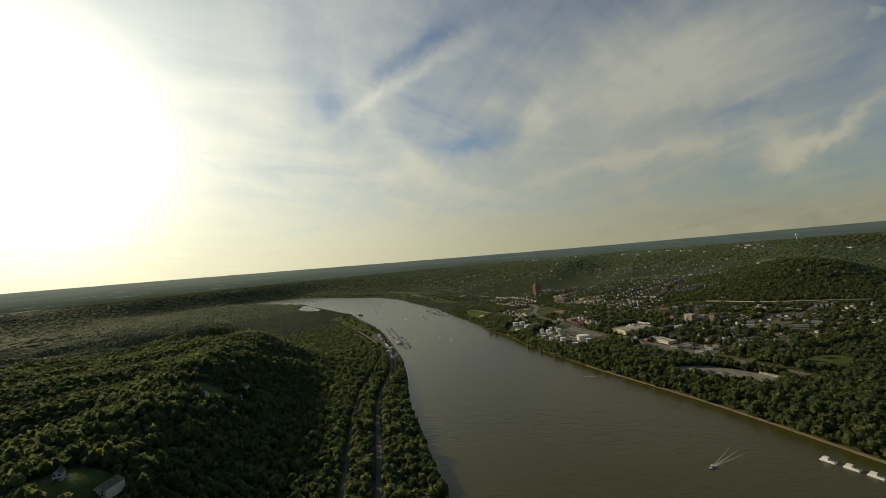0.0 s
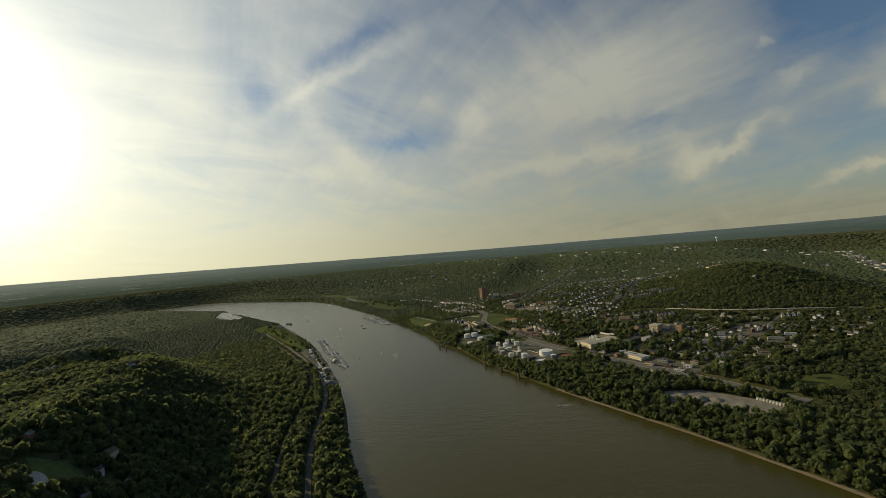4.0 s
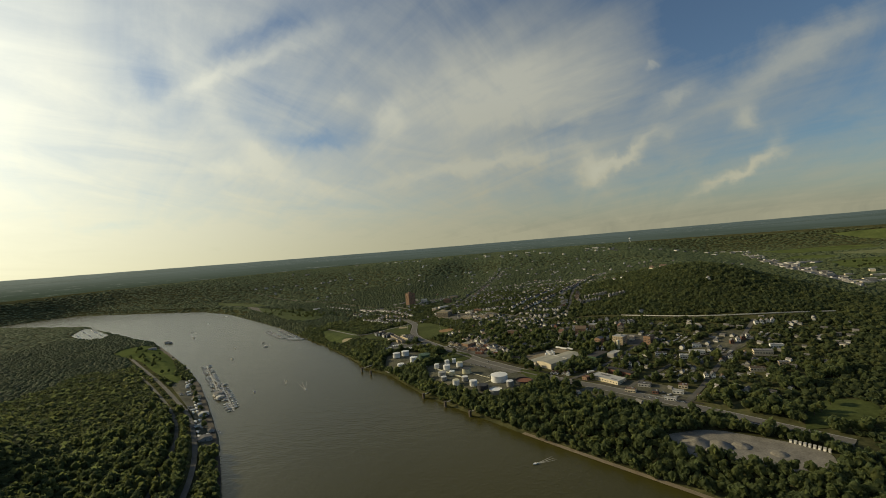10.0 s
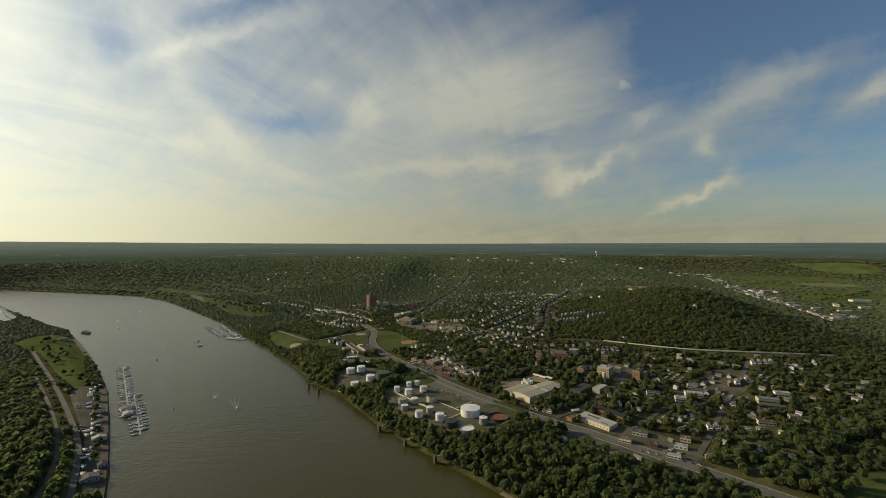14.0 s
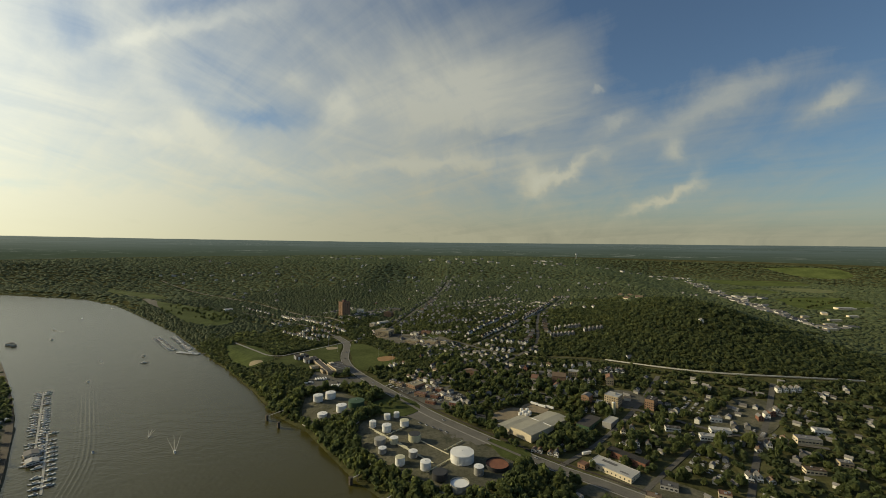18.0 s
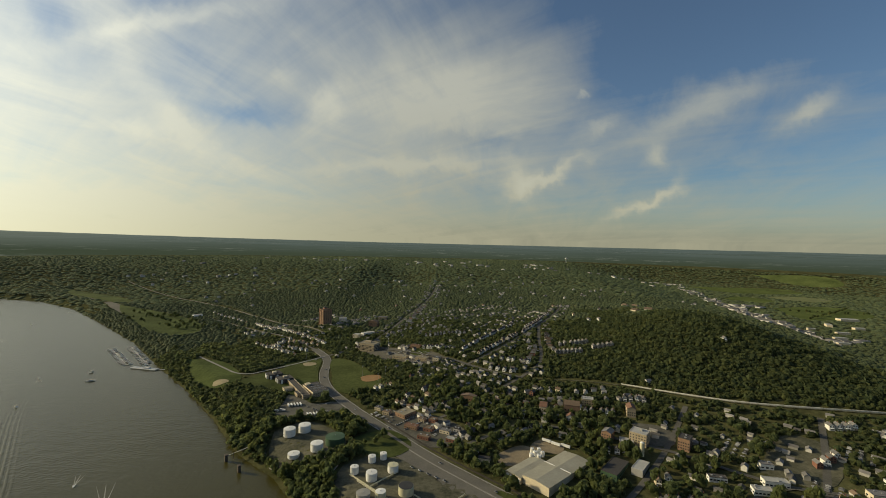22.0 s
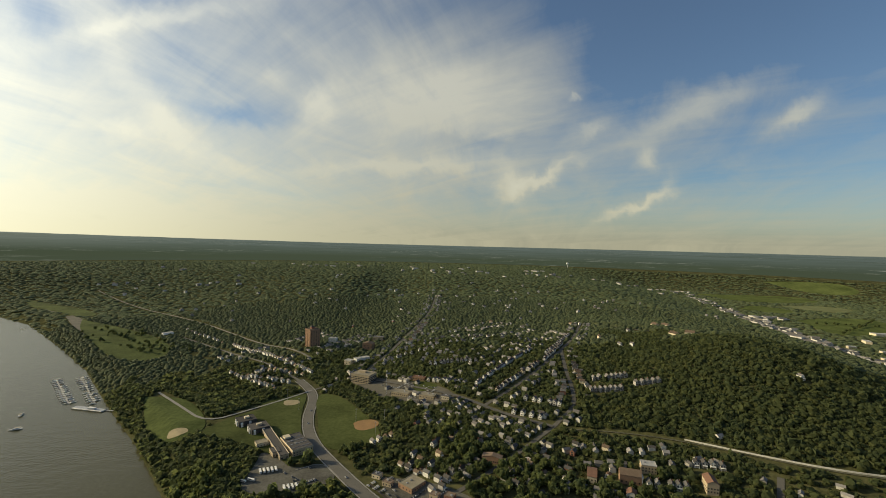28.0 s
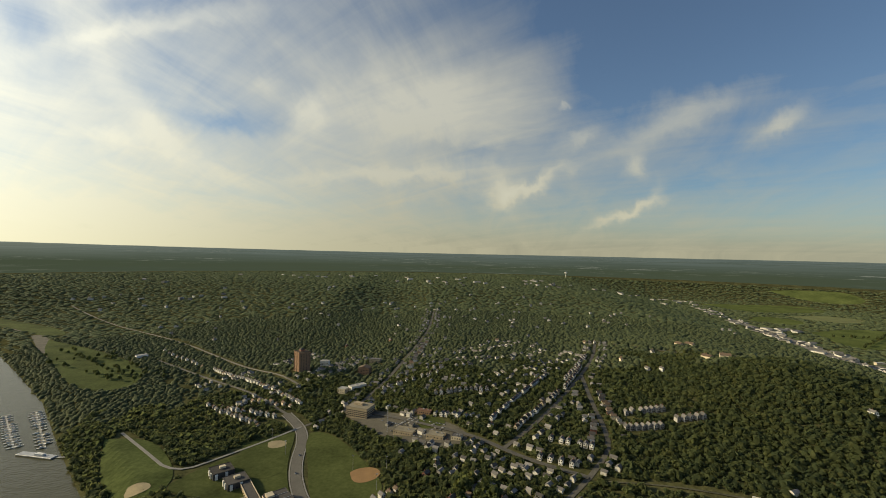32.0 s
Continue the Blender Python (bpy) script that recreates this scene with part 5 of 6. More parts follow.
def crown_shape(rng, level, leaves, lumps, spread=0.15):
    """A crown about 1 high and 1 wide: a core of foliage wrapped in loose leaf sprays that let light through."""
    v, f = icosphere(level)
    vs, fs, n = [], [], 0
    centres = []
    for k in range(lumps):
        if lumps == 1:
            c, r = np.array([0, 0, 0.52]), np.array([0.41, 0.41, 0.42])
        else:
            a = 6.28 * (k + rng.rand() * 0.6) / lumps
            q = 0.0 if k == 0 else 0.20 + 0.12 * rng.rand()
            c = np.array([q * math.cos(a), q * math.sin(a), 0.66 if k == 0 else 0.36 + 0.26 * rng.rand()])
            r = np.array([1, 1, 1.15]) * (0.31 if k == 0 else 0.19 + 0.10 * rng.rand())
        bumps = 1 + 0.5 * (rng.rand(len(v), 1) - 0.5)
        vs.append(v * bumps * r + c)
        fs.append(f + n)
        n += len(v)
        centres.append((c, r))
    for k in range(leaves):
        c, r = centres[rng.randint(len(centres))]
        out = rng.randn(3)
        out[2] = abs(out[2]) * 0.9 - 0.25
        out /= np.linalg.norm(out) + 1e-6
        p = c + out * r * (0.92 + 0.28 * rng.rand())
        s = spread * (0.6 + 0.8 * rng.rand())
        u = np.cross(out, rng.randn(3))
        u /= np.linalg.norm(u) + 1e-6
        w = np.cross(out, u) * 0.75 + out * (rng.rand() - 0.25)
        vs.append(np.array([p - u * s, p + w * s * 0.9 + out * s * 0.25, p + u * s, p - w * s * 0.9 - out * s * 0.2]))
        fs.append(np.array([[n, n + 1, n + 2], [n, n + 2, n + 3]]))
        n += 4
    return np.concatenate(vs), np.concatenate(fs)


def join_crowns(name, shapes, xs, ys, wide, tall, lift, rng, material, label, category="trees"):
    """Many crowns in one mesh."""
    zs = height(xs, ys)
    V, F, base = [], [], 0
    pick = rng.randint(len(shapes), size=len(xs))
    turn = rng.rand(len(xs)) * 6.28
    for k, (sv, sf) in enumerate(shapes):
        idx = np.nonzero(pick == k)[0]
        if not len(idx):
            continue
        c, s = np.cos(turn[idx])[:, None], np.sin(turn[idx])[:, None]
        w = wide[idx][:, None]
        px = (sv[None, :, 0] * c - sv[None, :, 1] * s) * w + K * xs[idx][:, None]
        py = (sv[None, :, 0] * s + sv[None, :, 1] * c) * w + K * ys[idx][:, None]
        pz = sv[None, :, 2] * tall[idx][:, None] + (zs[idx] + lift * tall[idx])[:, None]
        V.append(np.stack([px, py, pz], -1).reshape(-1, 3))
        F.append((sf[None] + (np.arange(len(idx)) * len(sv))[:, None, None] + base).reshape(-1, 3))
        base += len(idx) * len(sv)
    V, F = np.concatenate(V), np.concatenate(F)
    me = bpy.data.meshes.new(name)
    me.vertices.add(len(V))
    me.vertices.foreach_set("co", V.ravel())
    me.loops.add(F.size)
    me.loops.foreach_set("vertex_index", F.ravel().astype(np.int32))
    me.polygons.add(len(F))
    me.polygons.foreach_set("loop_start", np.arange(0, F.size, 3, dtype=np.int32))
    me.update(calc_edges=True)
    me.materials.append(material)
    return tagged(new(name, me), label, category, kind="stuff")


rng = np.random.RandomState(11)
NEAR_SHAPES = [crown_shape(rng, 1, 32, 2, 0.17) for _ in range(9)]
MID_SHAPES = [crown_shape(rng, 1, 8, 1, 0.26) for _ in range(8)]


def low_dome(rng):
    """A shallow uneven canopy clump for far woods."""
    a = np.arange(5) * 1.2566 + rng.rand()
    ring = [np.stack([q * np.cos(a) * (0.8 + 0.4 * rng.rand(5)), q * np.sin(a) * (0.8 + 0.4 * rng.rand(5)), z * (0.85 + 0.3 * rng.rand(5))], 1) for q, z in ((0.52, 0.0), (0.36, 0.72))]
    i = np.arange(5)
    j = (i + 1) % 5
    return (np.concatenate(ring + [np.array([[0.05, 0.0, 1.0]])]),
            np.concatenate([np.stack([i, j, j + 5], 1), np.stack([i, j + 5, i + 5], 1), np.stack([i + 5, j + 5, np.full(5, 10)], 1)]))


DOMES = [low_dome(rng) for _ in range(5)]
TOWNISH = [  # parts of the town where trees stand apart: polygon, share of trees kept
    (np.array([(110, 330), (240, 270), (330, 300), (430, 370), (520, 460), (470, 550), (300, 600), (180, 480)], float), 0.46),
    (np.array([(-20, 560), (60, 470), (180, 490), (300, 600), (240, 660), (130, 690), (60, 640)], float), 0.72),
    (np.array([(-110, 880), (20, 780), (130, 690), (320, 790), (300, 1000), (170, 1000), (40, 930), (-80, 980)], float), 0.9),
    (np.array([(-340, 1040), (-480, 1180), (-540, 1150), (-330, 880), (-210, 915)], float), 0.40),
    (np.array([(-130, 640), (-40, 560), (30, 640), (-60, 730)], float), 0.75)]


def grove(lo, hi, spacing, keep):
    """A jittered lattice of places where trees stand."""
    gx, gy = np.meshgrid(np.arange(lo[0], hi[0], spacing), np.arange(lo[1], hi[1], spacing))
    x, y = gx.ravel(), gy.ravel()
    x = x + (rng.rand(len(x)) - 0.5) * spacing * 0.9
    y = y + (rng.rand(len(y)) - 0.5) * spacing * 0.9
    ok = keep(x, y)
    x, y = x[ok], y[ok]
    ok = open_ground(x, y)
    for poly, share in TOWNISH:
        ok &= ~within(poly, x, y) | (rng.rand(len(x)) < share)
    return x[ok], y[ok]


def range_from_path(x, y):
    """Level distance from the line of flight."""
    return away(np.array([(193, -485), (95, -336), (33, -160), (0, 0), (-53, 280)], float), x, y) + 70 * waves(x, y, 110, 21)


def ahead(x, y):
    """Ground that lies ahead of the flight, fanned out to both sides."""
    return (y + 640 > np.abs(x - 150) * 0.30) & (y > -600) & (x < 280 + 0.95 * (y + 330))



# ---------------------------------------------------------------- far settlements
far = random.Random(9)


def far_buildings(name, places, label, walls_of, roofs_of):
    """Many small gabled buildings further off, in one mesh: x, y, width, length, height, turn in radians."""
    vs, fs, mi = [], [], []
    zs = height(np.array([p[0] for p in places]), np.array([p[1] for p in places]))
    for (x, y, sx, sy, h, a), z in zip(places, zs):
        c, s = math.cos(a), math.sin(a)
        rise = sx * 0.32 if sx < 13 else 0.6

        def put(px, py, pz):
            vs.append((K * x + px * c - py * s, K * y + px * s + py * c, z + pz))
            return len(vs) - 1

        q = [put(ux * sx / 2, uy * sy / 2, zz) for zz in (-3, h) for ux, uy in ((-1, -1), (1, -1), (1, 1), (-1, 1))] + [put(0, -sy / 2, h + rise), put(0, sy / 2, h + rise)]
        fs.extend([(q[0], q[1], q[5], q[4]), (q[1], q[2], q[6], q[5]), (q[2], q[3], q[7], q[6]), (q[3], q[0], q[4], q[7]), (q[4], q[5], q[8]), (q[6], q[7], q[9])])
        mi.extend([0] * 6)
        o, d = 0.5, 0.5 * rise / (sx / 2)
        r = [put(ux, uy, zz) for uy in (-sy / 2 - o, sy / 2 + o) for ux, zz in ((-sx / 2 - o, h - d + 0.15), (0, h + rise + 0.15), (sx / 2 + o, h - d + 0.15))]
        fs.extend([(r[0], r[1], r[4], r[3]), (r[1], r[2], r[5], r[4])])
        mi.extend([1] * 2)
    me = mesh_of(name, vs, fs, [walls_of, roofs_of])
    me.polygons.foreach_set("material_index", mi)
    return tagged(new(name, me), label, "buildings", kind="stuff")


M["far_roof"] = shader("far_roofs", (0.17, 0.16, 0.15), 0.85, spread=0.2, scale=0.02, per_island=0.6)
M["siding_town"] = shader("town_siding", (0.46, 0.44, 0.39), 0.75, spread=0.15, scale=0.05, per_island=0.55)
M["far_wall"] = shader("far_walls", (0.40, 0.39, 0.36), 0.8, spread=0.2, scale=0.02, per_island=0.5)
spots = []
for cx, cy, spread, count, size in ((-170, 2900, 150, 80, 20), (330, 2450, 220, 20, 18), (-500, 2700, 350, 24, 18), (1430, 2710, 55, 30, 20), (1280, 2600, 260, 20, 22), (760, 2600, 300, 18, 18),
                                    (-1500, 2600, 400, 24, 20), (-1050, 1980, 160, 18, 13), (100, 1750, 300, 40, 9), (420, 1500, 260, 26, 9), (-400, 1700, 320, 26, 9), (1150, 1660, 40, 12, 24), (1000, 1090, 30, 10, 24)):
    for k in range(count):
        spots.append((far.gauss(cx, spread), far.gauss(cy, spread * 0.45), far.uniform(0.6, 1.6) * size * (1.2 if cy > 1900 else 1), far.uniform(0.5, 1.0) * size, far.uniform(5, 8) + (1.5 if cy > 1900 else 0), far.uniform(0, 3.14)))
for k in range(120):
    t = far.random() ** 1.4
    along_x, along_y = np.interp(t, np.linspace(0, 1, 7), [p[0] for p in HIGHWAY]), np.interp(t, np.linspace(0, 1, 7), [p[1] for p in HIGHWAY])
    spots.append((along_x + far.uniform(-26, 34), along_y + far.uniform(-20, 20), far.uniform(8, 20), far.uniform(12, 30), far.uniform(3.5, 6), far.uniform(0, 3.14)))
spots = [s for s in spots if side(np.array([s[0]]), np.array([s[1]]))[0][0] > 40 and math.hypot(s[0] - 70, s[1] + 100) < 2900]
far_buildings("far_settlement", spots, "pale distant houses and sheds among the woods", M["far_wall"], M["far_roof"])


def clear_spot(x, y, gap):
    """True when a small building can stand here."""
    if float(side(np.array([x]), np.array([y]))[0][0]) < 25 or any(abs(x - bx) < r + gap and abs(y - by) < r + gap for bx, by, r in BUILT):
        return False
    if any(within(poly, np.array([x]), np.array([y]))[0] for poly, _ in CLEAR[:8]):
        return False
    return min(float(away(np.array(p, float), np.array([x]), np.array([y]))[0]) - w / 2 for p, w in ROADS) > 6.2


def along(pts, step, reach, count):
    """Places on both sides of a street."""
    line = polyline_points(pts, step)
    for (ax, ay), (bx, by) in zip(line[:-1], line[1:]):
        a = math.atan2(by - ay, bx - ax)
        for n in range(1, count + 1):
            for s in (-1, 1):
                q = s * (reach * n + far.uniform(-1.5, 1.5))
                yield ax - math.sin(a) * q, ay + math.cos(a) * q, a


spots = []
STREETS = [UPPER_STREET, RIDGE_STREET, CHURCH_STREET, LONG_STREET, CROSS_STREET, SLOPE_STREET,
           [(-120, 975), (-60, 990), (40, 960), (150, 990), (260, 1090)], [(-100, 1060), (20, 1060), (140, 1080), (230, 1190)], [(-80, 1140), (60, 1150), (180, 1230)],
           [(-330, 985), (-260, 1040), (-190, 1130), (-150, 1230)], [(-420, 1060), (-330, 1150), (-260, 1260)], [(20, 860), (110, 950), (190, 1060)], [(-10, 760), (60, 710), (110, 660)],
           [(-60, 800), (0, 760), (40, 700)], [(60, 620), (140, 640), (230, 620), (300, 640)]]
for pts in STREETS:
    for x, y, a in along(pts, 11.5, 9.5, 2):
        if far.random() < 0.40 and clear_spot(x, y, 1.2):
            spots.append((x, y, far.uniform(5.4, 7), far.uniform(6.5, 9.5), far.uniform(3.6, 5.2), a + far.choice((0, 1.571))))
            claim(x, y, 2.6)
            if far.random() < 0.5:
                SHY.append((x + 1, y - 5, 2.4))
far_buildings("town_houses", spots, "small gabled frame houses along the wooded streets", M["siding_town"], M["far_roof"])
spots = []
for k in range(300):
    x, y = far.uniform(110, 520), far.uniform(280, 590)
    if within(TOWNISH[0][0], np.array([x]), np.array([y]))[0] and clear_spot(x, y, 1.0):
        spots.append((x, y, far.uniform(4, 6.5), far.uniform(5.5, 10), far.uniform(2.5, 3.5), radians(GRID + far.choice((0, 90, -12)))))
        claim(x, y, 3.8)
far_buildings("yard_sheds", spots, "small sheds, trailers and garages scattered about the yards", M["siding_town"], M["far_roof"])

# ---------------------------------------------------------------- river: piers, docks, boats


def hull_mesh(name, long, wide, deep, material):
    """A boat's hull with a pointed bow, flared sides and a flat stern; the deck is closed."""
    bm = bmesh.new()
    rings = []
    for t, w, k in ((-0.5, 0.86, 0.9), (-0.2, 1.0, 1.0), (0.15, 0.95, 1.0), (0.36, 0.62, 1.05), (0.5, 0.06, 1.15)):
        y = t * long
        rings.append([bm.verts.new(p) for p in ((-w * wide / 2, y, deep * k), (-w * wide * 0.36, y - 0.03 * long * (t > 0.3), 0.05), (w * wide * 0.36, y - 0.03 * long * (t > 0.3), 0.05), (w * wide / 2, y, deep * k))])
    for a, b in zip(rings[:-1], rings[1:]):
        for i in range(3):
            bm.faces.new((a[i], a[i + 1], b[i + 1], b[i]))
        bm.faces.new((a[3], a[0], b[0], b[3]))
    bm.faces.new(rings[0])
    bm.faces.new(rings[-1][::-1])
    bmesh.ops.recalc_face_normals(bm, faces=bm.faces[:])
    return mesh_from(name, bm, material)


def wedge(name, sx, sy, sz, lean, material):
    """A cabin with a raked front."""
    x, y = sx / 2, sy / 2
    v = [(-x, -y, 0), (x, -y, 0), (x, y, 0), (-x, y, 0), (-x * 0.9, -y * 0.95, sz), (x * 0.9, -y * 0.95, sz), (x * 0.9, y - lean, sz), (-x * 0.9, y - lean, sz)]
    return mesh_of(name, v, [(0, 1, 5, 4), (1, 2, 6, 5), (2, 3, 7, 6), (3, 0, 4, 7), (4, 5, 6, 7), (3, 2, 1, 0)], material)


M["blue"] = shader("blue_canvas", (0.10, 0.14, 0.21), 0.8, spread=0.2, per_object=0.4)
M["tarp"] = shader("tan_canvas", (0.34, 0.31, 0.25), 0.85, spread=0.15, per_object=0.35)


def boat_model(x, y, turn, long, wide, cabin, canvas, label, wake=False):
    ob = thing("boat", pose(x, y, -0.25, 0, 0, turn), label, "boat", "boats on the river")
    part("hull", hull_mesh("hull", long, wide, 1.3, M["white"]), ob)
    if cabin:
        house = part("cabin", wedge("cabin", wide * 0.72, long * 0.42, 1.5, 1.0, M["white"]), ob, pose(0, -long * 0.02, 1.28))
        part("windscreen", wedge("windscreen", wide * 0.76, long * 0.18, 0.7, 0.6, M["glass"]), house, pose(0, long * 0.15, 0.47))
    if canvas is not None:
        top = 3.0 if cabin else 2.3
        cover = part("canopy", wedge("canopy", wide * 0.85, long * 0.36, 0.35, 0.3, canvas), ob, pose(0, -long * 0.2, top))
        part("canopy_frame", box_mesh("canopy_frame", wide * 0.7, 0.12, 1.9, M["steel"]), cover, pose(0, 0, 1.25 - top))
    if not cabin:
        part("seat", box_mesh("seat", wide * 0.6, long * 0.2, 0.6, M["tarp"]), ob, pose(0, -long * 0.2, 1.25))
    if wake:
        bm = bmesh.new()
        for s in (-1, 0, 1):
            n = 20
            lo = []
            for k in range(n):
                w = (1.1 if s else 1.7) * (1 - k / n) ** 0.7 + 0.06
                cx, cy = s * (wide * 0.25 + (0.42 if long > 8 else 0.20) * k), -long * 0.45 - (0.31 if long > 8 else 0.17) * long * k
                lo.append((bm.verts.new((cx - w / 2, cy, 0.33)), bm.verts.new((cx + w / 2, cy, 0.33))))
            for a, b in zip(lo[:-1], lo[1:]):
                bm.faces.new((a[0], a[1], b[1], b[0]))
        part("wake", mesh_from("wake", bm, M["foam"]), ob, None, "pale foaming wake")
    return ob


BOATS = [boat_model(-292, 447, 213, 9, 3.0, True, None, "white motor cruiser running with a foaming wake", True),
         boat_model(-346, 484, 205, 7, 2.6, False, None, "small white runabout with a short wake", True),
         boat_model(-381, 445, 45, 8, 2.8, False, M["blue"], "white pontoon boat under a blue canopy"),
         boat_model(-575, 672, 45, 11, 3.6, True, M["tarp"], "white cabin cruiser with a tan canopy"),
         boat_model(-558, 780, 120, 16, 5.0, True, M["tarp"], "large white houseboat with a flat canopy")]
for k, x, y, turn in ((1, -646, 788, 40), (0, -974, 1049, 60), (2, -1031, 1203, 60), (4, -889, 951, 50), (1, 58, 206, 120), (4, -592, 827, 20), (1, -1081, 1377, 60), (0, 208, -42, 150)):
    clone(BOATS[k], pose(x, y, -0.25, 0, 0, turn))
# long low waves left behind by a passing boat
bm = bmesh.new()
crest = polyline_points(rounded([(-318, 318), (-350, 385), (-383, 441), (-466, 542), (-560, 655), (-612, 735)]), 6.0)
lie = np.gradient(crest, axis=0)
lie /= np.hypot(lie[:, 0], lie[:, 1])[:, None]
for q, tall in ((-11, 0.35), (-6.5, 0.5), (-2.2, 0.6), (2.2, 0.6), (6.5, 0.5), (11, 0.35)):
    rows = []
    for k, (p, d) in enumerate(zip(crest, lie)):
        x, y = (p[0] - d[1] * q) * K, (p[1] + d[0] * q) * K
        fade = math.sin(math.pi * (k + 0.5) / len(crest))
        rows.append([bm.verts.new((x - d[1] * w, y + d[0] * w, z)) for w, z in ((-1.6, 0.01), (0.0, 0.02 + tall * fade), (1.6, 0.01))])
    for a, b in zip(rows[:-1], rows[1:]):
        for i in (0, 1):
            bm.faces.new((a[i], b[i], b[i + 1], a[i + 1]))
tagged(new("wake_waves", mesh_from("wake_waves", bm, M["water"], True)), "long low waves spreading behind a boat", "waves", kind="stuff")
at_dock = random.Random(21)


def dock(a, b, label, fingers, boats, kinds, reach=9.0):
    """A floating walkway with finger piers and boats lying on both sides."""
    dx, dy = b[0] - a[0], b[1] - a[1]
    long = math.hypot(dx, dy)
    turn = math.degrees(math.atan2(dy, dx))
    ob = thing("floating_dock", pose(a[0], a[1], 0, 0, 0, turn), label, "dock", "floating docks")
    part("walkway", box_mesh("walkway", long * K, 2.4, 0.7, M["concrete"], 0.05), ob, pose(long * K / 2, 0, -0.1))
    finger = box_mesh("finger_pier", 1.0, reach, 0.5, M["wood"])
    for k in range(fingers):
        for s in (-1, 1):
            part("finger_pier", finger, ob, pose((k + 0.1) / fingers * long * K + 1, s * (reach / 2 + 1.2), -0.05))
    c, s_ = dx / long, dy / long
    for k in range(boats):
        for s in (-1, 1):
            if at_dock.random() < 0.12:
                continue
            t = (k + 0.6) / boats * long
            q = s * (reach / 2 + 2.2 + at_dock.uniform(-0.6, 0.8)) / K
            clone(BOATS[at_dock.choice(kinds)], pose(a[0] + c * t - s_ * q, a[1] + s_ * t + c * q, -0.25, 0, 0, turn + (0 if s > 0 else 180) + at_dock.uniform(-3, 3)))


dock((-602, 624), (-419, 416), "long floating dock packed with moored boats", 20, 28, (2, 3, 3, 2))
dock((-474, 492), (-364, 366), "floating dock with moored cruisers", 11, 14, (3, 2, 3))
dock((-668, 978), (-560, 868), "floating dock with white cruisers", 9, 14, (3, 3, 2), 6.0)
dock((-638, 994), (-522, 868), "floating dock with white cruisers", 9, 14, (3, 2, 3), 6.0)


def floating_hall(x, y, turn, sx, sy, label, roof):
    ob = thing("houseboat_hall", pose(x, y, -0.1, 0, 0, turn), label, "boathouse")
    part("float", box_mesh("float", sx + 2, sy + 2, 0.9, M["wood"], 0.1), ob)
    v, f = walls(sx, sy, 4.0, 0)
    part("wall", mesh_of("wall", [(p, q, max(r, 0.3)) for p, q, r in v], f, M["siding"]), ob, pose(0, 0, 0.6))
    part("roof", mesh_from("roof", gable_roof(sx, sy, 4.0, 1.6), M[roof]), ob, pose(0, 0, 0.6))
    for k in range(4):
        part("window", PANE_WIDE, ob, pose((k - 1.5) * sx / 4, -sy / 2 - 0.02, 1.6))


floating_hall(-440, 436, 48, 14, 16, "floating dock office with a grey roof", "roof_grey")
floating_hall(-424, 420, 48, 12, 13, "floating dock store with a blue-grey roof", "roof_light")
floating_hall(-930, 898, 40, 16, 12, "two storey boathouse moored by the bank", "roof_dark")
floating_hall(-912, 888, 40, 10, 8, "small boathouse moored by the bank", "roof_grey")
ob = thing("landing_barge", pose(-516, 848, -0.2, 0, 0, -13), "long grey landing barge at the end of the docks", "barge")
part("hull", box_mesh("hull", 62, 11, 2.2, M["steel"], 0.4), ob)
part("deck_house", box_mesh("deck_house", 14, 5, 2.6, M["white"], 0.1), ob, pose(6, 0, 2.2))
part("gangway", box_mesh("gangway", 34, 2.0, 0.5, M["steel"], 0.05), ob, pose(47, 2.5, 2.0, 0, -6, 4))
for k, (x, y, turn) in enumerate(((297, -4, -38), (310, -14, -38), (322, -24, -38))):
    ob = thing("barge", pose(x, y, -0.3, 0, 0, turn), "white work barge moored by the bank", "barge", "barges moored by the bank")
    part("hull", box_mesh("hull", 13, 6, 1.8, M["white"], 0.3), ob)
    part("deck_house", box_mesh("deck_house", 5, 3.5, 2.6, M["white"], 0.1), ob, pose(-2, 0, 1.8))
    part("hatch", box_mesh("hatch", 4, 3.5, 0.6, M["tank_grey"], 0.1), ob, pose(3.6, 0, 1.8))

M["pier"] = shader("dark_wet_concrete", (0.085, 0.07, 0.055), 0.85, spread=0.35, scale=0.4)
for x, y, back in ((-226, 533, 1), (-203, 512, 0), (-86, 390, 1), (-50, 356, 1), (-14, 322, 1)):
    ob = thing("mooring_pier", pose(x, y, 0, 0, 0, -47), "dark concrete mooring pier standing in the river", "pier", "piers along the bank")
    bm = bmesh.new()
    add_box(bm, 0, 0, -4, 4.2, 3.2, 12.0, 0.3)
    part("shaft", mesh_from("shaft", bm, M["pier"]), ob)
    part("cap", box_mesh("cap", 4.8, 3.8, 0.6, M["pier"], 0.1), ob, pose(0, 0, 8.0))
    if back:
        part("catwalk", box_mesh("catwalk", 1.2, 34, 0.5, M["concrete"]), ob, pose(0, 18, 8.0, 6, 0, 0))
        for k in (9, 20):
            part("post", box_mesh("post", 0.5, 0.5, 13, M["pier"]), ob, pose(0, k, -4))

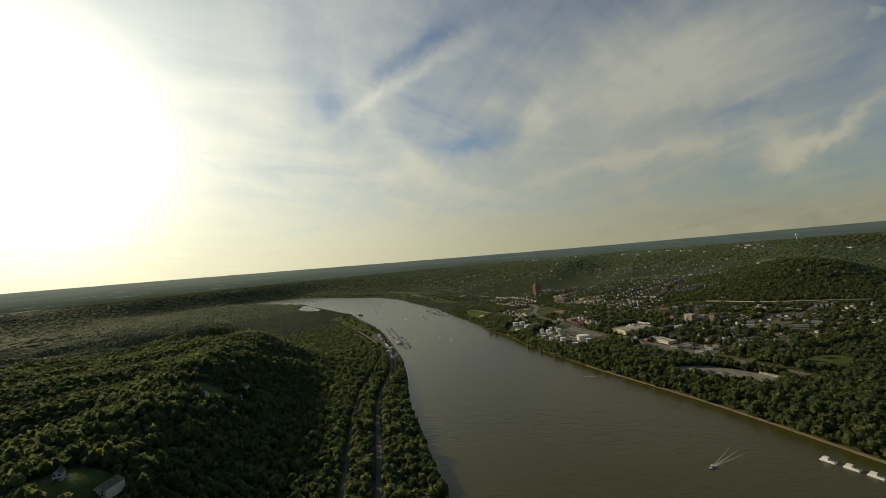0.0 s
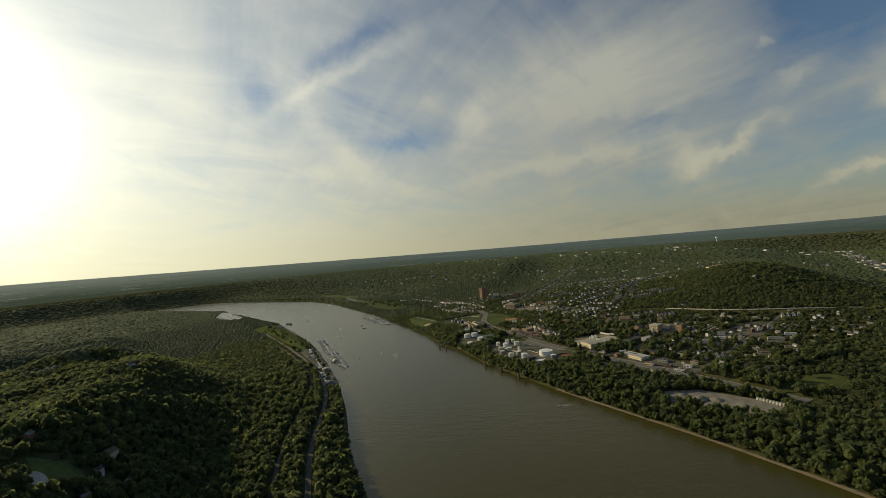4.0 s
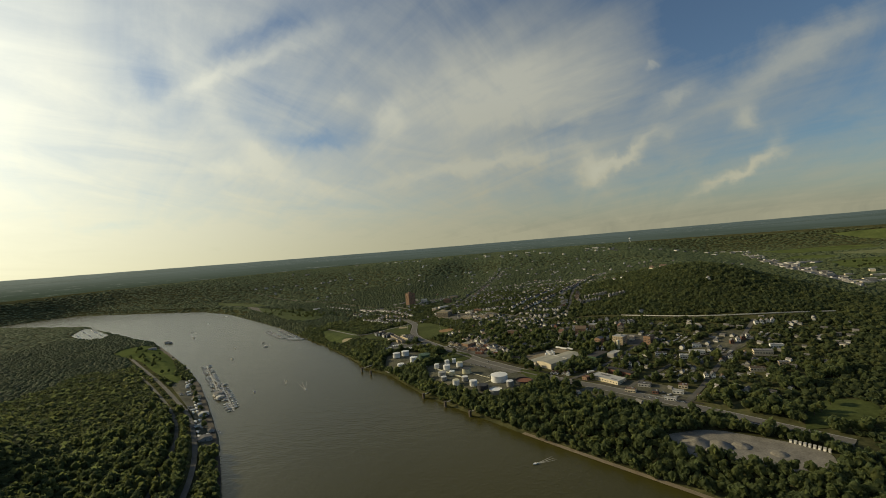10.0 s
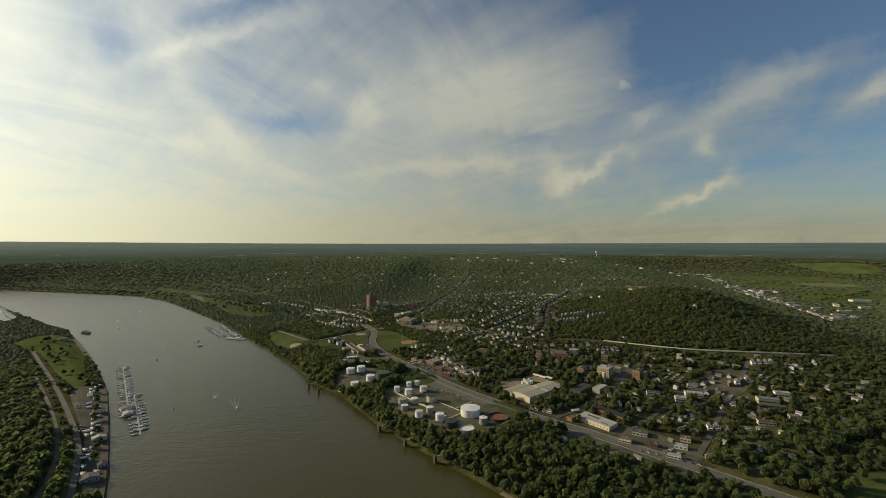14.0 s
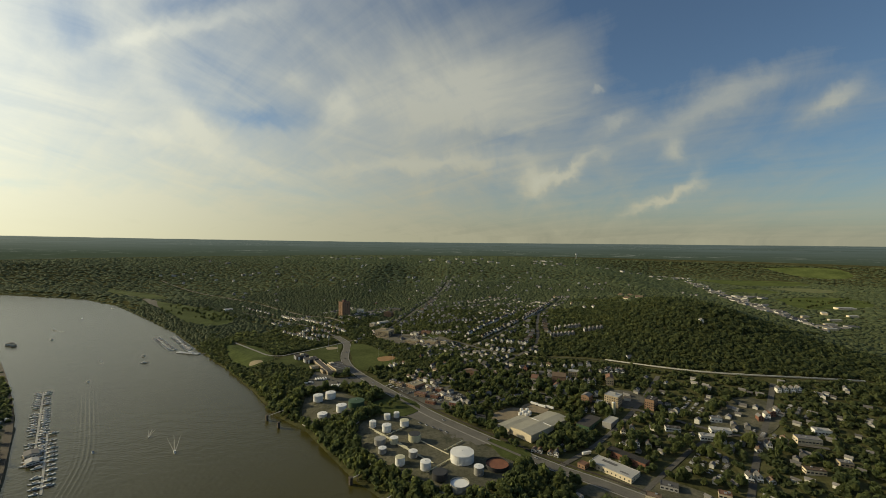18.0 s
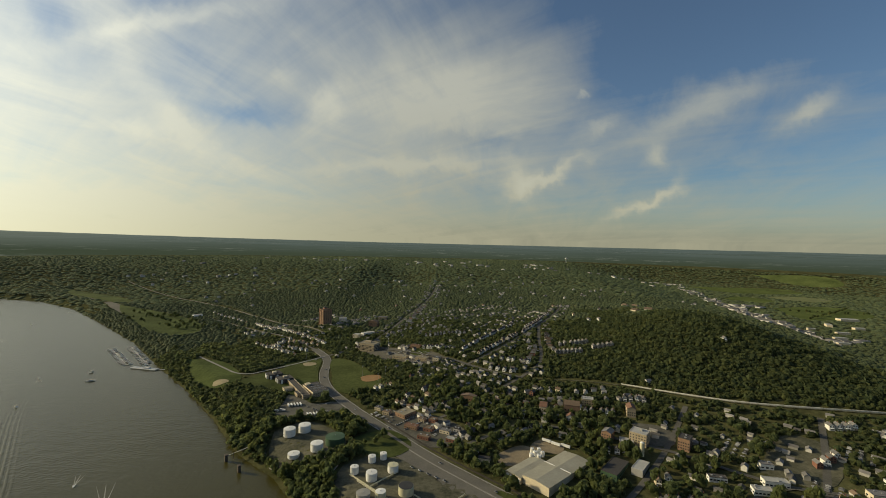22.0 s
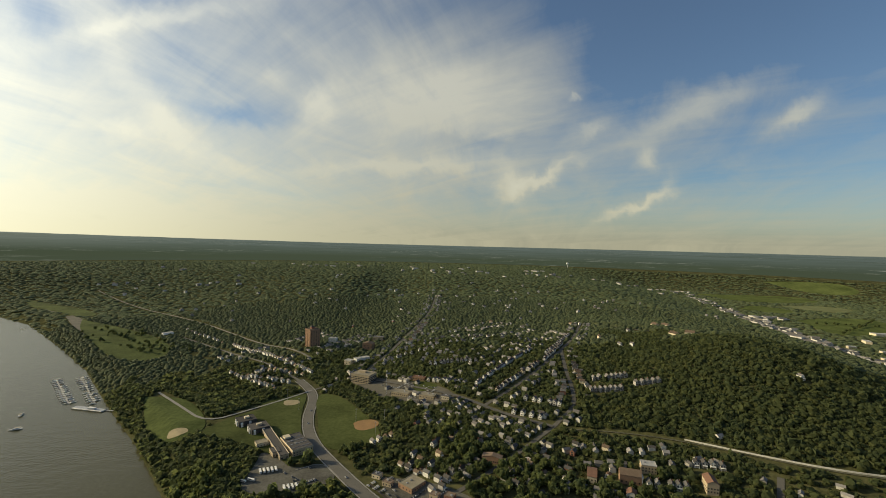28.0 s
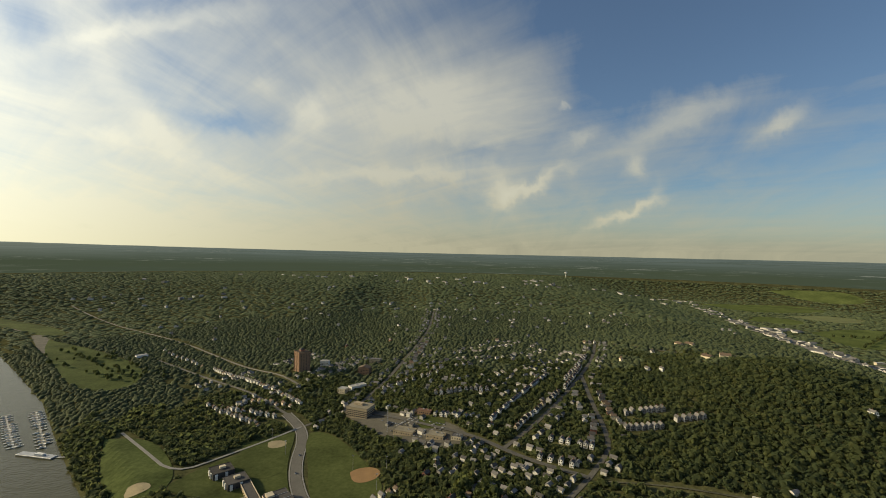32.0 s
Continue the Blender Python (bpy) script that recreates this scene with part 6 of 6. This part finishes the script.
# ---------------------------------------------------------------- yard details
for x, y, long, turn in ((-60, 458, 70, GRID - 92), (-48, 444, 78, GRID - 92), (-30, 425, 64, GRID - 92), (-8, 436, 46, GRID - 92), (-55, 470, 46, GRID), (0, 400, 40, GRID), (14, 440, 30, GRID)):
    ob = thing("pipe_rack", pose(x, y, ground_z(x, y) + 0.4, 0, 0, turn), "pale pipe run on low supports in the tank yard", "pipe rack", "pipe runs of the tank yard")
    for q in (-0.6, 0.2, 0.9):
        part("pipe", box_mesh("pipe", long * K, 0.4, 0.4, M["tank_tan"], 0.1), ob, pose(0, q, 1.1))
    for k in range(int(long / 8)):
        part("support", box_mesh("support", 0.4, 2.4, 1.1, M["concrete"]), ob, pose((-long / 2 + 4 + 8 * k) * K, 0, -0.2))
ob = thing("lattice_mast", pose(-85, 848, ground_z(-85, 848)), "tall slim lattice mast beside the shops", "mast")
bm = bmesh.new()
for q in ((-0.7, -0.7), (0.7, -0.7), (0, 0.8)):
    add_box(bm, q[0], q[1], 0, 0.25, 0.25, 42)
for k in range(14):
    add_box(bm, 0, 0, 3 * k, 1.5, 1.5, 0.2)
part("lattice", mesh_from("lattice", bm, M["steel"]), ob)
part("antenna", box_mesh("antenna", 1.8, 1.8, 2.2, M["white"], 0.2), ob, pose(0, 0, 41))
for x, y in ((-88, 728), (-118, 770), (-80, 760), (-232, 850), (-205, 815)):
    ob = thing("floodlight_pole", pose(x, y, ground_z(x, y)), "tall floodlight pole beside a ball field", "floodlight", "floodlights of the ball fields")
    bm = bmesh.new()
    add_drum(bm, 0, 0, 0, 0.28, 20, 8, 0.16)
    part("pole", mesh_from("pole", bm, M["steel"]), ob)
    part("lamp_bar", box_mesh("lamp_bar", 3.0, 0.5, 1.0, M["steel"], 0.05), ob, pose(0, 0, 19.5))
ob = thing("water_tower", pose(900, 2985, ground_z(900, 2985)), "white water tower on the far ridge", "water tower")
bm = bmesh.new()
add_drum(bm, 0, 0, 0, 2.4, 34, 12)
add_drum(bm, 0, 0, 30, 3, 5, 20, 10)
add_drum(bm, 0, 0, 35, 10, 6, 20)
add_drum(bm, 0, 0, 41, 10, 4, 20, 3)
part("tank", mesh_from("tank", bm, M["white"]), ob)

# white sheds in a row on the gravel yard, and heaps of sand
for k in range(9):
    x, y = 283 + 2.4 * k, 211 - 2.3 * k
    ob = thing("storage_shed", pose(x, y, ground_z(x, y) + 0.4, 0, 0, GRID), "small pale shed in a row on the gravel", "shed", "row of small sheds")
    v, f = walls(5.0, 2.0, 2.4, 0.8)
    part("wall", mesh_of("wall", v, f, M["siding"]), ob)
    part("roof", mesh_from("roof", gable_roof(5.0, 2.0, 2.4, 0.8, 0.15, 0.1), M["roof_light"]), ob)
for x, y, r, h in ((205, 212, 13, 5), (222, 206, 11, 4.5), (214, 196, 9, 3.5), (240, 205, 8, 3), (262, 190, 7, 2.2)):
    bm = bmesh.new()
    bmesh.ops.create_icosphere(bm, subdivisions=3, radius=1)
    for v in bm.verts:
        k = 1 + 0.25 * noise.noise(v.co * 2.3 + Vector((x, y, 0)))
        flat_r = math.hypot(v.co.x, v.co.y)
        v.co = Vector((v.co.x * r * k * K, v.co.y * r * k * K, (1 - flat_r) * h * k * 1.2 if v.co.z > 0 else -0.4))
    ob = new("sand_mound", mesh_from("sand_mound", bm, M["sand"], True))
    ob.matrix_basis = placed(pose(x, y, ground_z(x, y) + 0.35))
    tagged(ob, "rounded mound of pale sand on the yard", "sand mound", "sand mounds on the yard")

# ---------------------------------------------------------------- vehicles


def car_model(x, y, turn):
    ob = thing("car", pose(x, y, ground_z(x, y) + 0.5, 0, 0, turn), "parked car on grey asphalt", "car", "cars about the town")
    bm = bmesh.new()
    add_box(bm, 0, 0, 0.35, 1.8, 4.4, 0.6, 0.15)
    part("body", mesh_from("body", bm, M["car"]), ob)
    part("cabin", wedge("cabin", 1.6, 2.3, 0.6, 0.5, M["glass"]), ob, pose(0, -0.2, 0.93))
    bm = bmesh.new()
    bmesh.ops.create_cone(bm, cap_ends=True, segments=10, radius1=0.33, radius2=0.33, depth=0.25, matrix=Matrix.Rotation(radians(90), 4, "Y"))
    wheel = mesh_from("wheel", bm, M["rubber"])
    for sx in (-0.85, 0.85):
        for sy in (-1.35, 1.35):
            part("wheel", wheel, ob, pose(sx, sy, 0.33))
    return ob


car = car_model(-150, 660, 40)
park = random.Random(3)


def park_row(a, b, count, turn):
    for k in range(count):
        if park.random() < 0.2:
            continue
        t = (k + 0.5) / count
        x, y = a[0] + (b[0] - a[0]) * t, a[1] + (b[1] - a[1]) * t
        clone(car, pose(x, y, ground_z(x, y) + 0.5, 0, 0, turn + park.uniform(-3, 3)))


park_row((-50, 592), (-22, 618), 12, -50)
park_row((-38, 580), (-5, 612), 14, -50)
park_row((-18, 560), (12, 588), 12, -50)
park_row((-140, 935), (-108, 905), 9, 48)
park_row((-100, 890), (-66, 862), 10, 48)
park_row((-60, 880), (-10, 842), 12, 48)
park_row((-90, 858), (-40, 822), 12, 48)
park_row((-180, 655), (-150, 632), 6, 30)
park_row((-30, 500), (10, 470), 5, 42)
park_row((150, 440), (170, 460), 5, 42)
park_row((190, 330), (240, 300), 8, 20)
for x, y, turn in ((-190, 812, 5), (-183, 770, 12), (-60, 585, 40), (0, 505, 46), (50, 455, 46), (95, 415, 50), (-110, 640, 38), (-250, 955, 48), (-340, 1035, 48)):
    clone(car, pose(x + 2.5, y, ground_z(x, y) + 0.6, 0, 0, turn))

for x, y, turn in ((120, 537, -40), (128, 529, -40), (137, 524, -40), (40, 520, 42), (150, 420, 20)):
    ob = thing("semi_trailer", pose(x, y, ground_z(x, y) + 0.5, 0, 0, turn + 90), "white box trailer parked on bare ground", "trailer", "parked box trailers")
    bm = bmesh.new()
    add_box(bm, 0, 0, 1.1, 2.5, 12, 2.7, 0.06)
    part("box", mesh_from("box", bm, M["white"]), ob)
    part("landing_leg", box_mesh("landing_leg", 2.0, 0.3, 1.1, M["steel"]), ob, pose(0, 4, 0))
    for sy in (-3.6, -4.8):
        part("wheel", box_mesh("wheel", 2.4, 1.0, 1.0, M["rubber"], 0.2), ob, pose(0, sy, 0))
lot_rows = random.Random(12)
M["lot_car"] = shader("parked_car_paint", (0.22, 0.22, 0.22), 0.35, spread=0.1, per_island=0.85)
pv, pf = [], []
for cx, cy, a, rows, columns in ((255, 395, 42, 4, 12), (225, 335, 24, 3, 10), (330, 430, 42, 3, 12), (300, 500, 42, 3, 10), (-5, 588, 48, 4, 12), (20, 560, 48, 2, 8), (-60, 868, 42, 3, 12), (-30, 838, 42, 3, 10), (130, 440, 42, 2, 9),
                                 (-150, 640, 30, 2, 8), (-382, 318, 49, 2, 9), (-432, 372, 49, 3, 10), (-492, 436, 49, 2, 10), (-340, 300, 49, 2, 5), (-68, 629, 48, 6, 10), (170, 410, 24, 2, 8), (400, 470, 42, 3, 9)):
    for i in range(rows):
        for k in range(columns):
            if lot_rows.random() < 0.35:
                continue
            u, w, t = (k - columns / 2) * 2.7, (i - rows / 2) * 8.5, radians(a)
            x, y = cx + u * math.cos(t) - w * math.sin(t), cy + u * math.sin(t) + w * math.cos(t)
            if any(abs(x - bx) < r * 0.8 and abs(y - by) < r * 0.8 for bx, by, r in BUILT):
                continue
            z, c, s = ground_z(x, y) + 0.45, math.cos(t), math.sin(t)
            SHY.append((x, y, 2.6))
            for sx, y0, y1, z0, z1, inset in ((0.9, -2.2, 2.2, 0.25, 0.95, 0.0), (0.8, -1.3, 1.0, 0.95, 1.5, 0.35)):
                n = len(pv)
                for zz, q in ((z0, 0.0), (z1, inset)):
                    pv += [(K * x + px * c - py * s, K * y + px * s + py * c, z + zz) for px, py in ((-sx, y0 + q), (sx, y0 + q), (sx, y1 - q), (-sx, y1 - q))]
                pf += [(n + i2, n + (i2 + 1) % 4, n + 4 + (i2 + 1) % 4, n + 4 + i2) for i2 in range(4)] + [(n + 4, n + 5, n + 6, n + 7)]
tagged(new("parked_vehicles", mesh_of("parked_vehicles", pv, pf, M["lot_car"])), "cars of many colours parked in loose rows on the lots", "parked cars", kind="stuff")
bus_places = [(-198 + 3.6 * k, 651 + 1.2 * k, 28) for k in range(5)] + [(-209 + 8 * k, 633 + 2.2 * k, 70) for k in range(2)] + [(-164 + 3.6 * k, 621 + 1.2 * k, 28) for k in range(4)]
for x, y, turned in bus_places:
    ob = thing("school_bus", pose(x, y, ground_z(x, y) + 0.45, 0, 0, turned), "long pale bus parked by the school", "bus", "buses parked by the school")
    bm = bmesh.new()
    add_box(bm, 0, 0, 0.5, 2.4, 10, 2.3, 0.2)
    body = part("body", mesh_from("body", bm, M["white"]), ob)
    part("window_band", box_mesh("window_band", 2.56, 9.0, 0.7, M["glass"]), body, pose(0, 0, 1.8))
    for sx in (-1.1, 1.1):
        for sy in (-3.6, 3.6):
            part("wheel", box_mesh("wheel", 0.35, 0.95, 0.95, M["rubber"], 0.2), ob, pose(sx, sy, 0.0))

camp = random.Random(8)
for k in range(48):
    t = camp.random()
    q = camp.choice((9, 14, 19))
    x, y = -325 - 225 * t - 0.74 * q, 275 + 255 * t - 0.67 * q
    if any(abs(x - bx) < 5 and abs(y - by) < 5 for bx, by, r in BUILT):
        continue
    claim(x, y, 4)
    ob = thing("camper_trailer", pose(x, y, ground_z(x, y) + 0.4, 0, 0, 49 + camp.choice((0, 90)) + camp.uniform(-8, 8)), "white camper trailer on the riverside camp ground", "trailer", "campers by the river")
    bm = bmesh.new()
    add_box(bm, 0, 0, 0.5, 2.5, 7.5, 2.4, 0.25)
    part("body", mesh_from("body", bm, M["white"]), ob)
    part("awning", box_mesh("awning", 2.2, 4.5, 0.12, M["tarp"]), ob, pose(2.2, 0, 2.5))
    part("window", PANE_WIDE, ob, pose(1.26, 0.5, 1.2, 0, 0, 90))
    part("wheel", box_mesh("wheel", 2.4, 0.8, 0.8, M["rubber"], 0.1), ob, pose(0, 0, -0.1))

# ---------------------------------------------------------------- single trees on lawns and along the bank
grow = random.Random(17)
TREE_KINDS = []
for k in range(6):
    tall = (9, 11, 13, 8, 12, 10)[k]
    rs = np.random.RandomState(40 + k)
    cv, cf = crown_shape(rs, 1, 150, 5, 0.085)
    crown = mesh_of("crown", cv * (tall * 0.82, tall * 0.82, tall * 0.85) + (0, 0, tall * 0.18), cf.tolist(), M["leaf"])
    bm = bmesh.new()
    add_drum(bm, 0, 0, -0.5, tall * 0.035, tall * 0.55, 8, tall * 0.015)
    for n in range(4):
        a = 1.57 * n + rs.rand()
        bmesh.ops.create_cone(bm, cap_ends=True, segments=5, radius1=tall * 0.014, radius2=tall * 0.005, depth=tall * 0.35,
                              matrix=Matrix.Translation((math.cos(a) * tall * 0.1, math.sin(a) * tall * 0.1, tall * 0.45)) @ Matrix.Rotation(a, 4, "Z") @ Matrix.Rotation(radians(40), 4, "Y"))
    trunk = mesh_from("trunk", bm, M["bark"])
    x, y = -760 + 22 * k, 1260 - 18 * k
    ob = thing("tree", pose(x, y, ground_z(x, y)), "leafy park tree with a rounded crown", "tree", "single trees")
    part("trunk", trunk, ob)
    part("crown", crown, ob)
    TREE_KINDS.append(ob)


def plant(x, y):
    if float(side(np.array([x]), np.array([y]))[0][0]) < 4:
        return
    clone(grow.choice(TREE_KINDS), pose(x, y, ground_z(x, y), 0, 0, grow.uniform(0, 360)))


for k in range(60):
    t = grow.random()
    plant(-840 + 290 * t + grow.uniform(-60, 60), 1310 - 200 * t + grow.uniform(-35, 35))
for k in range(26):
    t = grow.uniform(0, 1)
    plant(-930 + 350 * t + grow.uniform(-25, 25), 800 - 300 * t + grow.uniform(-22, 22))
for a, b, count in (((-128, 690), (-95, 700), 5), ((62, 455), (92, 430), 3), ((310, 240), (360, 275), 4), ((-80, 540), (-60, 560), 4), ((300, 470), (350, 500), 8),
                    ((200, 400), (260, 420), 8), ((-345, 285), (-545, 505), 10), ((1180, 1400), (1540, 1640), 24), ((1240, 1560), (1520, 1520), 16)):
    for k in range(count):
        t = (k + grow.random()) / count
        plant(a[0] + (b[0] - a[0]) * t + grow.uniform(-3, 3), a[1] + (b[1] - a[1]) * t + grow.uniform(-3, 3))

# ---------------------------------------------------------------- boats in the harbour basin
harbour = random.Random(31)
hv, hf, hm = [], [], []
for row in range(6):
    for k in range(38):
        x, y = -1560 + 9.0 * k - 13 * row, 1235 - 6.6 * k - 22 * row
        if harbour.random() < 0.28 or not within(np.array([(-1452, 1084), (-1393, 1044), (-1300, 990), (-1244, 990), (-1266, 1036), (-1347, 1093), (-1465, 1180), (-1530, 1225), (-1536, 1180)], float), np.array([x]), np.array([y]))[0]:
            continue
        a, L, W = 0.9 + harbour.uniform(-0.05, 0.05), harbour.uniform(8, 12), harbour.uniform(2.6, 3.4)
        c, s, z = math.cos(a), math.sin(a), ground_z(x, y) + 0.4
        for shape, top in (([(-W / 2, -L / 2), (W / 2, -L / 2), (W / 2, L * 0.25), (0, L / 2), (-W / 2, L * 0.25)], 1.5), ([(-W / 3, -L * 0.3), (W / 3, -L * 0.3), (W / 3, L * 0.05), (0, L * 0.12), (-W / 3, L * 0.05)], 3.2)):
            n = len(hv)
            hv += [(K * x + px * c - py * s, K * y + px * s + py * c, z + zz) for zz in (0.0, top) for px, py in shape]
            hf += [(n + i, n + (i + 1) % 5, n + 5 + (i + 1) % 5, n + 5 + i) for i in range(5)] + [tuple(n + 5 + i for i in range(5))]
tagged(new("harbour_boats", mesh_of("harbour_boats", hv, hf, M["white"])), "white cruisers moored close together in the harbour basin", "boats", kind="stuff")

# ---------------------------------------------------------------- the woods themselves
x, y = grove((-700, -600), (620, 900), 5.5, lambda x, y: ahead(x, y) & (range_from_path(x, y) < 400))
size = 5.0 + 5.6 * rng.rand(len(x)) ** 1.8
join_crowns("woods", NEAR_SHAPES, x, y, size * 1.50, size * (1.0 + 0.9 * rng.rand(len(x))), -0.12, rng, M["leaf"], "dense deciduous woods with rounded sunlit crowns")
x, y = grove((-1300, -500), (1000, 1500), 4.9, lambda x, y: ahead(x, y) & (range_from_path(x, y) >= 400) & (range_from_path(x, y) < 790))
size = 3.9 + 4.6 * rng.rand(len(x)) ** 2.0
join_crowns("woods", MID_SHAPES, x, y, size * 1.50, size * (0.9 + 0.6 * rng.rand(len(x))), -0.28, rng, M["leaf_mid"], "dense deciduous woods further off")
x, y = grove((-2200, -600), (1900, 2300), 7.6, lambda x, y: ahead(x, y) & (range_from_path(x, y) >= 790) & (range_from_path(x, y) < 1450))
size = 5.4 + 5 * rng.rand(len(x)) ** 1.8
join_crowns("woods", DOMES, x, y, size * 1.6, size * 0.72, -0.10, rng, M["leaf_far_hazed"], "distant woods covering the hills")
x, y = grove((-3300, -900), (3300, 3250), 18.0, lambda x, y: (np.abs(np.arctan2(x - 70, y + 100) + 0.32) < 1.30) & (range_from_path(x, y) >= np.where(ahead(x, y), 1450, 600)) & (np.hypot(x - 70, y + 100) < 3250))
size = 11 + 8 * rng.rand(len(x)) ** 1.6
join_crowns("woods", DOMES, x, y, size * 1.8, size * 0.27, -0.06, rng, M["leaf_far_hazed"], "woods on the far hills with haze put into their colour")
